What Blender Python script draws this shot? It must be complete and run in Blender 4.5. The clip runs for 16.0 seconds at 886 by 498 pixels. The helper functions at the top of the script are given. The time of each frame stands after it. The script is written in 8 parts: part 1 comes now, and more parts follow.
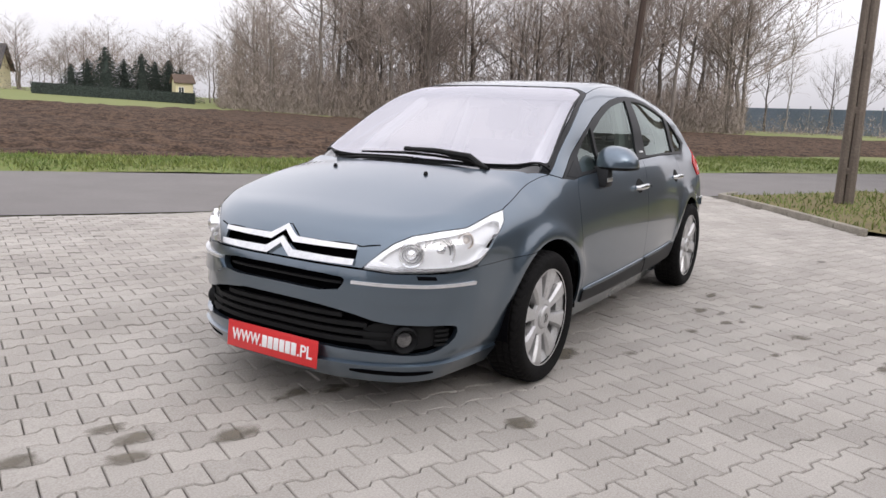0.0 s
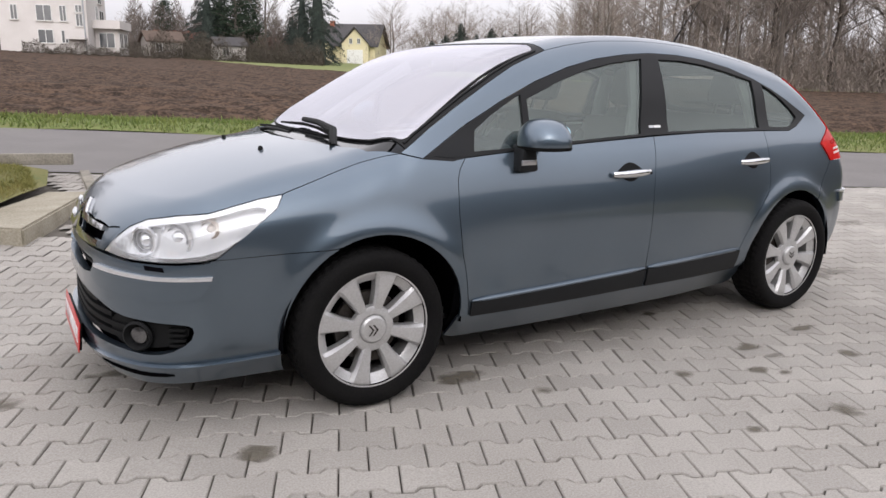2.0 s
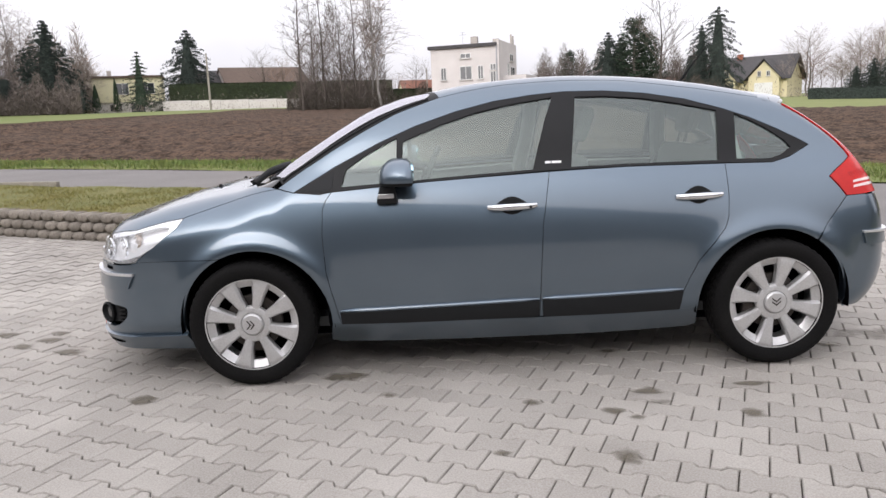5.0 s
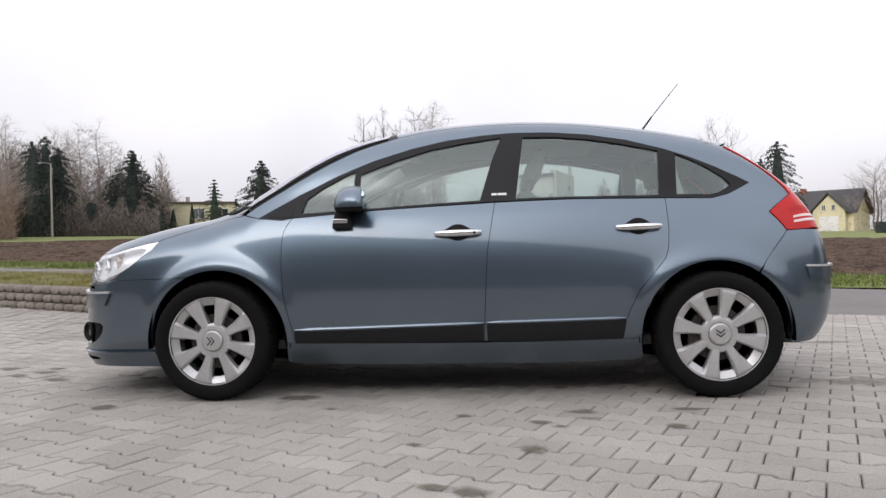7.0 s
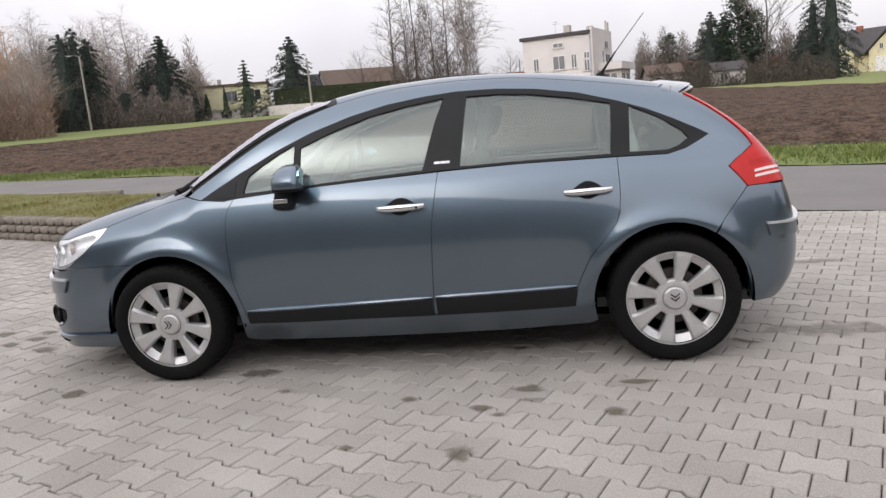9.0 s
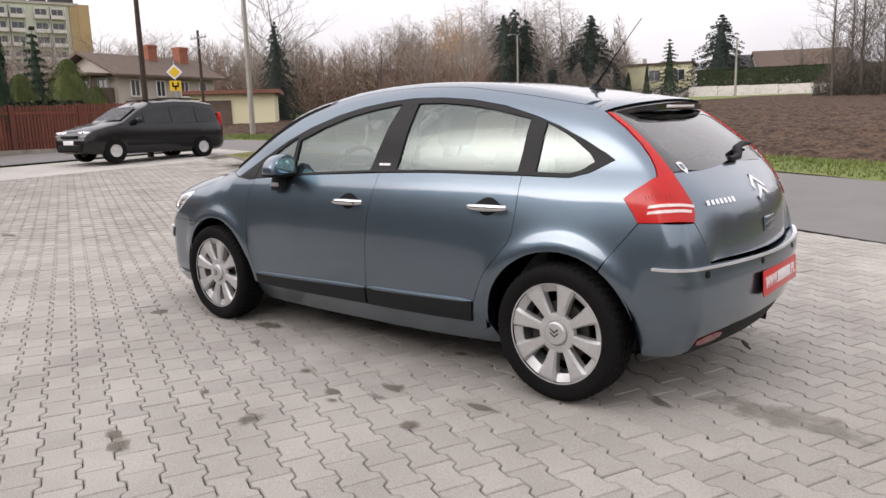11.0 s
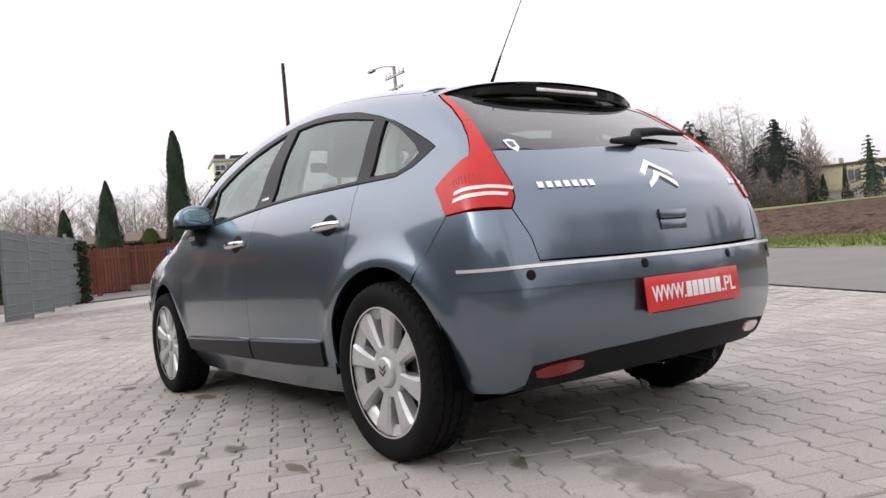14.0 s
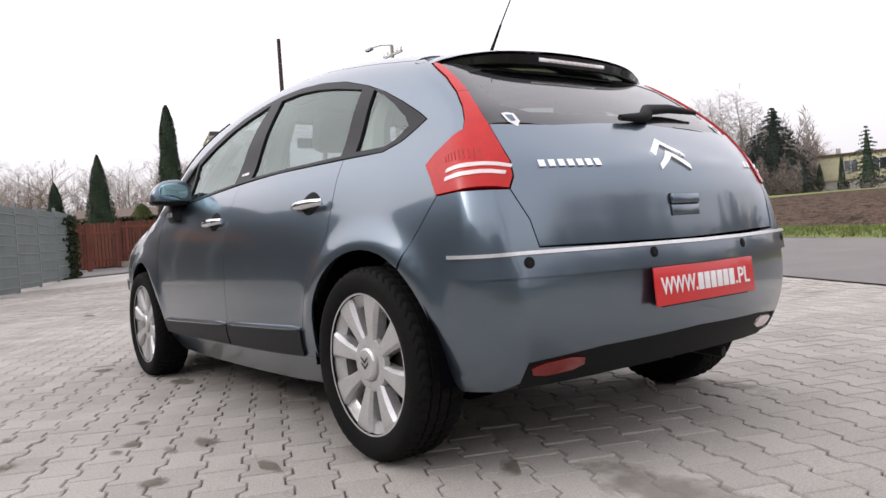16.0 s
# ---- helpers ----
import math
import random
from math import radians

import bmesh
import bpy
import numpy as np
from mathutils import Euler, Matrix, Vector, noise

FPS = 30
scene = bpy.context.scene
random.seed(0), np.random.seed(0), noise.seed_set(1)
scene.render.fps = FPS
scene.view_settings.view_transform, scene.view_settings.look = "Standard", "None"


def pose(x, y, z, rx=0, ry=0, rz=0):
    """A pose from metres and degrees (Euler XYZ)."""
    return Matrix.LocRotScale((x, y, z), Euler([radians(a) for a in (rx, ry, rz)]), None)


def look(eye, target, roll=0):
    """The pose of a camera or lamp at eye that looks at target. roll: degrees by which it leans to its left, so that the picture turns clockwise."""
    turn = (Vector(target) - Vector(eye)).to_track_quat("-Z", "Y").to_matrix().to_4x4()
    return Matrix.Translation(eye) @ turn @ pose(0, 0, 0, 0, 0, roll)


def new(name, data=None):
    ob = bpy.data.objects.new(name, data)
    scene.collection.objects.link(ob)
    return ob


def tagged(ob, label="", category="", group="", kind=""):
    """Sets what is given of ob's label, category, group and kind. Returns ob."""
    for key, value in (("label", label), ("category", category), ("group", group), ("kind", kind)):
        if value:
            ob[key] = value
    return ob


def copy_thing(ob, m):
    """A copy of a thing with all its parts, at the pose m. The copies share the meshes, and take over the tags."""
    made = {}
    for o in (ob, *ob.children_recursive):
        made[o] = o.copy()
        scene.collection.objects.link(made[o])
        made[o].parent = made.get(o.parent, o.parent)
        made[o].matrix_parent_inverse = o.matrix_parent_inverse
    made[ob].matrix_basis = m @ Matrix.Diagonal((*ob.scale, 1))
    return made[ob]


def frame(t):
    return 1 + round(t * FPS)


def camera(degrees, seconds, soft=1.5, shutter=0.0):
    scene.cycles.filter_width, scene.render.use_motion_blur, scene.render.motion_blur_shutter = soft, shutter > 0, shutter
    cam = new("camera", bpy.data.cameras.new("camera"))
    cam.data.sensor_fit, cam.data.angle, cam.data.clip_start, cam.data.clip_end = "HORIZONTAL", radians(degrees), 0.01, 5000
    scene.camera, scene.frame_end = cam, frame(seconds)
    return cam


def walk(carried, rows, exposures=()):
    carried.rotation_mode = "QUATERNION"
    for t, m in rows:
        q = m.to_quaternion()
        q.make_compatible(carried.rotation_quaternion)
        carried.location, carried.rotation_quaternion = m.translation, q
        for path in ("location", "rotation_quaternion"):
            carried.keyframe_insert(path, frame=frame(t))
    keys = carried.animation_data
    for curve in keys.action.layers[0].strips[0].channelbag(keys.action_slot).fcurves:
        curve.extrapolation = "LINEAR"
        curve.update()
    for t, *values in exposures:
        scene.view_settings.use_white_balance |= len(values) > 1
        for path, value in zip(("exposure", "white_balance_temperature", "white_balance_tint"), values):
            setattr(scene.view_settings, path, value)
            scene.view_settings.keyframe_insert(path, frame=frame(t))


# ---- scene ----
cam = camera(62.0, 16.0)
PATH = [
    (0, (-4.44, -2.184, 1.259), (-2.771, -1.145, 0.891), 2.2),
    (0.5, (-3.96, -2.425, 1.282), (-2.417, -1.215, 0.889), 0.7),
    (1, (-3.43, -2.656, 1.282), (-2.011, -1.319, 0.836), 2.2),
    (1.5, (-2.931, -2.926, 1.282), (-1.623, -1.486, 0.818), 1.8),
    (2, (-2.49, -3.24, 1.29), (-1.472, -1.584, 0.82), 1.2),
    (2.5, (-2.076, -3.507, 1.282), (-1.246, -1.736, 0.866), -0.1),
    (3, (-1.675, -3.783, 1.296), (-0.998, -1.944, 0.899), -0.4),
    (3.5, (-1.311, -3.977, 1.322), (-0.739, -2.094, 0.969), -2.0),
    (4, (-0.965, -4.214, 1.315), (-0.579, -2.282, 0.969), -1.0),
    (4.2, (-0.846, -4.263, 1.317), (-0.569, -2.316, 0.951), -2.0),
    (6.3, (0.187, -4.512, 0.938), (0.027, -2.532, 0.703), -0.7),
    (6.5, (0.2, -4.551, 0.822), (0.033, -2.561, 0.704), -0.8),
    (7, (0.204, -4.593, 0.775), (0.056, -2.599, 0.774), -1.3),
    (7.5, (0.201, -4.604, 0.748), (0.066, -2.608, 0.766), -1.9),
    (8, (0.201, -4.558, 0.748), (0.048, -2.563, 0.742), -2.2),
    (8.5, (0.282, -4.394, 1.037), (0.134, -2.414, 0.8), -6.0),
    (9, (0.705, -4.387, 1.277), (0.427, -2.438, 0.924), -5.1),
    (9.2, (0.936, -4.378, 1.311), (0.567, -2.452, 0.922), -3.1),
    (11.3, (3.252, -3.38, 1.265), (1.908, -1.933, 0.951), -1.5),
    (11.5, (3.44, -3.252, 1.263), (2.062, -1.834, 0.965), -1.2),
    (12, (3.778, -3.053, 1.256), (2.404, -1.622, 1.006), -2.3),
    (12.5, (3.777, -2.722, 1.185), (2.282, -1.439, 0.841), -1.6),
    (13, (3.508, -2.421, 1.02), (2.032, -1.088, 0.81), -1.3),
    (13.5, (3.51, -2.198, 0.781), (1.906, -1.004, 0.726), -4.3),
    (14, (3.543, -2.168, 0.701), (1.935, -0.979, 0.723), -5.2),
    (14.5, (3.363, -2.011, 0.697), (1.799, -0.774, 0.549), -4.1),
    (15, (3.362, -2.017, 0.7), (1.779, -0.798, 0.604), -4.1),
    (15.5, (3.373, -2.022, 0.703), (1.77, -0.826, 0.682), -4.1),
    (16, (3.377, -2.026, 0.704), (1.775, -0.829, 0.677), -4.0),
]
walk(cam, [(t, look(eye, target, roll)) for t, eye, target, roll in PATH],
     exposures=[(0, 0.00, 6540, 13), (1, -0.10, 6540, 13), (2, -0.04, 6540, 13), (3, 0.06, 6540, 13), (4, 0.07, 6540, 13), (6.3, 0.12, 6490, 13), (6.6, 0.04, 6490, 13), (7.0, -0.20, 6490, 13), (7.5, -0.30, 6490, 13), (8.2, -0.33, 6490, 13), (8.5, -0.23, 6540, 13), (9.0, -0.12, 6590, 13), (11.5, 0.04, 6740, 14), (12.6, -0.05, 6740, 14), (13.0, -0.05, 6690, 14), (13.6, 0.06, 6640, 14), (16, 0.04, 6590, 14)])

# ---- world and light: an overcast November sky ----
SUN_EL, SUN_AZ = radians(24), radians(205)
world = bpy.data.worlds.new("overcast")
scene.world = world
world.use_nodes = True
wn, wl = world.node_tree.nodes, world.node_tree.links
wn.clear()
sky = wn.new("ShaderNodeTexSky")
sky.sky_type, sky.sun_disc = "NISHITA", False
sky.sun_elevation, sky.sun_rotation = SUN_EL, SUN_AZ
sky.air_density, sky.dust_density, sky.ozone_density = 1.0, 4.0, 1.0
grey = wn.new("ShaderNodeHueSaturation")
grey.inputs["Saturation"].default_value = 0.12
grey.inputs["Value"].default_value = 0.10
wl.new(sky.outputs[0], grey.inputs["Color"])
coord = wn.new("ShaderNodeTexCoord")
cloud = wn.new("ShaderNodeTexNoise")
cloud.inputs["Scale"].default_value, cloud.inputs["Detail"].default_value = 2.2, 5.0
wl.new(coord.outputs["Generated"], cloud.inputs["Vector"])
ramp = wn.new("ShaderNodeValToRGB")
ramp.color_ramp.elements[0].position, ramp.color_ramp.elements[0].color = 0.30, (0.66, 0.66, 0.72, 1)
ramp.color_ramp.elements[1].position, ramp.color_ramp.elements[1].color = 0.70, (0.94, 0.93, 0.97, 1)
wl.new(cloud.outputs["Fac"], ramp.inputs[0])
both = wn.new("ShaderNodeMix")
both.data_type, both.blend_type = "RGBA", "ADD"
both.inputs["Factor"].default_value = 1.0
wl.new(ramp.outputs[0], both.inputs["A"])
wl.new(grey.outputs[0], both.inputs["B"])
back = wn.new("ShaderNodeBackground")
back.inputs["Strength"].default_value = 0.90
parts_of = wn.new("ShaderNodeSeparateXYZ")
wl.new(coord.outputs["Generated"], parts_of.inputs[0])
lift_ = wn.new("ShaderNodeMapRange")
lift_.inputs["From Min"].default_value, lift_.inputs["From Max"].default_value = 0.0, 1.0
lift_.inputs["To Min"].default_value, lift_.inputs["To Max"].default_value = 0.90, 1.90
wl.new(parts_of.outputs["Z"], lift_.inputs["Value"])
zenith = wn.new("ShaderNodeVectorMath")
zenith.operation = "SCALE"
wl.new(both.outputs["Result"], zenith.inputs[0])
wl.new(lift_.outputs[0], zenith.inputs["Scale"])
wl.new(zenith.outputs[0], back.inputs["Color"])
wout = wn.new("ShaderNodeOutputWorld")
wl.new(back.outputs[0], wout.inputs[0])
sun_data = bpy.data.lights.new("sun", "SUN")
sun_data.energy, sun_data.angle, sun_data.color = 0.25, radians(40), (1.0, 0.96, 0.9)
sun = new("sun", sun_data)
sun.matrix_world = look((0, 0, 0), (math.sin(SUN_AZ) * -math.cos(SUN_EL), math.cos(SUN_AZ) * -math.cos(SUN_EL) , -math.sin(SUN_EL)))


# ---- materials ----
def material(name, color, rough=0.6, metal=0.0, second=None, scale=8.0, fine=80.0, bump=0.0, bump_scale=None,
             coat=0.0, spread=0.0, spec=0.5, detail=6.0, mixrange=(0.35, 0.65), emit=None, space="Object"):
    """A principled surface: two colours mixed by noise at two scales, relief, and a spread of tone from piece to piece."""
    m = bpy.data.materials.new(name)
    m.use_nodes = True
    n, l = m.node_tree.nodes, m.node_tree.links
    p = n["Principled BSDF"]
    p.inputs["Roughness"].default_value = rough
    p.inputs["Metallic"].default_value = metal
    p.inputs["Specular IOR Level"].default_value = spec
    p.inputs["Coat Weight"].default_value = coat
    p.inputs["Coat Roughness"].default_value = 0.03
    tex = n.new("ShaderNodeNewGeometry" if space == "Position" else "ShaderNodeTexCoord")
    if second is None:
        second = tuple(c * 0.86 for c in color)
    big, small = n.new("ShaderNodeTexNoise"), n.new("ShaderNodeTexNoise")
    big.inputs["Scale"].default_value, small.inputs["Scale"].default_value = scale, fine
    big.inputs["Detail"].default_value = detail
    for t in (big, small):
        l.new(tex.outputs[space], t.inputs["Vector"])
    add = n.new("ShaderNodeMath")
    add.operation = "ADD"
    half = n.new("ShaderNodeMath")
    half.operation = "MULTIPLY"
    half.inputs[1].default_value = 0.5
    l.new(big.outputs["Fac"], add.inputs[0])
    l.new(small.outputs["Fac"], add.inputs[1])
    l.new(add.outputs[0], half.inputs[0])
    r = n.new("ShaderNodeValToRGB")
    r.color_ramp.elements[0].position, r.color_ramp.elements[0].color = mixrange[0], (*color, 1)
    r.color_ramp.elements[1].position, r.color_ramp.elements[1].color = mixrange[1], (*second, 1)
    l.new(half.outputs[0], r.inputs[0])
    out = r.outputs[0]
    if spread:
        info, hsv = n.new("ShaderNodeObjectInfo"), n.new("ShaderNodeHueSaturation")
        geo, plus, fr = n.new("ShaderNodeNewGeometry"), n.new("ShaderNodeMath"), n.new("ShaderNodeMath")
        plus.operation, fr.operation = "ADD", "FRACT"
        l.new(info.outputs["Random"], plus.inputs[0])
        l.new(geo.outputs["Random Per Island"], plus.inputs[1])
        l.new(plus.outputs[0], fr.inputs[0])
        rng = n.new("ShaderNodeMapRange")
        rng.inputs["To Min"].default_value, rng.inputs["To Max"].default_value = 1 - spread, 1 + spread
        l.new(fr.outputs[0], rng.inputs["Value"])
        l.new(rng.outputs[0], hsv.inputs["Value"])
        l.new(out, hsv.inputs["Color"])
        out = hsv.outputs[0]
    l.new(out, p.inputs["Base Color"])
    if bump:
        b = n.new("ShaderNodeBump")
        b.inputs["Strength"].default_value, b.inputs["Distance"].default_value = bump, 0.02
        if bump_scale:
            t = n.new("ShaderNodeTexNoise")
            t.inputs["Scale"].default_value, t.inputs["Detail"].default_value = bump_scale, 5.0
            l.new(tex.outputs[space], t.inputs["Vector"])
            l.new(t.outputs["Fac"], b.inputs["Height"])
        else:
            l.new(half.outputs[0], b.inputs["Height"])
        l.new(b.outputs[0], p.inputs["Normal"])
    if emit:
        p.inputs["Emission Color"].default_value = (*color, 1)
        p.inputs["Emission Strength"].default_value = emit
    return m


def glass_material(name, tint, ior=1.45, rough=0.0, gloss=(1.0, 1.0, 1.0)):
    """A thin pane: light passes tinted, and Fresnel drives the gloss."""
    m = bpy.data.materials.new(name)
    m.use_nodes = True
    n, l = m.node_tree.nodes, m.node_tree.links
    n.clear()
    t, g, lw, pw, ma, mix, o = (n.new(k) for k in ("ShaderNodeBsdfTransparent", "ShaderNodeBsdfGlossy", "ShaderNodeLayerWeight", "ShaderNodeMath", "ShaderNodeMath", "ShaderNodeMixShader", "ShaderNodeOutputMaterial"))
    t.inputs[0].default_value = (*tint, 1)
    g.inputs["Roughness"].default_value = rough
    g.inputs["Color"].default_value = (*gloss, 1)
    lw.inputs["Blend"].default_value = 0.5
    head_on = ((ior - 1) / (ior + 1)) ** 2
    pw.operation, ma.operation = "POWER", "MULTIPLY_ADD"
    pw.inputs[1].default_value = 5.0
    ma.inputs[1].default_value, ma.inputs[2].default_value = 1 - head_on, head_on
    l.new(lw.outputs["Facing"], pw.inputs[0])
    l.new(pw.outputs[0], ma.inputs[0])
    l.new(ma.outputs[0], mix.inputs[0])
    l.new(t.outputs[0], mix.inputs[1])
    l.new(g.outputs[0], mix.inputs[2])
    l.new(mix.outputs[0], o.inputs[0])
    return m


PAINT = material("blue_grey_metallic_paint", (0.122, 0.165, 0.208), 0.33, 0.92, (0.112, 0.152, 0.193), 3, 900, coat=1.0)
PAINT.node_tree.nodes["Principled BSDF"].inputs["Coat IOR"].default_value = 1.65
PAINT.node_tree.nodes["Principled BSDF"].inputs["Coat Roughness"].default_value = 0.07
PLASTIC = material("black_plastic", (0.010, 0.0105, 0.011), 0.6, 0, None, 20, 300, bump=0.05, bump_scale=600, spec=0.16)
GLOSSBLACK = material("gloss_black", (0.010, 0.011, 0.012), 0.12, 0, None, 5, 60, coat=0.5)
# near-black without gloss: paints the shade inside hollows, also black marks
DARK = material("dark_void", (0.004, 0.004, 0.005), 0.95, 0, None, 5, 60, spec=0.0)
RUBBER = material("rubber", (0.0055, 0.0055, 0.006), 0.8, 0, (0.011, 0.0105, 0.010), 6, 120, bump=0.15, bump_scale=200, spec=0.12)
CHROME = material("chrome", (0.80, 0.81, 0.82), 0.10, 1.0, None, 4, 40)
BRIGHT = material("bright_strip", (0.86, 0.86, 0.87), 0.34, 0.75, None, 4, 40)
SATIN = material("satin_chrome", (0.62, 0.62, 0.63), 0.28, 1.0, None, 4, 40)
ALLOY = material("silver_alloy", (0.62, 0.62, 0.62), 0.36, 0.55, (0.50, 0.495, 0.49), 9, 120, coat=0.25)
BRAKE = material("brake_disc", (0.075, 0.070, 0.066), 0.5, 0.6, (0.05, 0.04, 0.034), 12, 90)
REDLENS = material("red_lens", (0.56, 0.014, 0.011), 0.25, 0, (0.46, 0.010, 0.008), 30, 200, coat=0.25, spec=0.25)
REDGLOW = material("red_lamp_ribs", (0.40, 0.008, 0.007), 0.3, 0, (0.34, 0.006, 0.006), 30, 200, coat=0.2, spec=0.25)
DARKRED = material("dark_red_lens", (0.22, 0.006, 0.006), 0.15, 0, (0.16, 0.005, 0.005), 30, 200, coat=1.0)
FRAMEBLACK = material("matt_black_trim", (0.011, 0.0115, 0.0125), 0.45, 0, None, 20, 300, spec=0.25)
MOULDING = material("dark_moulding", (0.011, 0.012, 0.0135), 0.5, 0, None, 20, 300, spec=0.25)
WHITELENS = material("clear_bar", (0.85, 0.70, 0.68), 0.15, 0, None, 8, 50, coat=1.0)
PLATERED = material("red_plate", (0.64, 0.022, 0.025), 0.35, 0, (0.58, 0.02, 0.022), 6, 80, coat=0.3)
WHITEINK = material("white_letters", (0.86, 0.86, 0.86), 0.5, 0, None, 6, 80)
REFLECTOR = material("lamp_reflector", (0.92, 0.92, 0.93), 0.2, 0.8, (0.80, 0.81, 0.82), 14, 60)
LAMPGREY = material("lamp_bezel", (0.95, 0.95, 0.95), 0.22, 0.25, (0.84, 0.84, 0.85), 14, 60)
FOGGLASS = material("fog_reflector", (0.13, 0.13, 0.135), 0.15, 0.8, (0.22, 0.22, 0.22), 40, 90)
AMBERGREY = material("amber_grey_bulb", (0.46, 0.36, 0.28), 0.25, 0.4, (0.60, 0.55, 0.50), 30, 90)
GLASS = glass_material("green_tinted_glass", (0.63, 0.71, 0.68), 2.1, gloss=(0.90, 1.0, 0.96))
WINDSCREEN = glass_material("reflecting_windscreen", (0.62, 0.63, 0.68), 5.4, gloss=(0.95, 0.94, 1.0))
DARKGLASS = glass_material("dark_rear_glass", (0.24, 0.27, 0.27), 2.15)
LENS = glass_material("clear_lens", (0.96, 0.97, 0.98), 1.9)
SEATCLOTH = material("grey_seat_cloth", (0.13, 0.135, 0.13), 0.9, 0, (0.09, 0.094, 0.09), 30, 400, bump=0.2)
TRIMGREY = material("pale_door_trim", (0.40, 0.42, 0.39), 0.75, 0, None, 12, 200)
DASH = material("dark_dashboard", (0.05, 0.053, 0.055), 0.6, 0, None, 12, 300)
MIRRORGLASS = material("mirror_glass", (0.55, 0.80, 0.90), 0.03, 1.0, (0.55, 0.80, 0.90), 4, 40)


# ---- mesh helpers ----
def part(name, bm, mat, parent=None, label="", smooth=True):
    """Links a bmesh as one mesh object under a thing or a part."""
    me = bpy.data.meshes.new(name)
    bm.to_mesh(me)
    bm.free()
    if smooth:
        for poly in me.polygons:
            poly.use_smooth = True
        me.set_sharp_from_angle(angle=radians(38))
    me.materials.append(mat)
    ob = new(name, me)
    ob.parent = parent
    if label:
        ob["label"] = label
    return ob


def raw(name, verts, faces, mat, parent=None, label="", smooth=False, angle=38):
    me = bpy.data.meshes.new(name)
    me.from_pydata([tuple(map(float, v)) for v in verts], [], [tuple(map(int, f)) for f in faces])
    me.update()
    if smooth:
        for poly in me.polygons:
            poly.use_smooth = True
        me.set_sharp_from_angle(angle=radians(angle))
    me.materials.append(mat)
    ob = new(name, me)
    ob.parent = parent
    if label:
        ob["label"] = label
    return ob


def thing(name, label, category, group="", kind="", m=None):
    ob = new(name)
    ob.empty_display_size = 0.1
    if m is not None:
        ob.matrix_world = m
    return tagged(ob, label, category, group, kind)


def box(bm, x0, x1, y0, y1, z0, z1, bevel=0.0):
    """A box with rounded edges, added to a bmesh."""
    made = bmesh.ops.create_cube(bm, size=1.0)["verts"]
    for v in made:
        v.co = (x0 + (v.co.x + 0.5) * (x1 - x0), y0 + (v.co.y + 0.5) * (y1 - y0), z0 + (v.co.z + 0.5) * (z1 - z0))
    if bevel:
        edges = list({e for v in made for e in v.link_edges})
        bmesh.ops.bevel(bm, geom=edges, offset=bevel, segments=2, profile=0.5, affect="EDGES")
    return bm


def boxes(*rows, bevel=0.0):
    bm = bmesh.new()
    for row in rows:
        box(bm, *row, bevel=bevel)
    return bm


def tube(path, radii, sides=8, closed=True):
    """Verts and faces of a tube along a path of points."""
    path = [Vector(p) for p in path]
    verts, faces = [], []
    for i, p in enumerate(path):
        d = (path[min(i + 1, len(path) - 1)] - path[max(i - 1, 0)]).normalized()
        a = d.orthogonal().normalized()
        b = d.cross(a)
        r = radii[i] if hasattr(radii, "__len__") else radii
        for k in range(sides):
            w = 2 * math.pi * k / sides
            verts.append(p + (a * math.cos(w) + b * math.sin(w)) * r)
    for i in range(len(path) - 1):
        for k in range(sides):
            k2 = (k + 1) % sides
            faces.append((i * sides + k, i * sides + k2, (i + 1) * sides + k2, (i + 1) * sides + k))
    if closed:
        faces.append(tuple(range(sides - 1, -1, -1)))
        faces.append(tuple((len(path) - 1) * sides + k for k in range(sides)))
    return verts, faces


def lathe(profile, steps=48, axis="y"):
    """Verts and faces of a profile of (radius, height) turned about an axis."""
    verts, faces = [], []
    n = len(profile)
    for k in range(steps):
        w = 2 * math.pi * k / steps
        for r, h in profile:
            verts.append((r * math.cos(w), h, r * math.sin(w)) if axis == "y" else (r * math.cos(w), r * math.sin(w), h))
    for k in range(steps):
        k2 = (k + 1) % steps
        for i in range(n - 1):
            faces.append((k * n + i, k * n + i + 1, k2 * n + i + 1, k2 * n + i))
    return verts, faces


def merge(*meshes):
    verts, faces = [], []
    for v, f in meshes:
        base = len(verts)
        verts += list(v)
        faces += [tuple(i + base for i in face) for face in f]
    return verts, faces


# ---- the shape of the car: its outer skin as one function ----
def table(*pairs):
    xs, ys = np.array(pairs[0::2], float), np.array(pairs[1::2], float)
    d = np.diff(ys) / np.diff(xs)
    m = np.r_[d[0], (d[:-1] + d[1:]) / 2, d[-1]]

    def f(x):
        x = np.clip(np.asarray(x, float), xs[0], xs[-1])
        i = np.clip(np.searchsorted(xs, x) - 1, 0, len(xs) - 2)
        h = xs[i + 1] - xs[i]
        t = (x - xs[i]) / h
        return (2*t**3 - 3*t**2 + 1) * ys[i] + (t**3 - 2*t**2 + t) * h * m[i] + (3*t**2 - 2*t**3) * ys[i + 1] + (t**3 - t**2) * h * m[i + 1]
    return f


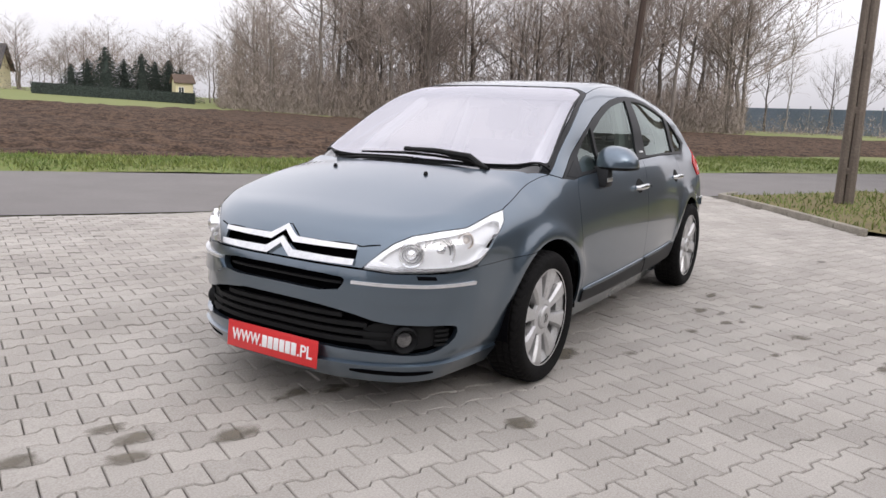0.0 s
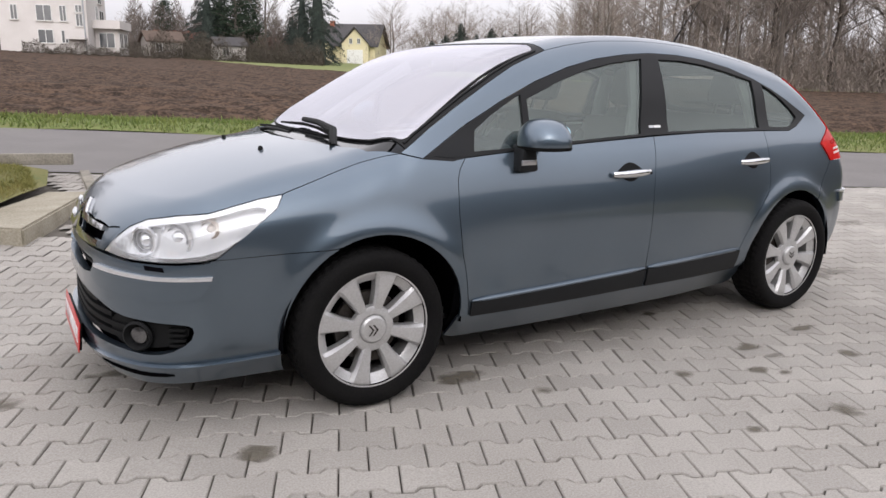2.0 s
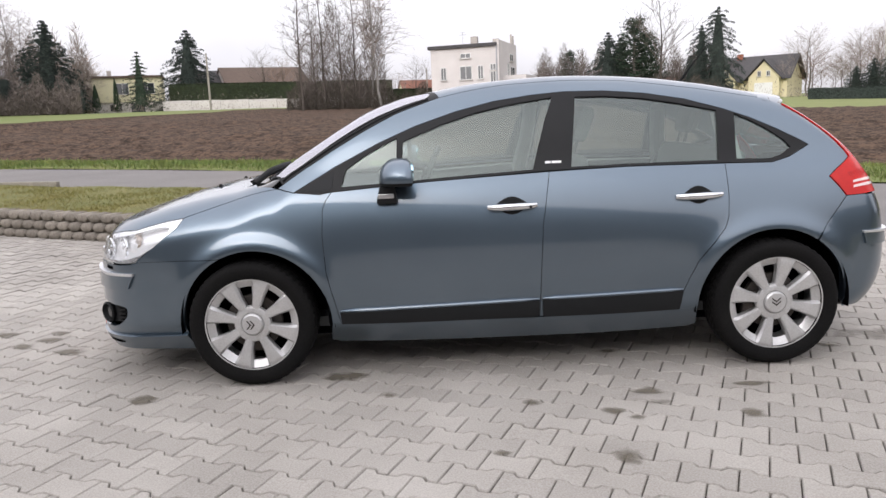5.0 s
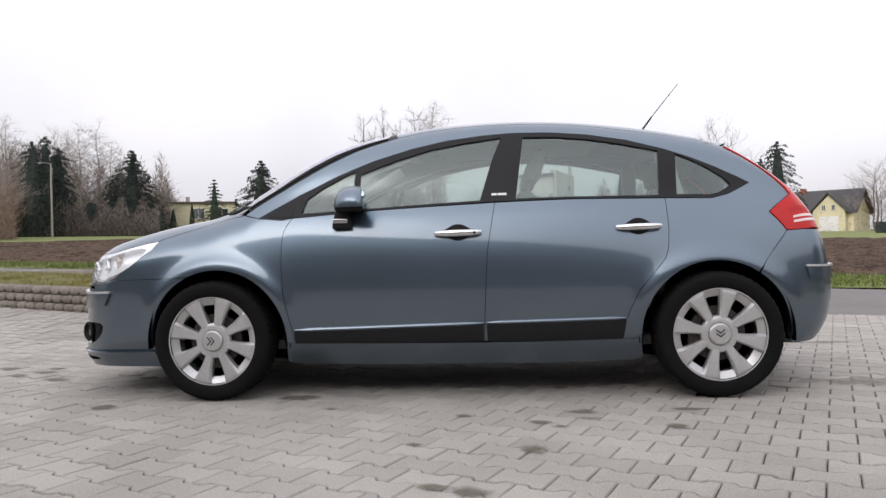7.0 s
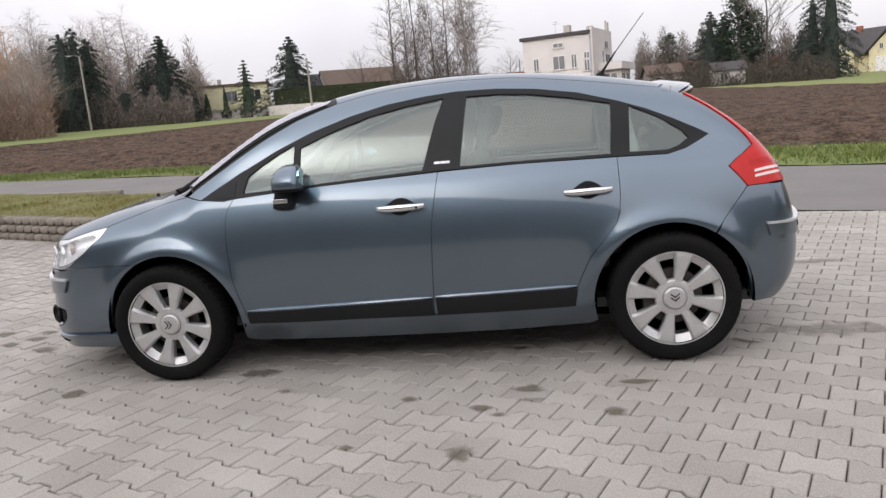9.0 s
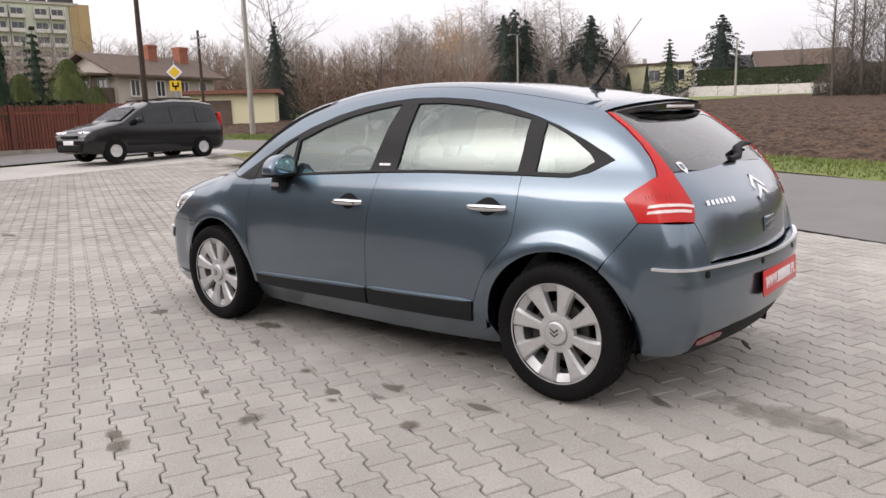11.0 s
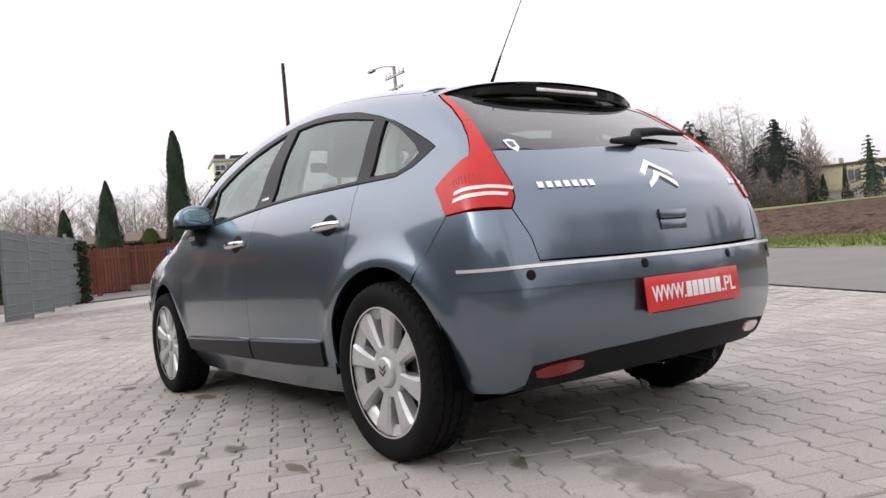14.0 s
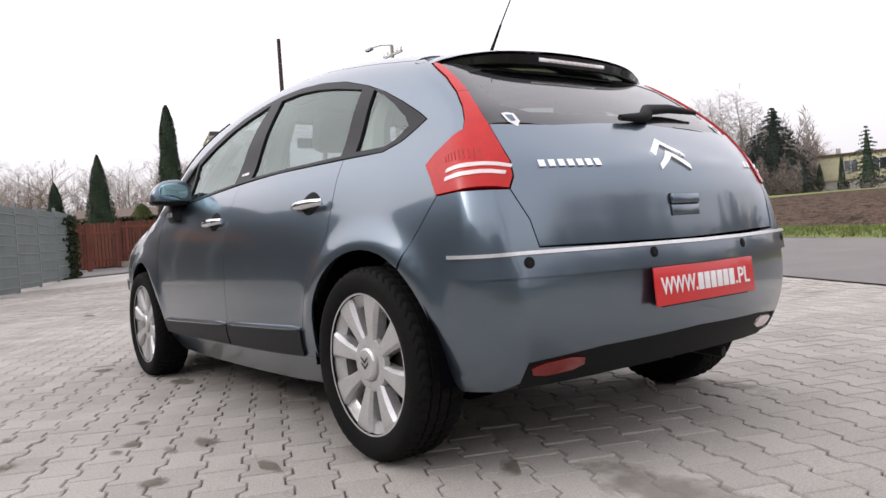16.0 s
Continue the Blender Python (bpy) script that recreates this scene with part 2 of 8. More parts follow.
SIDE = table(.12, .690, .2, .748, .25, .786, .3, .818, .45, .838, .6, .842, .75, .832, .85, .814, .95, .784, 1.0, .760, 1.05, .734, 1.22, .672, 1.4, .575, 1.55, .48)
TAPER = table(-2.3, .20, -2.1, .137, -1.9, .092, -1.65, .064, -1.3, .0405, -1.0, .0235, -.6, .006, -.3, .001, 0, 0, .5, .006, 1.0, .035, 1.4, .06, 1.7, .068, 2.1, .085)
TOP = table(-2.4, .52, -2.29, .64, -2.195, .755, -2.09, .82, -1.95, .867, -1.73, .932, -1.55, .972, -1.3, 1.012, -1.2, 1.03, -1.1, 1.095, -.96, 1.18,
            -.82, 1.262, -.69, 1.33, -.525, 1.385, -.36, 1.415, -.167, 1.447, .05, 1.464, .28, 1.471, .6, 1.458, .9, 1.424, 1.2, 1.370, 1.4, 1.318, 1.55, 1.235, 1.7, 1.13, 1.9, .95)
NOSE = table(.1, -2.15, .2, -2.225, .26, -2.258, .35, -2.258, .5, -2.25, .6, -2.24, .7, -2.21, .78, -2.175, .9, -2.07)
TAIL = table(.15, 1.80, .25, 1.915, .32, 1.965, .42, 2.005, .55, 2.018, .63, 2.012, .70, 1.996, .77, 1.976, .84, 1.952, .92, 1.922, .98, 1.886, 1.08, 1.805, 1.18, 1.685, 1.28, 1.55, 1.36, 1.40, 1.5, 1.1)
AX, RX, AZ, AR = -1.278, 1.295, .315, .372   # wheel arches
# the tailgate lies a hand's breadth further in than the bumper
GATE = table(.15, 1.80, .25, 1.90, .42, 1.96, .55, 1.975, .66, 1.971, .75, 1.963, .84, 1.951, .92, 1.922, .98, 1.886, 1.08, 1.805, 1.18, 1.685, 1.28, 1.55, 1.36, 1.40, 1.5, 1.1)
tail_line = TAIL
# the tail at its corners, where the bumper runs up to the lamps without a step
CORNER = table(.15, 1.80, .25, 1.915, .32, 1.965, .42, 2.005, .55, 2.016, .63, 2.006, .70, 1.994, .77, 1.976, .84, 1.950, .92, 1.915, .98, 1.880, 1.08, 1.800, 1.18, 1.685, 1.28, 1.55, 1.36, 1.40, 1.5, 1.1)


def bell(v, c, w):
    return np.exp(-((v - c) / w) ** 2)


def rounded(a, b, r, power=2.0):
    return np.where((a > -r) & (b > -r), (np.maximum(a + r, 0)**power + np.maximum(b + r, 0)**power) ** (1 / power) - r, np.maximum(a, b))


def ease(t):
    t = np.clip(t, 0, 1)
    return t * t * (3 - 2 * t)


def skin(p):
    """Below zero inside the car's outer skin, for points n x 3."""
    x, y, z = p[..., 0], np.abs(p[..., 1]), p[..., 2]
    side = SIDE(z) - TAPER(x) + (.028 * bell(x, -1.29, .36) + .032 * bell(x, 1.29, .36)) * bell(z, .56, .2)
    lip = bell(np.hypot(x - AX, z - AZ), .395, .05) + bell(np.hypot(x - RX, z - AZ), .395, .05)
    side = side + .013 * lip * ease((z - .34) / .16)
    a = y - side
    screen = ease((-x - .1) / .3) * ease((x + 1.36) / .26)
    top = TOP(x + screen * .09 * (.3 - y * y)) + .05 * (.3 - y * y) * ease((x + 1.25) / .55) - ease((-1.08 - x) / .34) * .11 * y * y
    slope = (TOP(x + .02) - TOP(x - .02)) / .04
    b = (z - top) / np.sqrt(1 + slope**2)
    c = NOSE(z) + .73 * y**3 - x
    corner_ = ease((y - .46) / .2)
    d = x - tail_line(z) * (1 - corner_) - CORNER(z) * corner_ + .24 * y * y
    f = rounded(a, b, .155 - .048 * ease((z - .95) / .1), 2.4)
    f = rounded(f, c, .07)
    return rounded(f, d, .11 - .04 * np.clip((z - .58) / .16, 0, 1))


def outward(p):
    e = 1.1e-2
    g = np.stack([skin(p + e * k) - skin(p - e * k) for k in np.eye(3)], -1)
    return g / np.maximum(np.linalg.norm(g, axis=-1, keepdims=True), 1e-9)


def reach(o, d, far=1.6):
    """Where rays from inside leave the skin."""
    lo, hi = np.zeros(len(o)), np.full(len(o), far)
    for _ in range(34):
        mid = (lo + hi) / 2
        inside = skin(o + mid[:, None] * d) < 0
        lo, hi = np.where(inside, mid, lo), np.where(inside, hi, mid)
    return o + lo[:, None] * d


class Loft:
    """Rays from the line y = 0, z = h, turned round it: u is x, v the angle from the car's left side upwards."""
    def __init__(self, h=0.7):
        self.h, self.scale = h, (1.0, 0.75)

    def uv(self, p):
        v = np.arctan2(p[:, 2] - self.h, -p[:, 1])
        return np.stack([p[:, 0], np.where(v < -np.pi / 2, v + 2 * np.pi, v)], -1)

    def place(self, q):
        o = np.stack([q[:, 0], 0 * q[:, 0], 0 * q[:, 0] + self.h], -1)
        return reach(o, np.stack([0 * q[:, 1], -np.cos(q[:, 1]), np.sin(q[:, 1])], -1))


class Plan:
    """Rays upwards: u is x, v is y."""
    scale = (1.0, 1.0)

    def uv(self, p):
        return p[:, :2].copy()

    def place(self, q):
        o = np.stack([q[:, 0], q[:, 1], 0 * q[:, 0] + .5], -1)
        return reach(o, np.tile((0., 0, 1), (len(q), 1)))


class Polar:
    """Level rays from an upright axis at x = c: u the angle to the car's left of its end, v the height."""
    def __init__(self, c, sign):
        self.c, self.sign, self.scale = c, sign, (0.8, 1.0)

    def uv(self, p):
        return np.stack([np.arctan2(-p[:, 1], self.sign * (p[:, 0] - self.c)), p[:, 2]], -1)

    def place(self, q):
        o = np.stack([0 * q[:, 0] + self.c, 0 * q[:, 0], q[:, 1]], -1)
        return reach(o, np.stack([self.sign * np.cos(q[:, 0]), -np.sin(q[:, 0]), 0 * q[:, 0]], -1))


FLANK, LID, FRONT, REAR = Loft(), Plan(), Polar(-1.35, -1), Polar(1.15, 1)


def from_side(points, left=True):
    """Places on the skin of one flank, from their (x, z)."""
    q = np.array(points, float)
    s = -1.0 if left else 1.0
    return reach(np.stack([q[:, 0], 0 * q[:, 0], q[:, 1]], -1), np.tile((0, s, 0), (len(q), 1)))


def from_rear(points):
    q = np.array(points, float)
    return reach(np.stack([0 * q[:, 0] + .8, q[:, 0], q[:, 1]], -1), np.tile((1., 0, 0), (len(q), 1)))


def from_plan(points):
    q = np.array(points, float)
    return LID.place(q)


def inside_poly(q, poly):
    x, y = q[:, 0], q[:, 1]
    hit = np.zeros(len(q), bool)
    for (x0, y0), (x1, y1) in zip(poly, np.roll(poly, -1, axis=0)):
        cross = ((y0 > y) != (y1 > y)) & (x < (x1 - x0) * (y - y0) / (y1 - y0 + 1e-12) + x0)
        hit ^= cross
    return hit


def chaikin(poly, rounds):
    for _ in range(rounds):
        nxt = np.roll(poly, -1, axis=0)
        poly = np.stack([.75 * poly + .25 * nxt, .25 * poly + .75 * nxt], 1).reshape(-1, poly.shape[1])
    return poly


def densify(poly, step):
    out = []
    for a, b in zip(poly, np.roll(poly, -1, axis=0)):
        n = max(1, int(np.ceil(np.linalg.norm(b - a) / step)))
        out += [a + (b - a) * k / n for k in range(n)]
    return np.array(out)


def area2(poly):
    x, y = poly.T
    return np.sum(x * np.roll(y, -1) - np.roll(x, -1) * y)


def inset(poly, by):
    """Moves an outline inwards (a hole's outline outwards, with by below zero)."""
    if area2(poly) < 0:
        poly = poly[::-1]
    e = np.roll(poly, -1, axis=0) - poly
    n = np.stack([-e[:, 1], e[:, 0]], -1) / np.maximum(np.linalg.norm(e, axis=1, keepdims=True), 1e-9)
    m = n + np.roll(n, 1, axis=0)
    m = m / np.maximum((m * m).sum(1, keepdims=True), .5) * 2
    return poly + m * by


def panel(name, proj, outline, mat, parent, label="", holes=(), lift=0.0, depth=0.012, gap=0.0015, soft=0, step=0.03, mirror=False, hole_soft=2, back=False):
    """A piece of the skin within an outline of 3D places: a smooth sheet with a turned-in rim."""
    from mathutils.geometry import delaunay_2d_cdt
    sc = np.array(proj.scale)

    def flat(points, rounds, by):
        p = np.asarray(points, float).copy()
        if mirror:
            p[:, 1] *= -1
        q = proj.uv(p) * sc
        q = chaikin(q, rounds) if rounds else q
        q = inset(densify(q, step), by)
        return q
    outer = flat(outline, soft, gap)
    inner = [flat(h, hole_soft, -gap) for h in holes]
    lo, hi = outer.min(0), outer.max(0)
    gx, gy = np.meshgrid(np.arange(lo[0] + step / 2, hi[0], step), np.arange(lo[1] + step / 2, hi[1], step))
    pts = np.stack([gx.ravel(), gy.ravel()], -1)
    keep = inside_poly(pts, outer)
    for h in inner:
        keep &= ~inside_poly(pts, h)
    pts = pts[keep]
    rims = np.concatenate([outer, *inner])
    if len(pts):
        near = np.min(((pts[:, None] - rims[None]) ** 2).sum(-1), axis=1) if len(pts) * len(rims) < 4e7 else np.ones(len(pts))
        pts = pts[near > (step * .5) ** 2]
    edges, k = [], 0
    for loop in (outer, *inner):
        edges += [(k + i, k + (i + 1) % len(loop)) for i in range(len(loop))]
        k += len(loop)
    vs, es, fs, *_ = delaunay_2d_cdt([Vector(v) for v in np.concatenate([rims, pts])], edges, [], 0, 1e-7)
    q = np.array([tuple(v) for v in vs])
    mid = np.array([q[list(f)].mean(0) for f in fs])
    ok = inside_poly(mid, outer)
    for h in inner:
        ok &= ~inside_poly(mid, h)
    faces = [tuple(f) for f, o in zip(fs, ok) if o]
    place = proj.place(q / sc)
    normal = outward(place)
    top = place + normal * lift
    # the faces look outwards
    a, b, c = (top[[f[i] for f in faces]] for i in range(3))
    turn = (np.cross(b - a, c - a) * normal[[f[0] for f in faces]]).sum(-1) < 0
    faces = [f[::-1] if t else f for f, t in zip(faces, turn)]
    verts, normals = list(top), list(normal)
    if depth:
        count = {}
        for f in faces:
            for i in range(3):
                e = (f[i], f[(i + 1) % 3])
                count[e] = count.get(e, 0) + 1
        ring = [e for e in count if (e[1], e[0]) not in count]
        for i, j in ring:
            base = len(verts)
            verts += [top[i], top[j], top[j] - normal[j] * depth, top[i] - normal[i] * depth]
            t = np.cross(top[j] - top[i], normal[i])
            t = t / max(np.linalg.norm(t), 1e-9)
            normals += [t] * 4
            faces.append((base + 1, base, base + 3, base + 2))
        if back:
            base = len(verts)
            sheet = [f for f in faces if max(f) < len(top) and len(f) == 3]
            verts += list(top - normal * depth)
            normals += list(-normal)
            faces += [tuple(base + i for i in f[::-1]) for f in sheet]
    me = bpy.data.meshes.new(name)
    me.from_pydata([tuple(v) for v in verts], [], faces)
    me.update()
    for poly in me.polygons:
        poly.use_smooth = True
    me.normals_split_custom_set_from_vertices([tuple(n) for n in normals])
    me.materials.append(mat)
    ob = new(name, me)
    ob.parent = parent
    if label:
        ob["label"] = label
    return ob


def arc(cx, cz, r, a0, a1, n=14):
    return [(cx + r * math.cos(radians(a0 + (a1 - a0) * k / n)), cz + r * math.sin(radians(a0 + (a1 - a0) * k / n))) for k in range(n + 1)]


# ---- the car: a blue-grey five-door hatchback ----
car = thing("hatchback_car", "blue-grey metallic five-door hatchback parked on grey concrete pavers", "car")

# outlines on the flank, in (x, z)
FRONT_SEAM = [(-.874, .952), (-.905, .91), (-.920, .87), (-.927, .742), (-.916, .566), (-.875, .37), (-.862, .298)]
B_SEAM = [(.194, 1.008), (.168, .86), (.151, .758), (.138, .55), (.126, .298)]
C_SEAM = [(1.070, 1.010), (1.072, .85), (1.064, .755), (1.046, .704), (.985, .63), (.913, .546), (.87, .46), (.844, .393), (.829, .298)]
BELT_F, BELT_R = [(-.87, .953), (-.4, .984), (.19, 1.012)], [(.19, 1.012), (.6, 1.016), (1.07, 1.011)]
DLO = [(-1.067, .953), (-.931, .94), (-.87, .953), (-.4, .984), (.19, 1.012), (.6, 1.017), (1.07, 1.012), (1.31, 1.005), (1.40, 1.027), (1.51, 1.083),
       (1.46, 1.113), (1.35, 1.17), (1.22, 1.23), (1.09, 1.278), (.9, 1.334), (.7, 1.37), (.5, 1.389), (.3, 1.393), (.13, 1.382), (-.06, 1.358), (-.25, 1.316), (-.45, 1.254), (-.65, 1.172), (-.85, 1.075)]
# edges that neighbouring panels share
LAMP3 = [(-2.175, -.405, .637), (-2.155, -.425, .665), (-2.12, -.455, .70), (-2.085, -.49, .735), (-2.035, -.54, .765), (-1.95, -.62, .785), (-1.868, -.685, .795), (-1.79, -.705, .817), (-1.70, -.715, .838), (-1.618, -.722, .850),
         (-1.648, -.742, .805), (-1.72, -.752, .755), (-1.79, -.752, .700), (-1.86, -.745, .650), (-1.905, -.728, .638), (-1.97, -.69, .632), (-2.04, -.62, .628), (-2.12, -.51, .626)]
TAILLAMP = [(1.585, -.728, .926), (1.625, -.74, .880), (1.662, -.752, .829), (1.75, -.705, .826), (1.855, -.608, .823), (1.848, -.60, .86), (1.83, -.592, .905), (1.795, -.592, .955), (1.745, -.592, 1.02), (1.69, -.585, 1.08), (1.62, -.572, 1.15), (1.54, -.555, 1.215), (1.46, -.540, 1.270), (1.43, -.538, 1.285),
            (1.412, -.552, 1.292), (1.44, -.565, 1.275), (1.52, -.585, 1.222), (1.60, -.61, 1.155), (1.655, -.630, 1.095), (1.69, -.648, 1.045), (1.705, -.66, 1.010), (1.66, -.69, .98), (1.62, -.71, .955)]
LAMP_EDGE = FRONT.place(FRONT.uv(np.array(LAMP3)))
LAMP_TOP = FRONT.place(np.concatenate([np.linspace(p, q, 5)[:-1] for p, q in zip(FRONT.uv(LAMP_EDGE)[9:1:-1], FRONT.uv(LAMP_EDGE)[8:0:-1])]))
TAIL_EDGE = FLANK.place(FLANK.uv(np.array(TAILLAMP)))
FENDER_TOP = from_side([(x, float(np.interp(-x, [1.145, 1.21, 1.30, 1.45, 1.60], [.975, .966, .946, .902, .857]))) for x in np.linspace(-1.145, -1.60, 20)])

for left in (True, False):
    mir = not left
    side = lambda pts: from_side(pts)
    word = "left" if left else "right"
    fender = [(-1.875, .6405), (-1.66, .6455), (-1.46, .6495)] + arc(AX, AZ, AR, 114, -2, 16) + [(-.885, .298)] + FRONT_SEAM[::-1] + \
             [(-.931, .944), (-1.067, .956), (-1.11, .966)]
    panel("fender", FLANK, np.concatenate([side(fender), FENDER_TOP, LAMP_EDGE[9:14]]), PAINT, car, mirror=mir, step=.018)
    panel("front_door", FLANK, side(FRONT_SEAM + B_SEAM[::-1] + BELT_F[::-1][1:-1]), PAINT, car, mirror=mir, step=.02)
    panel("rear_door", FLANK, side(B_SEAM + C_SEAM[::-1] + BELT_R[::-1][1:-1]), PAINT, car, mirror=mir, step=.02)
    quarter = C_SEAM[:] + [(.93, .30)] + arc(RX, AZ, AR, 182, 56, 16) + [(1.535, .668), (1.60, .75)]
    upper = [(1.34, 1.322), (1.30, 1.325), (1.0, 1.380), (.6, 1.438), (.3, 1.450), (0, 1.440), (-.2, 1.414), (-.33, 1.388), (-.55, 1.315), (-.72, 1.232), (-.88, 1.142), (-1.0, 1.070), (-1.12, .992), (-1.143, .978), (-1.11, .968), (-1.067, .958)]
    upper += [DLO[0]] + DLO[:9:-1] + DLO[9:6:-1]
    panel("body_side_frame", FLANK, np.concatenate([side(quarter), TAIL_EDGE[[2, 1, 0, 22, 21, 20, 19, 18, 17, 16, 15, 14]], side(upper)]), PAINT, car, label="roof rail, pillars and rear quarter", mirror=mir, step=.018)
    panel("sill", FLANK, side([(-.908, .297), (.924, .297), (.938, .22), (.945, .19), (.90, .175), (-.88, .175), (-.928, .19), (-.920, .24)]), PAINT, car, lift=-.006, mirror=mir)
    # black frame round the side windows, with its four panes
    quarter_light = [(-.825, .976), (-.562, .988), (-.548, 1.196), (-.62, 1.162), (-.72, 1.108), (-.80, 1.055)]
    front_glass = [(-.527, .990), (-.2, 1.008), (.115, 1.022), (.145, 1.12), (.185, 1.25), (.232, 1.364), (.03, 1.338), (-.15, 1.304), (-.33, 1.25), (-.515, 1.178)]
    rear_glass = [(.305, 1.027), (.6, 1.030), (1.04, 1.028), (1.058, 1.268), (.86, 1.312), (.69, 1.342), (.51, 1.360), (.352, 1.362)]
    rear_light = [(1.135, 1.030), (1.31, 1.025), (1.36, 1.040), (1.415, 1.075), (1.385, 1.11), (1.30, 1.17), (1.22, 1.215), (1.148, 1.248)]
    glasses = [side(g) for g in (quarter_light, front_glass, rear_glass, rear_light)]
    panel("window_frame", FLANK, side(DLO), FRAMEBLACK, car, "matt black frame round the side windows", holes=glasses, lift=.002, depth=.03, mirror=mir, hole_soft=0, step=.025)
    for g, nm in zip(glasses, ("quarter_light", "front_door_window", "rear_door_window", "rear_quarter_window")):
        ob = panel(nm, FLANK, g, GLASS, car, "green-tinted side glass", lift=-.006, depth=0, gap=-.012, mirror=mir)
        ob.visible_shadow = False
    panel("sail_pane", FLANK, side([(-1.010, .9635), (-.928, .953), (-.872, .966), (-.862, 1.036)]), MOULDING, car, "small dark corner pane", lift=.004, depth=.004, gap=0, mirror=mir, step=.02)
    for a, b in ((-.862, .126), (.138, .842)):
        top_a, top_b = (.362, .386) if a < 0 else (.388, .400)
        panel("side_moulding", FLANK, side([(a, top_a), (b, top_b), (b - (.002 if a < 0 else .014), .302), (a + .004, .300)]), MOULDING, car, "black plastic rubbing strip", lift=.011, depth=.014, gap=.001, mirror=mir)
        line = side([(a + .004 + (b - a - .008) * k / 12, top_a + (top_b - top_a) * k / 12 + .006) for k in range(13)])
        v, f = tube([(p[0], p[1] * (-1 if mir else 1), p[2]) for p in line + outward(line) * .004], [.004] + [.0105] * 11 + [.004], 8)
        raw("moulding_bead", v, f, PAINT, car, smooth=True)

# bonnet, roof and screen
NOSE_TOP = [(-2.11, -.44, .725), (-2.15, -.38, .715), (-2.17, -.22, .718), (-2.18, -.08, .720), (-2.16, -.01, .765)]
HALF_BONNET = [(float(p[0]), -float(p[1])) for p in (*FENDER_TOP, *LAMP_TOP, *FRONT.place(FRONT.uv(np.array(NOSE_TOP))))]
BONNET_REAR = [(-1.19, -.692), (-1.255, -.655), (-1.302, -.53), (-1.345, -.37), (-1.388, -.2), (-1.408, 0), (-1.388, .2), (-1.345, .37), (-1.302, .53), (-1.255, .655), (-1.19, .692)]
screen_low = [(-1.155, -.66), (-1.205, -.58), (-1.237, -.42), (-1.262, -.2), (-1.27, 0), (-1.262, .2), (-1.237, .42), (-1.205, .58), (-1.155, .66)]
bonnet = HALF_BONNET + [(x, -y) for x, y in HALF_BONNET[::-1]]
panel("bonnet", LID, from_plan(bonnet + BONNET_REAR), PAINT, car, "slightly dusty blue-grey bonnet", step=.02)
panel("cowl", LID, from_plan([(-1.140, -.678)] + BONNET_REAR + [(-1.140, .678)] + screen_low[::-1]), GLOSSBLACK, car, lift=-.012, depth=.02, step=.02)
SCREEN_EDGE = [(-1.12, .992), (-1.0, 1.070), (-.88, 1.142), (-.72, 1.232), (-.55, 1.315), (-.33, 1.388)]
HALF_SCREEN = [(float(p[0]), -float(p[1])) for p in from_side(SCREEN_EDGE)]
screen_top = [(-.38, .40), (-.415, .2), (-.425, 0), (-.415, -.2), (-.38, -.40)]
screen = HALF_SCREEN + screen_top + [(x, -y) for x, y in HALF_SCREEN[::-1]] + screen_low
ob = panel("windscreen", FLANK, from_plan(screen), WINDSCREEN, car, "windscreen that mirrors the pale sky", lift=-.003, depth=0)
ob.visible_shadow = False
HALF_INNER = [(x + .010, y - .020) for x, y in HALF_SCREEN]
HALF_INNER = [(-1.115, HALF_INNER[0][1])] + HALF_INNER[1:-1] + [(-.362, HALF_INNER[-1][1] + .006)]
inner_screen = HALF_INNER + [(-.402, .38), (-.440, .2), (-.450, 0), (-.440, -.2), (-.402, -.38)] + [(x, -y) for x, y in HALF_INNER[::-1]] + [(x + .003, y * .985) for x, y in screen_low]
panel("windscreen_border", FLANK, from_plan(screen), FRAMEBLACK, car, holes=[from_plan(inner_screen)], lift=-.001, depth=.01)
for s in (-1, 1):
    edge = from_plan([(x, s * (y - .015)) for x, y in densify(np.array(HALF_SCREEN), .06)[:-1] if x < -.36])
    v, f = tube([Vector(p) + Vector(n) * .001 for p, n in zip(edge, outward(edge))], [.0065 - .002 * k / (len(edge) - 1) for k in range(len(edge))], 8)
    raw("pillar_moulding", v, f, FRAMEBLACK, car, "black moulding beside the windscreen", smooth=True)
ROOF_EDGE = [(-.33, 1.388), (-.2, 1.414), (0, 1.440), (.3, 1.450), (.6, 1.438), (1.0, 1.380), (1.30, 1.325)]
HALF_ROOF = [(float(p[0]), -float(p[1])) for p in from_side(ROOF_EDGE)]
roof = HALF_ROOF + [(1.36, .4), (1.40, .2), (1.41, 0), (1.40, -.2), (1.36, -.4)] + [(x, -y) for x, y in HALF_ROOF[::-1]] + screen_top[::-1]
panel("roof", FLANK, from_plan(roof), PAINT, car)

# ---- nose: bumper, grille, lamps ----


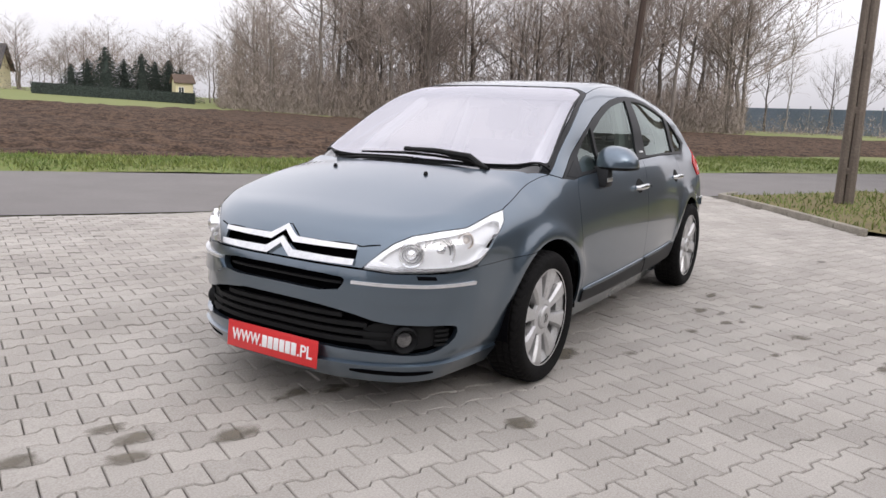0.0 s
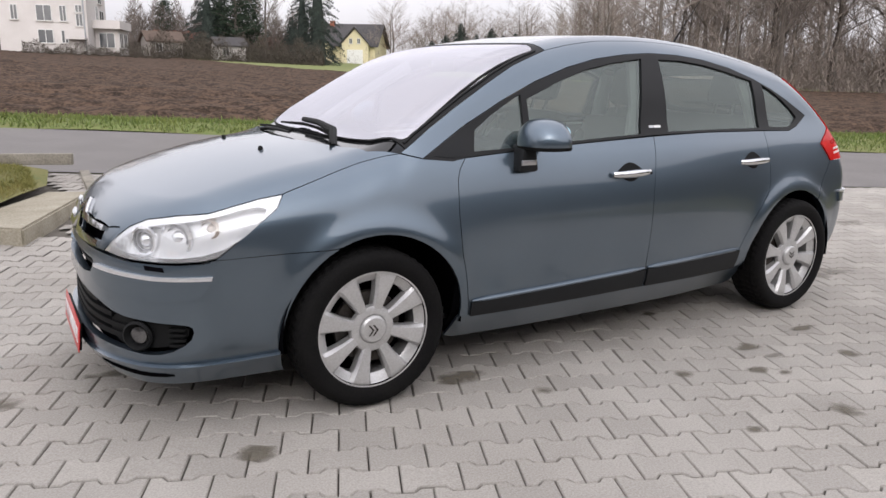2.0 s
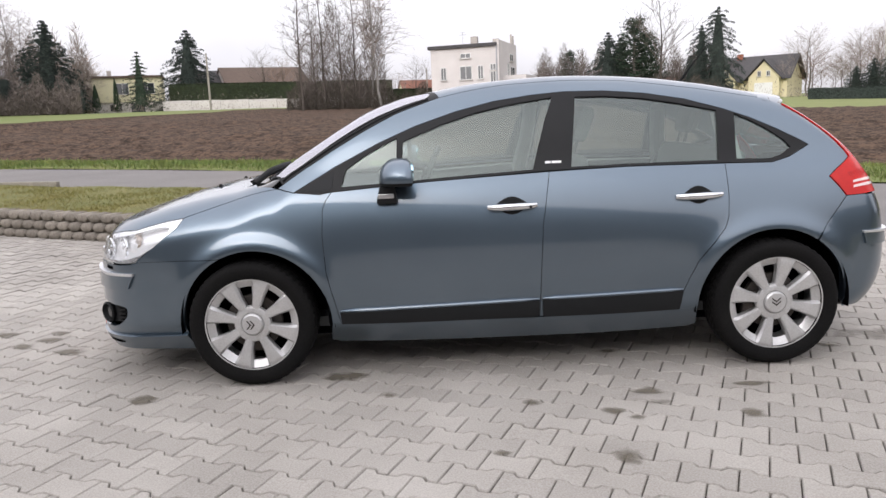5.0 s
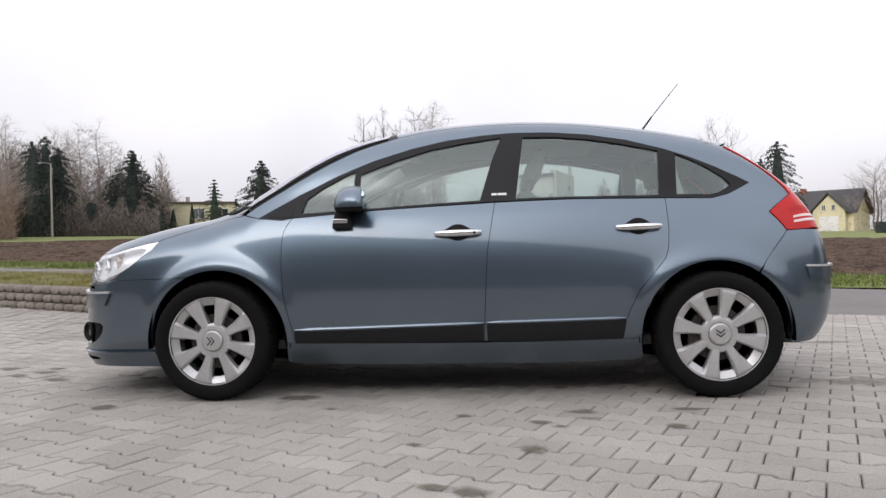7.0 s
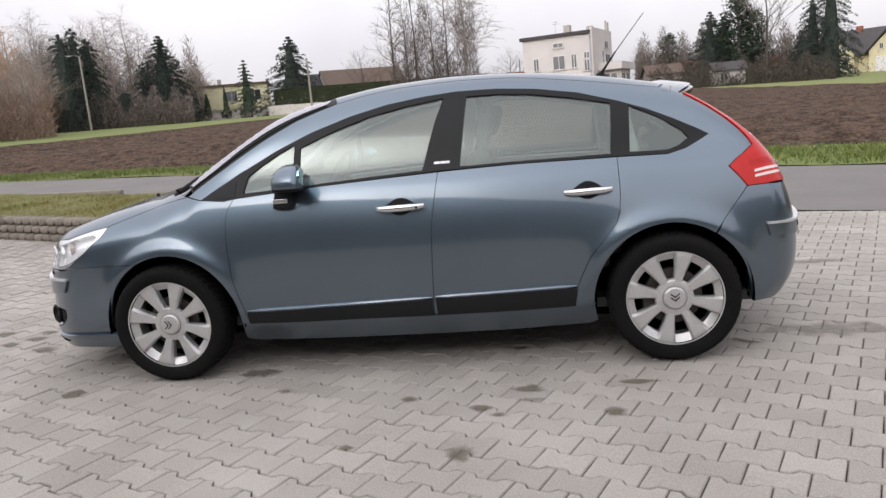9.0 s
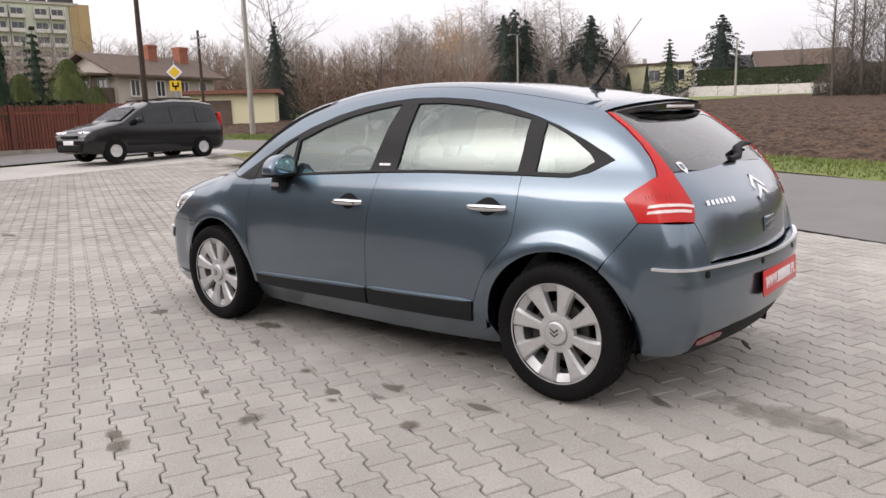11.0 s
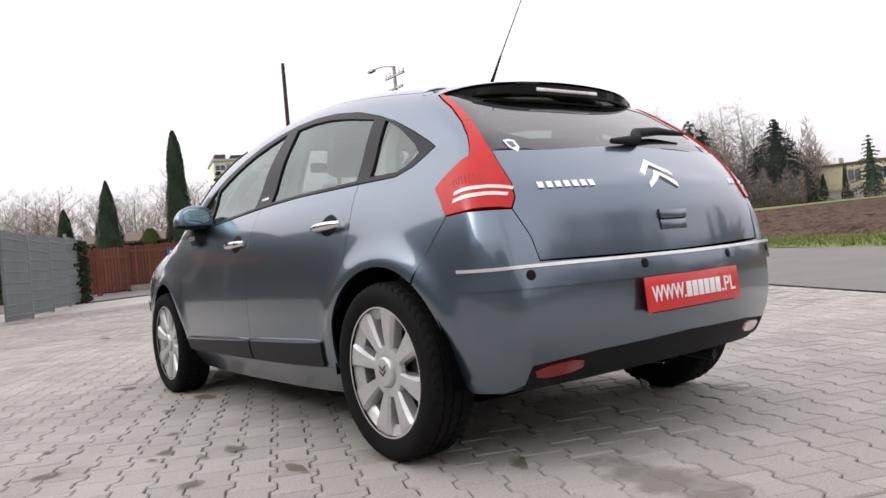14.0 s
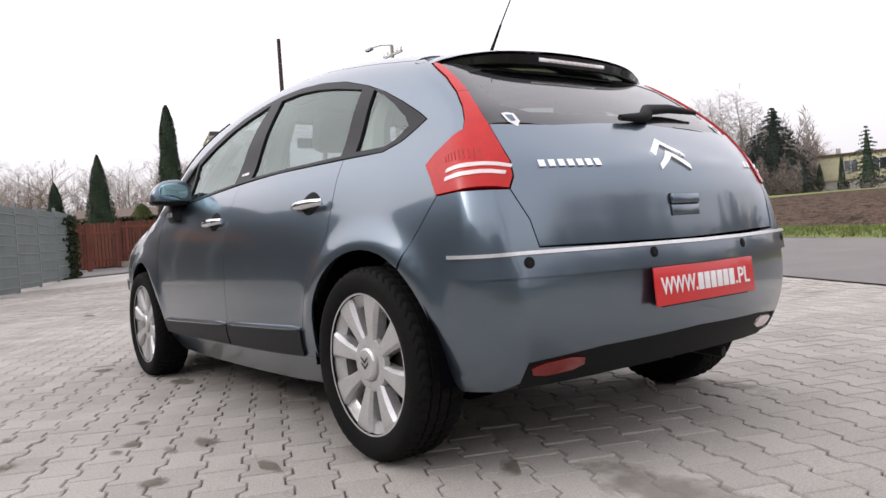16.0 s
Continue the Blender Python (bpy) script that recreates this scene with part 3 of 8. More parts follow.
BUMPER_TOP = [(-1.46, -.76, .650), (-1.66, -.76, .646), (-1.86, -.745, .642), (-1.905, -.728, .630), (-1.97, -.69, .624), (-2.04, -.62, .620), (-2.12, -.51, .618), (-2.175, -.405, .628)]
RIGHT = lambda pts: [(x, -y, z) for x, y, z in pts][::-1]
ARCH_FRONT = [tuple(p) for p in from_side(arc(AX, AZ, AR, 116, 207, 14))]
bumper_outline = ARCH_FRONT[::-1] + BUMPER_TOP[1:] + [(-2.20, -.30, .632), (-2.22, 0, .634), (-2.20, .30, .632)] + RIGHT(BUMPER_TOP)[:-1] + RIGHT(ARCH_FRONT[::-1]) + \
    [(-1.70, .74, .175), (-2.00, .60, .185), (-2.17, .35, .195), (-2.22, 0, .198), (-2.17, -.35, .195), (-2.00, -.60, .185), (-1.70, -.74, .175)]
UPPER_SLOT = [(-2.23, .36, .598), (-2.23, 0, .603), (-2.23, -.325, .596), (-2.22, -.345, .58), (-2.23, -.305, .530), (-2.25, 0, .535), (-2.23, .32, .530), (-2.22, .355, .56)]
LOWER_GRILLE = [(-2.20, .40, .475), (-2.24, .2, .478), (-2.25, 0, .478), (-2.24, -.2, .474), (-2.21, -.36, .455), (-2.16, -.49, .418), (-2.08, -.61, .412), (-1.97, -.70, .410), (-1.945, -.715, .395), (-1.96, -.705, .345), (-2.03, -.655, .298), (-2.10, -.585, .290),
                (-2.18, -.46, .300), (-2.23, -.33, .305), (-2.25, -.2, .308), (-2.25, 0, .310)]
LOWER_GRILLE = LOWER_GRILLE + [(x, -y, z) for x, y, z in LOWER_GRILLE[1:-1][::-1] if y < -.1]
LOWER_GRILLE[0] = (-2.24, .2, .474)
panel("front_bumper", FRONT, bumper_outline, PAINT, car, "front bumper with a lower lip", holes=[UPPER_SLOT, LOWER_GRILLE], depth=.03, step=.025, hole_soft=1)
# the band above the bumper that holds the two bright bars
NOSE_BAND = [(-2.175, -.40, .634), (-2.12, -.455, .70), (-2.11, -.44, .725), (-2.15, -.38, .715), (-2.17, -.22, .718), (-2.18, -.08, .720), (-2.16, -.01, .765)]
panel("nose_band", FRONT, NOSE_BAND + RIGHT(NOSE_BAND) + [(-2.20, .30, .637), (-2.22, 0, .639), (-2.20, -.30, .637)], PAINT, car, holes=[[(-2.15, .36, .700), (-2.18, .09, .698), (-2.17, 0, .742), (-2.18, -.09, .698), (-2.15, -.36, .700), (-2.16, -.36, .668), (-2.20, -.10, .662), (-2.19, 0, .712), (-2.20, .10, .662), (-2.16, .36, .668)]], hole_soft=0, step=.02)


def chevron_bar(z0, z1, rise, half, thick):
    """A bright bar across the nose with a peaked middle."""
    up = [(-half, z1), (-.075, z1 + .004), (0, z1 + rise), (.075, z1 + .004), (half, z1)]
    down = [(half - .006, z0), (.062, z0 - .002), (0, z0 + rise - .006), (-.062, z0 - .002), (-half + .006, z0)]
    return [(-2.2, y, z) for y, z in up + down]


panel("grille_bar", FRONT, chevron_bar(.699, .716, .046, .385, .01), CHROME, car, "bright chrome bar with a peaked middle", lift=.012, depth=.02, gap=0, step=.02)
panel("grille_bar", FRONT, chevron_bar(.642, .664, .050, .378, .01), CHROME, car, "bright chrome bar with a peaked middle", lift=.014, depth=.02, gap=0, step=.02)
# black sheet behind the openings, in place of the shade there
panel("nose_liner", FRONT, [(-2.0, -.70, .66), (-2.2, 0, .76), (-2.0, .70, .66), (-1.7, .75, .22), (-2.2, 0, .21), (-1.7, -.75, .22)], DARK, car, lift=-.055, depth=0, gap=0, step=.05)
# slats of the lower grille
for k, z in enumerate((.335, .368, .402, .436)):
    half = (.56, .585, .46, .34)[k]
    outline = [(-2.2, -half + .02, z + .009), (-2.2, 0, z + .011), (-2.2, half - .02, z + .009), (-2.2, half - .02, z - .009), (-2.2, 0, z - .007), (-2.2, -half + .02, z - .009)]
    panel("grille_slat", FRONT, outline, PLASTIC, car, lift=-.018, depth=.025, gap=0, step=.04)
panel("grille_slat", FRONT, [(-2.2, -.31, .572), (-2.2, 0, .574), (-2.2, .31, .572), (-2.2, .31, .562), (-2.2, 0, .564), (-2.2, -.31, .562)], PLASTIC, car, lift=-.02, depth=.02, gap=0, step=.04)
LIP = [(-1.66, -.75, .262), (-1.80, -.72, .258), (-2.00, -.63, .252), (-2.14, -.45, .250), (-2.2, -.25, .250), (-2.22, 0, .250)]
LIP_LOW = [(x, y, .172) for x, y, z in LIP]
panel("front_lip", FRONT, LIP + RIGHT(LIP)[1:] + (LIP_LOW + RIGHT(LIP_LOW)[1:])[::-1], PAINT, car, "body-coloured lip under the bumper", lift=.014, depth=.016, gap=0, step=.03)
LIP_SLOT = [(-2.18, -.36, .232), (-2.08, -.55, .226), (-2.00, -.63, .224), (-2.0, -.63, .210), (-2.08, -.55, .206), (-2.18, -.36, .214)]
GREYRING = material("grey_lamp_ring", (0.42, 0.42, 0.43), 0.25, 0.5, None, 20, 60)
for left in (True, False):
    mir = not left
    # headlamp: a bowl with two projector units behind a clear cover
    lamp = panel("headlamp", FRONT, LAMP3, LAMPGREY, car, "clear-glass halogen headlamp", lift=-.030, depth=0, gap=-.004, mirror=mir, step=.025)
    panel("lamp_rim", FRONT, LAMP3, REFLECTOR, lamp, lift=-.001, depth=.032, gap=.002, mirror=mir, step=.02,
          holes=[[(-2.14, -.44, .652), (-2.09, -.495, .715), (-2.03, -.56, .745), (-1.88, -.675, .772), (-1.72, -.720, .815), (-1.67, -.735, .80), (-1.76, -.745, .72), (-1.86, -.735, .665), (-2.0, -.65, .642)]], hole_soft=1)
    cover = panel("lamp_cover", FRONT, LAMP3, LENS, lamp, lift=.002, depth=0, gap=.001, mirror=mir, step=.025)
    cover.visible_shadow = False
    s = 1 if left else -1
    for (x, y, z), r, deep in (((-2.062, -.556, .692), .042, .05), ((-1.968, -.628, .700), .054, .06), ((-1.868, -.690, .740), .028, .04)):
        prof = [(r * 1.25, .0), (r * 1.22, -.012), (r * 1.05, -.014), (r, .0), (r * .9, deep * .8), (r * .45, deep)]
        v, f = lathe(prof, 28)
        m = Matrix.Translation((x, s * y, z)) @ Matrix.Rotation(radians(-52 * s), 4, "Z")
        raw("reflector", [m @ Vector(p) for p in v], f, REFLECTOR if r > .04 else AMBERGREY, lamp, smooth=True)
        if r > .04:
            v, f = lathe([(r * .86, .004), (r * .90, -.006), (r * .78, -.008), (r * .74, .006)], 28)
            raw("projector_ring", [m @ Vector(p) for p in v], f, GREYRING, lamp, smooth=True)
        v, f = lathe([(0.001, -.016 + .0), (r * .35, -.012), (r * .62, .0), (r * .72, .018), (r * .7, .03)], 24)
        raw("projector", [m @ Vector(p) for p in v], f, REFLECTOR if r > .04 else AMBERGREY, lamp, smooth=True)
    # washer flap, chrome strip and its band, fog lamp
    panel("washer_flap", FRONT, [(-2.085, -.600, .613), (-2.04, -.665, .611), (-2.035, -.67, .596), (-2.08, -.605, .597)], DARK, car, lift=.002, depth=.01, gap=0, mirror=mir, step=.02)
    panel("bumper_band", FRONT, [(-2.21, -.375, .572), (-2.13, -.51, .568), (-2.05, -.63, .566), (-1.885, -.748, .572), (-1.90, -.742, .545), (-1.92, -.735, .508), (-2.04, -.64, .492), (-2.14, -.50, .492), (-2.20, -.40, .505), (-2.215, -.345, .535)], PAINT, car, lift=.012, depth=.013, gap=0, mirror=mir, step=.025)
    panel("chrome_strip", FRONT, [(-2.21, -.375, .584), (-2.13, -.51, .580), (-2.05, -.63, .578), (-1.885, -.750, .585), (-1.887, -.748, .573), (-2.05, -.63, .566), (-2.13, -.51, .568), (-2.21, -.375, .572)], BRIGHT, car, lift=.016, depth=.017, gap=0, mirror=mir, step=.025)
    panel("lip_slot", FRONT, LIP_SLOT, DARK, car, lift=.0155, depth=.004, gap=0, soft=1, mirror=mir, step=.02)
    panel("fog_bezel", FRONT, [(-2.20, -.42, .415), (-2.1, -.585, .408), (-1.965, -.702, .402), (-1.975, -.698, .345), (-2.06, -.625, .305), (-2.2, -.42, .305)], PLASTIC, car, "black grille insert round the fog lamp", lift=-.028, depth=.01, gap=0, soft=1, mirror=mir, step=.03)
    v, f = lathe([(.050, .0), (.056, -.02), (.048, -.028), (.042, -.02), (.030, .012), (.012, .02), (.001, .02)], 28)
    m = Matrix.Translation((-2.105, s * -.560, .352)) @ Matrix.Rotation(radians(-38 * s), 4, "Z")
    fog = raw("fog_lamp", [m @ Vector(p) for p in v], f, PLASTIC, car, "round fog lamp", smooth=True)
    v, f = lathe([(.036, -.004), (.030, -.012), (.015, -.016), (.001, -.017)], 24)
    raw("fog_glass", [m @ Vector(p) for p in v], f, FOGGLASS, fog, smooth=True)
    for z in (.385, .365, .345, .325):
        panel("fog_slat", FRONT, [(-2.02, -.655, z + .006), (-1.975, -.697, z + .006), (-1.98, -.693, z - .004), (-2.02, -.655, z - .004)], PLASTIC, car, lift=-.012, depth=.014, gap=0, mirror=mir, step=.03)
# bonnet washers
for s in (-1, 1):
    v, f = merge(lathe([(.001, .010), (.007, .009), (.010, .002), (.011, -.006)], 14, "z"))
    raw("washer_nozzle", [Vector(p) + Vector((-1.552, s * .275, .968)) for p in v], f, PLASTIC, car, smooth=True)


# ---- tail: bumper, tailgate, lamps, spoiler ----
ARCH_REAR = [tuple(p) for p in from_side(arc(RX, AZ, AR, 55, -4, 12))]
RB_TOP = [tuple(p) for p in (*from_side([(1.535, .668), (1.60, .75)]), *TAIL_EDGE[2:5])] + [(1.868, -.590, .74), (1.882, -.576, .663), (1.93, -.30, .655)]
rb = ARCH_REAR[::-1] + RB_TOP + [(1.95, 0, .648)] + RIGHT(RB_TOP) + RIGHT(ARCH_REAR[::-1]) + [(1.70, .75, .258), (1.80, .69, .262), (1.845, .645, .285), (1.865, .625, .345), (1.93, .40, .366), (1.95, 0, .378), (1.93, -.40, .366), (1.865, -.625, .345), (1.845, -.645, .285), (1.80, -.69, .262), (1.70, -.75, .258)]
panel("rear_bumper", REAR, rb, PAINT, car, "rear bumper with a bright strip", depth=.045, step=.03)
panel("bumper_skirt", REAR, [(1.84, -.655, .284), (1.865, -.63, .345), (1.93, -.40, .366), (1.95, 0, .378), (1.93, .40, .366), (1.865, .63, .345), (1.84, .655, .284), (1.83, .64, .256), (1.90, .3, .270), (1.92, 0, .276), (1.90, -.3, .270), (1.83, -.64, .256)], PLASTIC, car, "black plastic skirt under the bumper", lift=-.01, depth=.03, gap=0)
for left in (True, False):
    mir = not left
    fogname = "rear_fog_lamp" if left else "reversing_lamp"
    panel(fogname, REAR, [(1.86, -.612, .332), (1.92, -.455, .346), (1.92, -.455, .304), (1.86, -.605, .292)], DARKRED if left else WHITELENS, car, lift=-.004, depth=.02, gap=0, soft=1, mirror=mir, step=.02)
    # tail lamp: a blade that runs up beside the window and widens below
    tl = panel("tail_lamp", FLANK, TAILLAMP, REDLENS, car, "red blade-shaped tail lamp", lift=.006, depth=.02, gap=.002, mirror=mir, step=.02)
    sg = 1 if left else -1
    for z in (.866, .891):
        panel("light_bar", FLANK, [(1.700, -.728, z + .009), (1.78, -.675, z + .010), (1.836, -.622, z + .009), (1.838, -.620, z - .003), (1.78, -.675, z - .003), (1.697, -.730, z - .003)], WHITELENS, tl, "pale reversing bar", lift=.0085, depth=.004, gap=0, mirror=mir, step=.02)
    across = FLANK.place(np.linspace(FLANK.uv(TAIL_EDGE[[10]])[0], FLANK.uv(TAIL_EDGE[[17]])[0], 5))
    v, f = tube([(p[0], p[1] * sg, p[2]) for p in across + outward(across) * .0045], .0022, 6)
    raw("lamp_joint", v, f, DARKRED, tl)
    for k in range(9):
        t = k / 8
        low = FLANK.place(FLANK.uv(np.array([(1.79 - .10 * t, -.665 - .045 * t, .912 + .004 * t), (1.77 - .09 * t, -.655 - .045 * t, .945 - .012 * t)])))
        v, f = tube([(p[0], p[1] * sg, p[2]) for p in low + outward(low) * .0055], .0022, 5)
        raw("lamp_rib", v, f, REDGLOW, tl)
LID_EDGE = [tuple(TAIL_EDGE[4]), (1.868, -.590, .74), (1.882, -.576, .665)]
LID_UP = [tuple(p) for p in TAIL_EDGE[5:9]]
GLASSLINE = [(1.80, -.40, 1.028), (1.82, -.2, 1.040), (1.825, 0, 1.044)]
lid = LID_UP[::-1] + LID_EDGE + [(1.93, -.30, .660), (1.95, 0, .656), (1.93, .30, .660)] + RIGHT(LID_EDGE) + RIGHT(LID_UP[::-1]) + RIGHT(GLASSLINE)[1:]
lid = lid + [(1.825, 0, 1.044), (1.82, -.2, 1.040), (1.80, -.40, 1.028)]
tail_line = GATE
tailgate = panel("tailgate", REAR, lid, PAINT, car, "tailgate with a recessed handle", step=.03)
RW = [tuple(p) for p in TAIL_EDGE[8:14]]
rear_window = RW + [(1.50, -.25, 1.298), (1.51, 0, 1.304), (1.50, .25, 1.298)] + RIGHT(RW) + [(1.80, .40, 1.032), (1.82, .2, 1.044), (1.825, 0, 1.048), (1.82, -.2, 1.044), (1.80, -.40, 1.032)]
ob = panel("rear_window", FLANK, rear_window, DARKGLASS, tailgate, "dark-tinted rear window", lift=-.004, depth=0)
ob.visible_shadow = False
panel("rear_window_border", FLANK, rear_window, GLOSSBLACK, tailgate, lift=-.002, depth=.01, step=.025, hole_soft=1,
      holes=[[(1.735, -.50, 1.058), (1.60, -.485, 1.165), (1.49, -.480, 1.274), (1.515, -.25, 1.292), (1.52, 0, 1.298), (1.515, .25, 1.292), (1.49, .480, 1.274), (1.60, .485, 1.165), (1.735, .50, 1.058), (1.765, .25, 1.075), (1.775, 0, 1.08), (1.765, -.25, 1.075)]])
# spoiler: a dark blade over the window with a brake light
verts, faces = [], []
N = 24
for k in range(N + 1):
    y = -.545 + 1.09 * k / N
    e = abs(y) / .545
    back = 1.534 - .130 * e**3.4
    front = 1.34 - .06 * e**2
    zr = 1.346 - .026 * e**2 - .022 * e**8
    sec = [(front, zr + .012 - .02 * e), (front + .08, zr + .020 - .012 * e), (back - .03, zr - .004 - .006 * e), (back, zr - .018 - .006 * e), (back - .004, zr - .054 + .012 * e), (back - .016, zr - .060 + .012 * e), (front + .06, zr - .050 - .01 * e)]
    verts += [(x, y, z) for x, z in sec]
for k in range(N):
    for i in range(7):
        j = (i + 1) % 7
        faces.append((k * 7 + i, k * 7 + j, (k + 1) * 7 + j, (k + 1) * 7 + i))
faces += [tuple(range(7)), tuple(N * 7 + i for i in range(6, -1, -1))]
spoiler = raw("roof_spoiler", verts, [f[::-1] for f in faces], GLOSSBLACK, car, "gloss black roof spoiler", smooth=True, angle=50)
top_v, top_f = [], []
for k in range(N + 1):
    y = -.55 + 1.10 * k / N
    e = abs(y) / .55
    back = 1.529 - .130 * e**3.4
    front = 1.31 - .07 * e**2
    zr = 1.350 - .026 * e**2 - .022 * e**8
    top_v += [(front, y, zr + .016 - .022 * e), (front + .08, y, zr + .022 - .012 * e), (back - .03, y, zr + .0 - .005 * e), (back - .010, y, zr - .006 - .006 * e)]
for k in range(N):
    for i in range(3):
        top_f.append((k * 4 + i, k * 4 + i + 1, (k + 1) * 4 + i + 1, (k + 1) * 4 + i))
raw("spoiler_top", top_v, [f[::-1] for f in top_f], PAINT, spoiler, "body-coloured upper skin", smooth=True)
part("brake_light", boxes((1.516, 1.5335, -.17, .17, 1.3005, 1.3145), bevel=.003), LAMPGREY, spoiler, "third brake light behind pale glass")
for k in range(9):
    part("brake_light_cell", boxes((1.532, 1.5365, -.125 + k * .028, -.107 + k * .028, 1.3025, 1.3125), bevel=.002), WHITELENS, spoiler)
# bright strip and band on the rear bumper, with parking sensors
BAND_TOP = [(1.735, -.772, .652), (1.80, -.722, .651), (1.895, -.60, .650), (1.97, -.35, .648), (2.0, 0, .646)]
BAND_LOW = [(1.75, -.772, .590), (1.80, -.722, .585), (1.895, -.60, .582), (1.97, -.35, .580), (2.0, 0, .578)]
lower = lambda pts, by: [(x, y, z - by) for x, y, z in pts]
tail_line = TAIL
band_top = BAND_TOP + RIGHT(BAND_TOP)[1:]
panel("rear_bumper_band", REAR, band_top + (BAND_LOW + RIGHT(BAND_LOW)[1:])[::-1], PAINT, car, lift=.012, depth=.013, gap=0)
panel("rear_chrome_strip", REAR, lower(band_top, -.003) + lower(band_top, .007)[::-1], BRIGHT, car, "thin bright strip", lift=.018, depth=.019, gap=0)
for y in (-.645, -.232, .232, .645):
    p = from_rear([(y, .622)])
    n = outward(p)[0]
    q = Vector((0, -1, 0)).rotation_difference(Vector(n)).to_matrix().to_4x4()
    v, f = lathe([(.001, -.016), (.009, -.016), (.0095, -.0145), (.013, -.0145), (.016, -.013), (.016, -.005)], 18)
    raw("parking_sensor", [Matrix.Translation(p[0]) @ q @ Vector(a) for a in v], f, PLASTIC, car, smooth=True)
# red show plates: the readable ends of the web address, bars for the name


def lettering(body, height, width):
    """Flat letters as a bmesh, centred on y, facing +x."""
    cu = bpy.data.curves.new("lettering", "FONT")
    cu.body, cu.size, cu.extrude, cu.offset = body, 1.0, .01, .012
    ob = bpy.data.objects.new("lettering", cu)
    bpy.context.scene.collection.objects.link(ob)
    me = bpy.data.meshes.new_from_object(ob.evaluated_get(bpy.context.evaluated_depsgraph_get()))
    bm = bmesh.new()
    bm.from_mesh(me)
    bpy.data.objects.remove(ob)
    bpy.data.meshes.remove(me)
    a = np.array([v.co for v in bm.verts])
    lo, hi = a.min(0), a.max(0)
    for v in bm.verts:
        p = (np.array(v.co) - lo) / (hi - lo)
        v.co = (p[2] * .003 - .0015, (p[0] - .5) * width, (p[1] - .5) * height)
    return bm


def plate(name, x, z, tilt, front):
    s = -1 if front else 1
    m = Matrix.Translation((x, 0, z)) @ Matrix.Rotation(radians(tilt * s), 4, "Y")
    holder = boxes((-.014, -.003, -.225, .225, -.061, .050) if s > 0 else (.003, .014, -.225, .225, -.061, .050), bevel=.002)
    holder.transform(m)
    bm = boxes((-.002, .002, -.26, .26, -.057, .057), bevel=.0008)
    bm.transform(m)
    ob = part(name, bm, PLATERED, car, "red show plate with white lettering")
    part("plate_holder", holder, PLASTIC, ob)
    turn = Matrix.Rotation(math.pi, 4, "Z") if front else Matrix.Identity(4)
    for body, y, w in (("WWW.", -.143, .176), (".PL", .193, .080)):
        bm = lettering(body, .052, w)
        bm.transform(m @ turn @ Matrix.Translation((.0025, y, 0)))
        part("lettering", bm, WHITEINK, ob, smooth=False)
    for k in range(6):
        y = -.050 + k * .0335
        bm = boxes((.0015, .0040, y, y + .0275, -.026, .026), bevel=.001)
        bm.transform(m @ turn)
        part("lettering_bar", bm, WHITEINK, ob)
    return ob


plate("front_plate", -2.279, .268, -6, True)
plate("rear_plate", 2.026, .520, -3, False)
tail_line = GATE
# tailgate handle, emblem and lettering bars
hz = .765


mid_ = from_rear([(0, hz), (0, hz + .02)])
up_ = Vector(mid_[1] - mid_[0]).normalized()
out_ = Vector((up_.z, 0, -up_.x))
MH = Matrix.Translation(Vector(mid_[0])) @ Matrix((out_, (0, 1, 0), up_)).transposed().to_4x4()


def grip(name, w, z0, z1, x0, x1, bevel, mat, parent, label=""):
    bm = boxes((x0, x1, -w, w, z0, z1), bevel=bevel)
    bm.transform(MH)
    return part(name, bm, mat, parent, label)


handle = grip("tailgate_handle", .070, -.001, .031, -.01, .0125, .006, PAINT, tailgate, "body-coloured grip over a shallow recess")
# black backing shows as a thin rim, in place of the shaded gap
grip("handle_recess", .0713, -.0374, .0324, -.01, .0022, .001, PLASTIC, handle)
grip("handle_lip", .0700, -.0360, -.004, -.01, .0045, .002, PAINT, handle)
for z0 in (.888, .932):
    pts = [(-.078, z0 + .002), (0, z0 + .050), (.078, z0 + .002), (.078, z0 - .016), (0, z0 + .028), (-.078, z0 - .016)]
    panel("chevron_emblem", REAR, from_rear(pts), CHROME, tailgate, lift=.006, depth=.008, gap=0, step=.012)
for y0, n, w in ((-.535, 7, .026), (.50, 2, .032)):
    for k in range(n):
        y = y0 + k * (w + .006)
        panel("badge_bar", REAR, from_rear([(y, .889), (y + w * .8, .889), (y + w * .8, .909), (y, .909)]), CHROME, tailgate, lift=.005, depth=.006, gap=0, step=.03)
for y, mirrored in ((-.525, 1), (.525, -1)):
    pts = [(y - .021, 1.066), (y, 1.070), (y + .021, 1.066), (y + .020, 1.038), (y, 1.020), (y - .020, 1.038)]
    st = panel("sticker", FLANK, from_rear(pts), WHITEINK, tailgate, "small pale shield sticker", lift=.001, depth=.001, gap=0, step=.02)
    panel("sticker_mark", FLANK, from_rear([(y - .014, 1.060), (y + .010, 1.060), (y + .008, 1.040), (y - .008, 1.037)]), material("sticker_blue", (.10, .16, .22), .5), st, lift=.0018, depth=.0005, gap=0, step=.02)

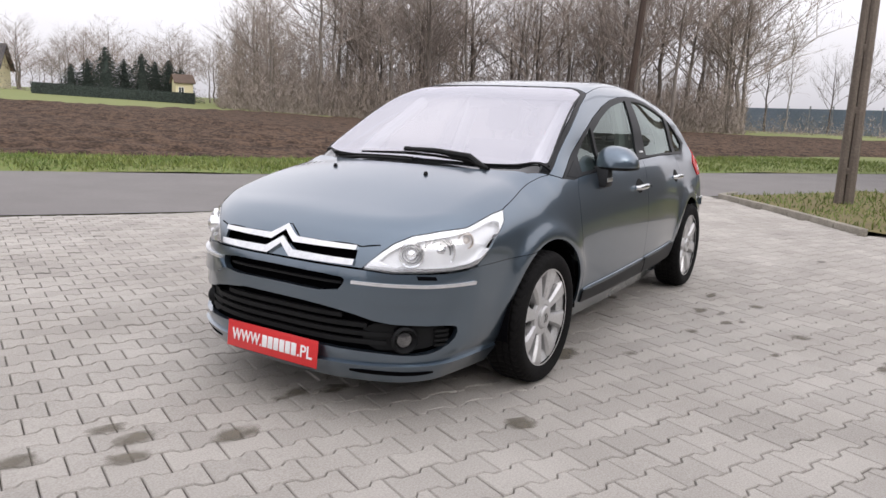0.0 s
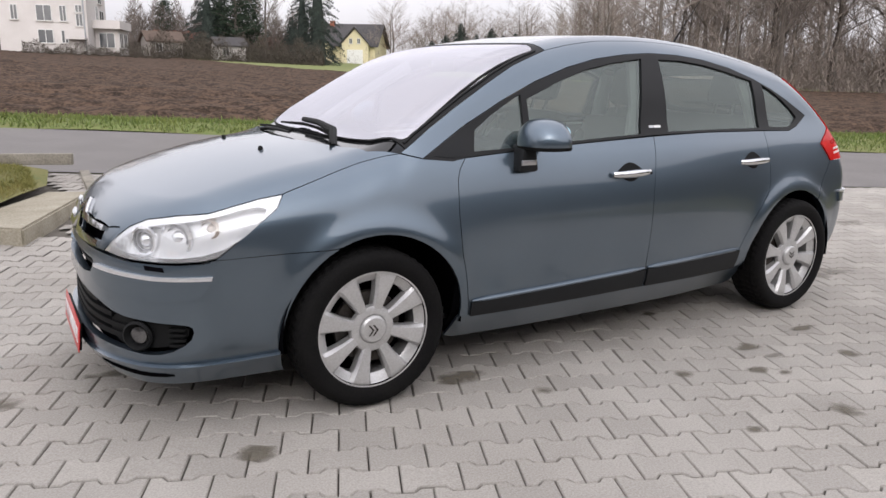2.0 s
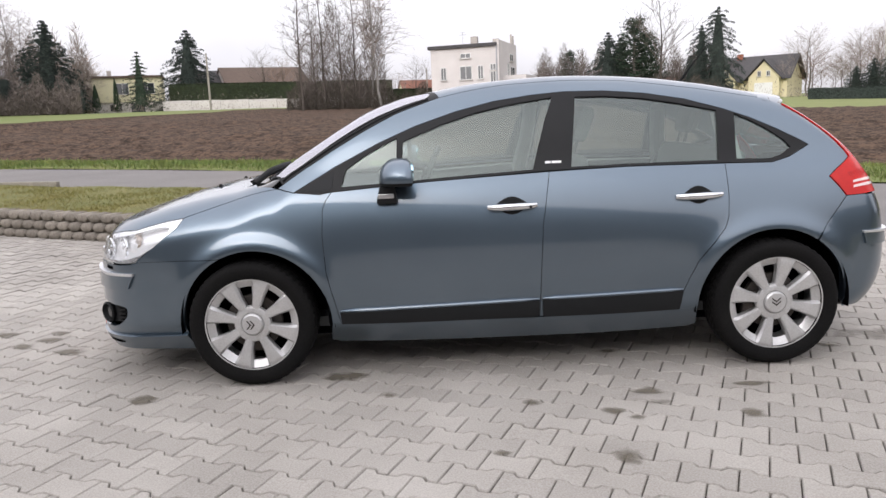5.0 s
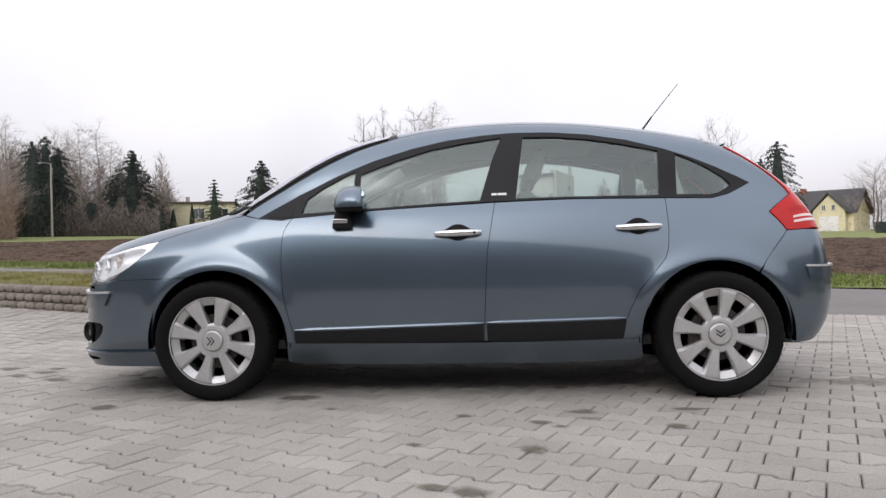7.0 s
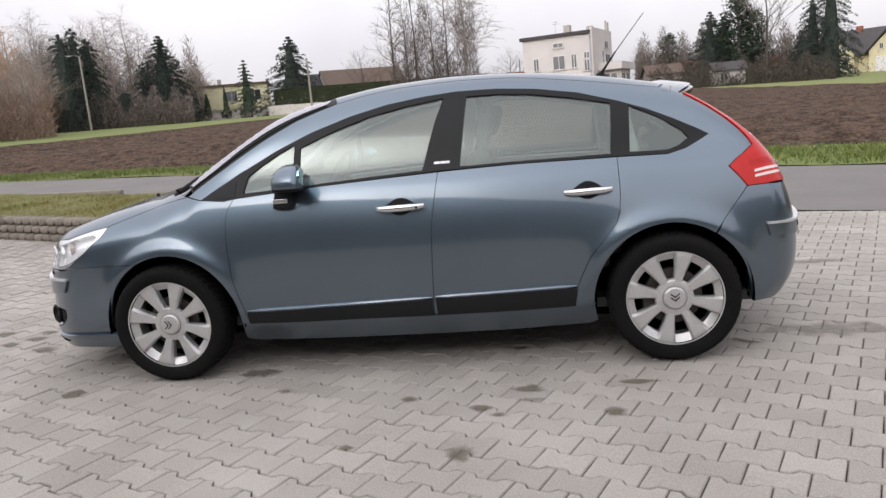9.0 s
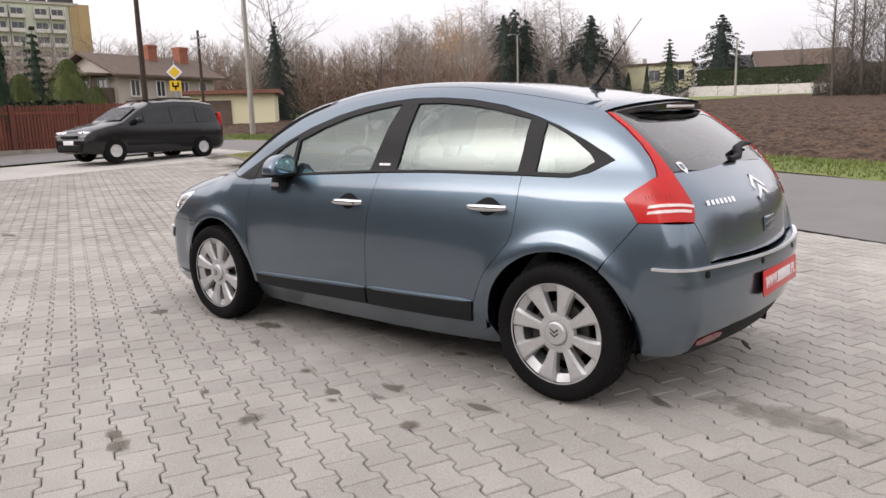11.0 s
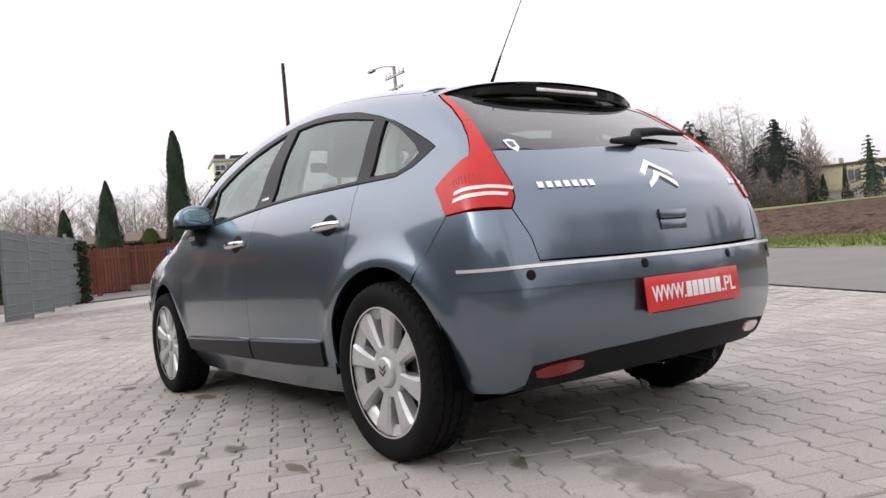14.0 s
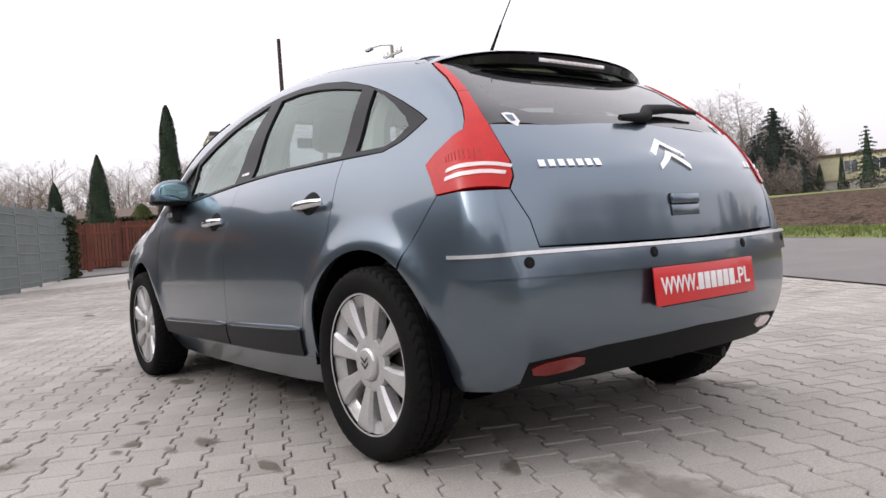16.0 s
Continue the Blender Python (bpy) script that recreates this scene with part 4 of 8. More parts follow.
# ---- wheels ----
def wheel(parent):
    """Eight-spoke alloy wheel with its tyre; the outer face looks along -y."""
    R = .316
    barrel = [(.205, .09), (.205, .02), (.19, -.05), (.205, -.062), (.222, -.068), (.231, -.074), (.235, -.081), (.233, -.086), (.226, -.085)]
    v, f = lathe(barrel, 64)
    hub = raw("wheel", v, f, ALLOY, parent, "silver eight-spoke alloy wheel", smooth=True)
    prof = [(.224, -.076), (.233, -.087), (.246, -.094), (.262, -.099), (.282, -.100), (.296, -.096), (.306, -.086), (.312, -.074), (R, -.060), (R, -.052), (R - .008, -.050), (R - .008, -.044), (R, -.042), (R, -.018), (R - .008, -.016), (R - .008, -.010), (R, -.008),
            (R, .020), (R - .008, .022), (R - .008, .028), (R, .030), (R, .060), (.306, .086), (.27, .100), (.214, .09)]
    steps, verts = 150, []
    for k in range(steps):
        w = 2 * math.pi * k / steps
        cut = .005 if k % 3 == 0 else 0
        for i, (r, h) in enumerate(prof):
            shift = w + (.06 * abs(h) / .06 if 7 <= i <= 21 else 0)
            rr = r - (cut if 6 <= i <= 22 else cut * .3 if 4 <= i <= 5 else 0)
            verts.append((rr * math.cos(shift), h, rr * math.sin(shift)))
    n = len(prof)
    faces = [(k * n + i, k * n + i + 1, (k + 1) % steps * n + i + 1, (k + 1) % steps * n + i) for k in range(steps) for i in range(n - 1)]
    raw("tyre", verts, faces, RUBBER, hub, "black road tyre", smooth=True)
    for k in range(8):
        a = radians(74.5 + 45 * k)
        rows = []
        for r, w, h, rim in ((.050, .020, -.064, .004), (.078, .0205, -.068, .007), (.10, .0225, -.072, .010), (.14, .0285, -.078, .013), (.18, .0375, -.082, .014), (.205, .0440, -.083, .012), (.216, .0475, -.0825, .008), (.229, .0500, -.078, .004)):
            rows.append([(r, -w, h + rim + .034), (r, -w, h + rim), (r, -w * .72, h), (r, 0, h - .0015), (r, w * .72, h), (r, w, h + rim), (r, w, h + rim + .034)])
        verts = [(r * math.cos(a) - t * math.sin(a), h, r * math.sin(a) + t * math.cos(a)) for row in rows for r, t, h in row]
        faces = [(i * 7 + j, i * 7 + j + 1, (i + 1) * 7 + j + 1, (i + 1) * 7 + j) for i in range(len(rows) - 1) for j in range(6)]
        raw("spoke", verts, faces, ALLOY, hub, smooth=True, angle=24)
    v, f = lathe([(.095, -.050), (.090, -.066), (.078, -.071), (.060, -.070), (.056, -.066), (.054, -.078), (.047, -.084), (.001, -.086)], 36)
    cap = raw("hub_cap", v, f, ALLOY, hub, smooth=True)
    bm = bmesh.new()
    for z0 in (-.012, .006):
        for s in (-1, 1):
            vs = [bm.verts.new(p) for p in ((0, -.0872, z0 + .010), (s * .022, -.0872, z0 - .008), (s * .022, -.0872, z0 - .016), (0, -.0872, z0 + .001))]
            bm.faces.new(vs if s < 0 else vs[::-1])
    part("cap_mark", bm, BRAKE, cap, smooth=False)
    v, f = lathe([(.05, -.02), (.138, -.02), (.140, -.015), (.140, .004), (.05, .004)], 40)
    raw("brake_disc", v, f, BRAKE, hub, smooth=True)
    part("brake_caliper", boxes((.07, .15, -.035, .03, -.06, .075), bevel=.012), BRAKE, hub)
    # black disc closing the wheel, so the gaps between spokes look shaded
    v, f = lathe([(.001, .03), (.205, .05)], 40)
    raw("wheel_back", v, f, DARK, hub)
    return hub


first = wheel(car)
first.matrix_basis = Matrix.Translation((-1.304, -.738, .316)) @ Matrix.Rotation(radians(90), 4, "Y")
for x, y, turn in ((1.304, -.738, 0), (-1.304, .738, 180), (1.304, .738, 180)):
    copy_thing(first, Matrix.Translation((x, y, .316)) @ Matrix.Rotation(radians(turn), 4, "Z") @ Matrix.Rotation(radians(177.5 if turn == 0 else 31), 4, "Y"))

# wheel housings and floor in flat black for their shade, and added blackout sheets
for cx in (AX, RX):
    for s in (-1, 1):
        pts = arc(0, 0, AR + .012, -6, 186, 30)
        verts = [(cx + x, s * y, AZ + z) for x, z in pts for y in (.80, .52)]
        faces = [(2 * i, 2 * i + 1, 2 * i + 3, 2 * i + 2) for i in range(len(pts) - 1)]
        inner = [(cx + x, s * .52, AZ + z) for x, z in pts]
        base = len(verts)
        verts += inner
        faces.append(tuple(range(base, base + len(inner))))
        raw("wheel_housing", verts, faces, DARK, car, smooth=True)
        lip = arc(0, 0, AR, -4, 184, 36)
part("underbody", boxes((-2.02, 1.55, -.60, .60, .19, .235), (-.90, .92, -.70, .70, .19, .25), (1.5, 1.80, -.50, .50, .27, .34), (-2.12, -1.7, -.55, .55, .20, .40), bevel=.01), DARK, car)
# added black sheets inside the panels keep gaps and hollows as dark as shade
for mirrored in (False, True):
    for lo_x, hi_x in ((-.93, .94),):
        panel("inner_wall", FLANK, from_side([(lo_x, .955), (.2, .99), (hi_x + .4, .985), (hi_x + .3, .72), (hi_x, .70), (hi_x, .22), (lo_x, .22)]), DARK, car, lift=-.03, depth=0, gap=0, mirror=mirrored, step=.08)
    panel("door_trim", FLANK, from_side([(-.85, .945), (.2, 1.0), (1.2, .995), (1.0, .82), (.82, .5), (-.80, .5)]), TRIMGREY, car, lift=-.07, depth=.02, gap=0, mirror=mirrored, step=.06)
# the same blackout sheets behind the tail and under the bonnet
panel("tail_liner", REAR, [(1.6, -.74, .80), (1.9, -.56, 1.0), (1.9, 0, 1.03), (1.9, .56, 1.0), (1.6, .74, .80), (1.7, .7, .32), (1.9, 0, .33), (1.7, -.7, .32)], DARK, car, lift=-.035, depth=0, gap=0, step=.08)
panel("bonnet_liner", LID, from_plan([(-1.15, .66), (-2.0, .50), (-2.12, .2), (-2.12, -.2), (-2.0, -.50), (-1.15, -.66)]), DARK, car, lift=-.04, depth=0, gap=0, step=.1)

# ---- cabin ----
part("cabin_floor", boxes((-1.05, 1.75, -.66, .66, .25, .30)), DASH, car)
part("parcel_shelf", boxes((1.22, 1.62, -.56, .56, .93, .95), bevel=.008), DASH, car)
part("headlining", boxes((-.15, .80, -.42, .42, 1.372, 1.386), bevel=.006), TRIMGREY, car)
bm = bmesh.new()
box(bm, -1.04, -.62, -.58, .58, .72, .945, bevel=.05)
box(bm, -.66, -.50, -.60, -.14, .80, .985, bevel=.04)
box(bm, -.75, -.35, -.09, .09, .45, .80, bevel=.04)
part("dashboard", bm, DASH, car, "dark dashboard with an instrument hood")


def seat(x, y, wide, parent, rests):
    bm = bmesh.new()
    box(bm, x - .50, x + .02, y - wide, y + wide, .42, .56, bevel=.05)
    cushion = part("seat", bm, SEATCLOTH, parent, "grey cloth seat with head restraint")
    bm = bmesh.new()
    box(bm, -.06, .07, y - wide, y + wide, 0, .60, bevel=.05)
    box(bm, -.085, .0, y - wide, y - wide + .07, .05, .50, bevel=.03)
    box(bm, -.085, .0, y + wide - .07, y + wide, .05, .50, bevel=.03)
    bm.transform(Matrix.Translation((x, 0, .50)) @ Matrix.Rotation(radians(17), 4, "Y"))
    part("backrest", bm, SEATCLOTH, cushion)
    for yy in rests:
        bm = bmesh.new()
        box(bm, -.045, .045, yy - .13, yy + .13, .66, .86, bevel=.045)
        box(bm, -.008, .008, yy - .07, yy - .055, .58, .70)
        box(bm, -.008, .008, yy + .055, yy + .07, .58, .70)
        bm.transform(Matrix.Translation((x, 0, .50)) @ Matrix.Rotation(radians(17), 4, "Y"))
        part("head_restraint", bm, SEATCLOTH, cushion)


seat(.20, -.36, .25, car, (-.36,))
seat(.20, .36, .25, car, (.36,))
seat(1.02, 0, .58, car, (-.34, .34))
ring = [(0, .18 * math.cos(a), .18 * math.sin(a)) for a in np.linspace(0, 2 * math.pi, 33)]
v, f = tube(ring, .015, 8, closed=False)
m = Matrix.Translation((-.42, -.36, .965)) @ Matrix.Rotation(radians(25), 4, "Y")
wheel_rim = raw("steering_wheel", [m @ Vector(p) for p in v], f, DASH, car, smooth=True)
bm = boxes((-.03, .02, -.07, .07, -.06, .06), (-.01, .01, -.17, .17, -.015, .02), (-.01, .01, -.02, .02, -.17, 0), bevel=.012)
bm.transform(m)
part("steering_boss", bm, DASH, wheel_rim)
bm = boxes((-.53, -.50, -.11, .11, 1.285, 1.345), bevel=.012)
part("interior_mirror", bm, PLASTIC, car)
for s in (-1, 1):
    v, f = tube([(.27, s * .52, 1.36), (.25, s * .585, 1.15), (.20, s * .625, .95), (.20, s * .62, .5)], (.045, .045, .05, .05), 8)
    raw("pillar_trim", v, f, TRIMGREY, car, smooth=True)
    v, f = tube([(-.98, s * .56, .98), (-.74, s * .53, 1.14), (-.45, s * .49, 1.31)], (.035, .035, .035), 8)
    raw("pillar_trim", v, f, TRIMGREY, car, smooth=True)
    v, f = tube([(1.10, s * .52, 1.30), (1.12, s * .60, 1.12), (1.15, s * .64, .95)], (.05, .05, .06), 8)
    raw("pillar_trim", v, f, TRIMGREY, car, smooth=True)

# ---- door mirrors, handles, badges ----
for s in (-1, 1):
    # shell: a rounded pod, painted, with a black lower half
    verts, faces = [], []
    for i in range(13):
        for k in range(24):
            a, b = math.pi * (i + .0001) / 12.0002, 2 * math.pi * k / 24
            px, py, pz = math.cos(a), math.sin(a) * math.cos(b), math.sin(a) * math.sin(b)
            sq = lambda c, e: math.copysign(abs(c) ** e, c)
            y = .845 + sq(py, .8) * .108
            x = -.520 - (sq(px, .75) * .112 if px > 0 else sq(px, .35) * .044) + .15 * (y - .845)
            z = 1.000 + (sq(pz, .85) * (.108 - .018 * py) if pz > 0 else sq(pz, .5) * .020)
            verts.append((x, s * y, z))
    for i in range(12):
        for k in range(24):
            q = (i * 24 + k, i * 24 + (k + 1) % 24, (i + 1) * 24 + (k + 1) % 24, (i + 1) * 24 + k)
            faces.append(q if s < 0 else q[::-1])
    pod = raw("door_mirror", verts, faces, PAINT, car, "body-coloured door mirror on a black foot", smooth=True, angle=60)
    low = [(x, y, min(z, 1.000) - .004) for x, y, z in verts]
    raw("mirror_lower_shell", [(x, s * (.845 + (abs(y) - .845) * 1.015), z) for x, y, z in low], faces, PLASTIC, pod, smooth=True, angle=60)
    bm = bmesh.new()
    loop = [(math.copysign(abs(math.cos(w)) ** .72, math.cos(w)), math.copysign(abs(math.sin(w)) ** .72, math.sin(w))) for w in [2 * math.pi * k / 40 for k in range(40)]]
    rings = [[bm.verts.new((x + .15 * s * a_ * hw, s * .845 + a_ * hw, 1.042 + b_ * hw * .56)) for a_, b_ in loop] for x, hw in ((-.484, .075), (-.4748, .075), (-.4738, .071))]
    for p_, q_ in zip(rings, rings[1:]):
        for k in range(40):
            bm.faces.new((p_[k], p_[(k + 1) % 40], q_[(k + 1) % 40], q_[k]))
    bm.faces.new(rings[2])
    bmesh.ops.recalc_face_normals(bm, faces=bm.faces[:])
    part("mirror_glass", bm, MIRRORGLASS, pod, "bluish mirror glass")
    bm = bmesh.new()
    y0, y1 = sorted((s * .74, s * .835))
    box(bm, -.655, -.545, y0, y1, .888, 1.0, bevel=.016)
    for v in bm.verts:
        v.co.x += .22 * (v.co.z - .888) * (-.60 - v.co.x) / .055 if v.co.x > -.60 else .25 * (v.co.z - .888)
    part("mirror_foot", bm, MOULDING, pod)
    part("foot_badge", boxes((-.642, -.566, *sorted((s * .832, s * .839)), .918, .940), bevel=.003), SATIN, pod, "small bright badge")
    for x0, x1, z in ((-.113, .118, .853), (.809, 1.030, .864)):
        p = from_side([((x0 + x1) / 2, z)])[0]
        yy = abs(p[1])
        outline = [(x0 + .04 + k * (x1 - x0 - .08) / 8, z + .012 + .034 * math.sin(math.pi * k / 8)) for k in range(9)] + [(x1 - .04 - k * (x1 - x0 - .08) / 8, z - .004 - .036 * math.sin(math.pi * k / 8)) for k in range(9)]
        # flat black patch on the door skin for the dark inside the cup
        recess = panel("handle_recess", FLANK, from_side(outline), PLASTIC, car, "dark cup behind the handle", lift=.0015, depth=.003, gap=0, mirror=s > 0, step=.02)
        path, n = [], 12
        for k in range(n + 1):
            t = k / n
            path.append((x0 + (x1 - x0) * t, s * (yy + .012 + .022 * math.sin(math.pi * min(1, max(0, t))) ** .4), z + .003 * (t - .5)))
        v, f = tube(path, [.010 + .004 * math.sin(math.pi * k / n) for k in range(n + 1)], 10)
        v = [Vector((a.x, a.y, z + (a.z - z) * 1.25)) for a in v]
        grip = raw("door_handle", v, f, CHROME, car, "bright chrome bar handle", smooth=True)
        if x0 < 0:
            lv, lf = lathe([(.001, -.0025), (.006, -.002), (.007, .0)], 14)
            raw("door_lock", [Vector(a) + Vector((x1 - .03, s * (yy + .034 + (.0115)), z)) if s > 0 else Vector(a) + Vector((x1 - .03, -(yy + .0465), z)) for a in lv], lf, PLASTIC, grip)
    p = from_side([(.215, 1.052)])[0]
    for x0, x1 in ((.178, .206), (.210, .256)):
        panel("pillar_badge", FLANK, from_side([(x0, 1.046), (x1, 1.046), (x1, 1.057), (x0, 1.057)]), SATIN if x1 < .21 else WHITEINK, car, lift=.004, depth=.002, gap=0, mirror=s > 0, step=.03)

# ---- wipers, aerial, tow parts ----
def along_screen(points, up):
    q = LID.place(np.array(points, float))
    return [Vector(a) + Vector(b) * up for a, b in zip(q, outward(q))]


for pts, rise, thick in (([(-1.318, -.475), (-1.255, -.34), (-1.226, -.12), (-1.216, .075)], (-.006, .030, .034, .030), (.016, .017, .014, .012)), ([(-1.318, .475), (-1.330, .30), (-1.340, .12), (-1.345, -.05)], (-.008, .004, .006, .006), (.010, .009, .008, .006))):
    v, f = tube([p.lerp(q, t) for p, q, t in zip(along_screen(pts, 0), along_screen(pts, 1), rise)], thick, 8)
    arm = raw("windscreen_wiper", v, f, PLASTIC, car, "black wiper at rest on the windscreen", smooth=True)
    low = [(x - .012, y) for x, y in pts] if rise[1] > .01 else [(x + .012, y) for x, y in pts]
    low = low + ([(-1.238, .35)] if rise[1] > .01 else [])
    v, f = tube(along_screen(low, .012), (.006, .008, .008, .008, .005)[:len(low)], 6)
    raw("wiper_blade", v, f, RUBBER, arm, smooth=True)
pts = from_rear([(.02, 1.052), (.08, 1.082), (.24, 1.098), (.42, 1.094)])
v, f = tube([Vector(p) + Vector(n) * .022 for p, n in zip(pts, outward(pts))], (.015, .019, .016, .008), 10)
arm = raw("rear_wiper", v, f, PLASTIC, tailgate, "black rear wiper", smooth=True)
pts = from_rear([(-.10, 1.046), (.02, 1.052), (.06, 1.066)])
v, f = tube([Vector(p) + Vector(n) * .018 for p, n in zip(pts, outward(pts))], (.010, .018, .022), 10)
raw("wiper_pivot", v, f, PLASTIC, arm, smooth=True)
base = from_plan([(1.07, 0)])[0]
v, f = lathe([(.001, .035), (.012, .03), (.020, .012), (.034, .002), (.036, -.01)], 20, "z")
aerial = raw("roof_aerial", [Vector((a[0] * 1.5, a[1], a[2])) + Vector(base) for a in v], f, PLASTIC, car, "thin whip aerial on a black foot", smooth=True)
v, f = tube([Vector(base) + Vector((0, 0, .02)), Vector(base) + Vector((.045, 0, .08)), Vector(base) + Vector((.09, 0, .14))], (.009, .006, .0045), 8)
raw("aerial_base", v, f, PLASTIC, aerial, smooth=True)
v, f = tube([Vector(base) + Vector((.09, 0, .14)), Vector(base) + Vector((.25, 0, .335))], (.0028, .002), 6)
raw("aerial_whip", v, f, PLASTIC, aerial)
v, f = tube([(1.93, -.21, .235), (1.95, -.222, .22), (1.965, -.21, .205), (1.95, -.198, .22), (1.93, -.21, .235)], .006, 8)
raw("tow_eye", v, f, BRAKE, car, smooth=True)
v, f = tube([(1.70, .22, .27), (1.84, .25, .25), (1.90, .26, .245)], (.018, .018, .020), 10)
raw("exhaust_pipe", v, f, PLASTIC, car, smooth=True)

# ---- ground ----
CONCRETE = material("concrete_paver", (0.450, 0.424, 0.388), 0.88, 0, (0.288, 0.268, 0.240), 1.1, 140, bump=0.35, bump_scale=220, spread=0.09, space="Position", spec=0.3, detail=9.0, mixrange=(0.36, 0.66))
JOINT = material("joint_sand", (0.17, 0.153, 0.13), 0.95, 0, (0.10, 0.09, 0.075), 8, 200, bump=0.4)
FARPAVE = material("far_pavers", (0.49, 0.465, 0.432), 0.88, 0, (0.36, 0.34, 0.31), 1.1, 60, bump=0.2, spec=0.3, detail=9.0)
ASPHALT = material("asphalt", (0.205, 0.193, 0.186), 0.88, 0, (0.165, 0.155, 0.149), 1.2, 260, bump=0.3, bump_scale=300, spec=0.3)
SOIL = material("ploughed_soil", (0.112, 0.074, 0.052), 0.95, 0, (0.026, 0.018, 0.013), 2.6, 11, bump=1.0, bump_scale=7, spec=0.1, mixrange=(0.40, 0.60))
TURF = material("turf", (0.105, 0.165, 0.028), 0.95, 0, (0.165, 0.160, 0.055), 0.5, 9, bump=0.5)
BLADES = material("grass_blades", (0.084, 0.140, 0.027), 0.7, 0, (0.165, 0.185, 0.045), 1.5, 20, spread=0.35)
WINTERCROP = material("winter_crop", (0.135, 0.170, 0.040), 0.95, 0, (0.19, 0.20, 0.07), 0.25, 6, bump=0.4)
KERB = material("old_concrete", (0.34, 0.31, 0.26), 0.9, 0, (0.17, 0.155, 0.125), 5, 70, bump=0.5, bump_scale=60)


def land(x, y):
    """The height of the ground: level round the car, rising gently to the north-west."""
    p = -.574 * x + .819 * y - 3.2
    p = np.minimum(p, 130)
    return .034 * (p + np.sqrt(p * p + 1)) / 2 - .0025


def road_near(x):
    return 5.3 - .46 * x - .008 * x * x


def road_far(x):
    return 10.1 - .42 * x - .009 * x * x


def field_edge(x):
    return 12.2 - .29 * x - .004 * x * x


def sheet(name, xs, ylo, yhi, rows, mat, lift=0.0, rough=None, kind="structure", label="", category=""):
    """A strip of ground between two edges, following the land."""
    verts = []
    for x in xs:
        a, b = ylo(x), yhi(x)
        for t in rows:
            y = a + (b - a) * t
            z = float(land(x, y)) + lift
            if rough:
                z += rough(x, y, t)
            verts.append((x, y, z))
    n = len(rows)
    faces = [(i * n + j, (i + 1) * n + j, (i + 1) * n + j + 1, i * n + j + 1) for i in range(len(xs) - 1) for j in range(n - 1)]
    ob = raw(name, verts, faces, mat, None, smooth=True, angle=80)
    return tagged(ob, label, category, "", kind)


far = [-900, -500, -300, -200, -140, -100, -75, -55, -40, -30, -22, -15, -10, -5, 0, 5, 10, 15, 22, 30, 40, 55, 75, 100, 140, 200, 300, 500, 900]
verts = [(x, y, float(land(x, y)) - .07) for x in far for y in far]
n = len(far)
tagged(raw("ground", verts, [(i * n + j, (i + 1) * n + j, (i + 1) * n + j + 1, i * n + j + 1) for i in range(n - 1) for j in range(n - 1)], TURF, None, smooth=True), "grassy ground that reaches the horizon", "ground", "", "structure")
sheet("road", np.arange(-60, 61, 1.5), road_near, road_far, np.linspace(0, 1, 6), ASPHALT, -.012, label="worn grey asphalt lane beside the yard", category="road")
sheet("verge", np.arange(-60, 61, 1.0), lambda x: road_far(x), lambda x: field_edge(x) + .5, np.linspace(0, 1, 7), TURF, 0.0, lambda x, y, t: .05 * noise.noise((x * .7, y * .7, 0)) + .05 * math.sin(math.pi * t), label="rough green grass verge along the lane", category="grass verge")
rows = np.r_[np.linspace(0, .10, 40)[:-1], np.linspace(.10, .30, 34)[:-1], np.linspace(.30, 1, 30)]


def clods(x, y, t):
    amp = .11 if t < .3 else .16
    furrow = .05 * math.sin((y + .42 * x) * 3.3 + 1.2 * noise.noise((x * .08, y * .08, 3)))
    return amp * noise.noise((x * 1.9, y * 1.9, 0)) + .06 * noise.noise((x * 4.3, y * 4.3, 5)) + furrow - .03 + .10 * min(1, t * 30)


def field_far(x):
    return float(np.interp(x, [-48, -38, -30, -24, -6, 12, 20, 24, 46, 72], [30, 36, 58, 104, 122, 118, 62, 50, 52, 36]))


sheet("ploughed_field", np.r_[np.arange(-46, -18, .8), np.arange(-18, 22, .30), np.arange(22, 72, .8)], field_edge, field_far, rows, SOIL, 0.0, clods, label="dark brown freshly ploughed field", category="field")
sheet("winter_crop", np.arange(12, 150, 4), lambda x: field_far(x) - 2 if x < 72 else field_edge(x), lambda x: 130 if x < 60 else 130 - (x - 60) * .8, np.linspace(0, 1, 14), WINTERCROP, 0.02, label="pale green strip of winter crop", category="field")
sheet("street", np.arange(-60, -18.5, 2.0), lambda x: -10 - .1 * x, lambda x: road_near(x) + .02, np.linspace(0, 1, 12), ASPHALT, -.016, label="grey side street by the fence", category="road")

# yard: interlocking concrete pavers in rows, 20 cm long and 14 cm apart
sheet("yard", np.r_[np.arange(-19, 12, .5)], lambda x: -14.0, lambda x: road_near(x) - .02, np.linspace(0, 1, 40), JOINT, -.022, label="sandy bed under the pavers", category="pavement")
ROWS, LONG, PITCH = Vector((-.915, .404)).normalized(), .200, .140
ACROSS = Vector((.404, .915)).normalized()
half, a = LONG / 2 - .0025, .0125
outline = [(-half, 1), (-.062, 1), (-.040, 0), (.040, 0), (.062, 1), (half, 1)]
top = [(u, (PITCH / 2 - .0025) + (a if k else -a)) for u, k in outline]
shape = top + [(-u, -v) for u, v in top]
cham = [(u * (1 - .004 / .1) if abs(u) > .09 else u, v - math.copysign(.004, v)) for u, v in shape]
K = len(shape)


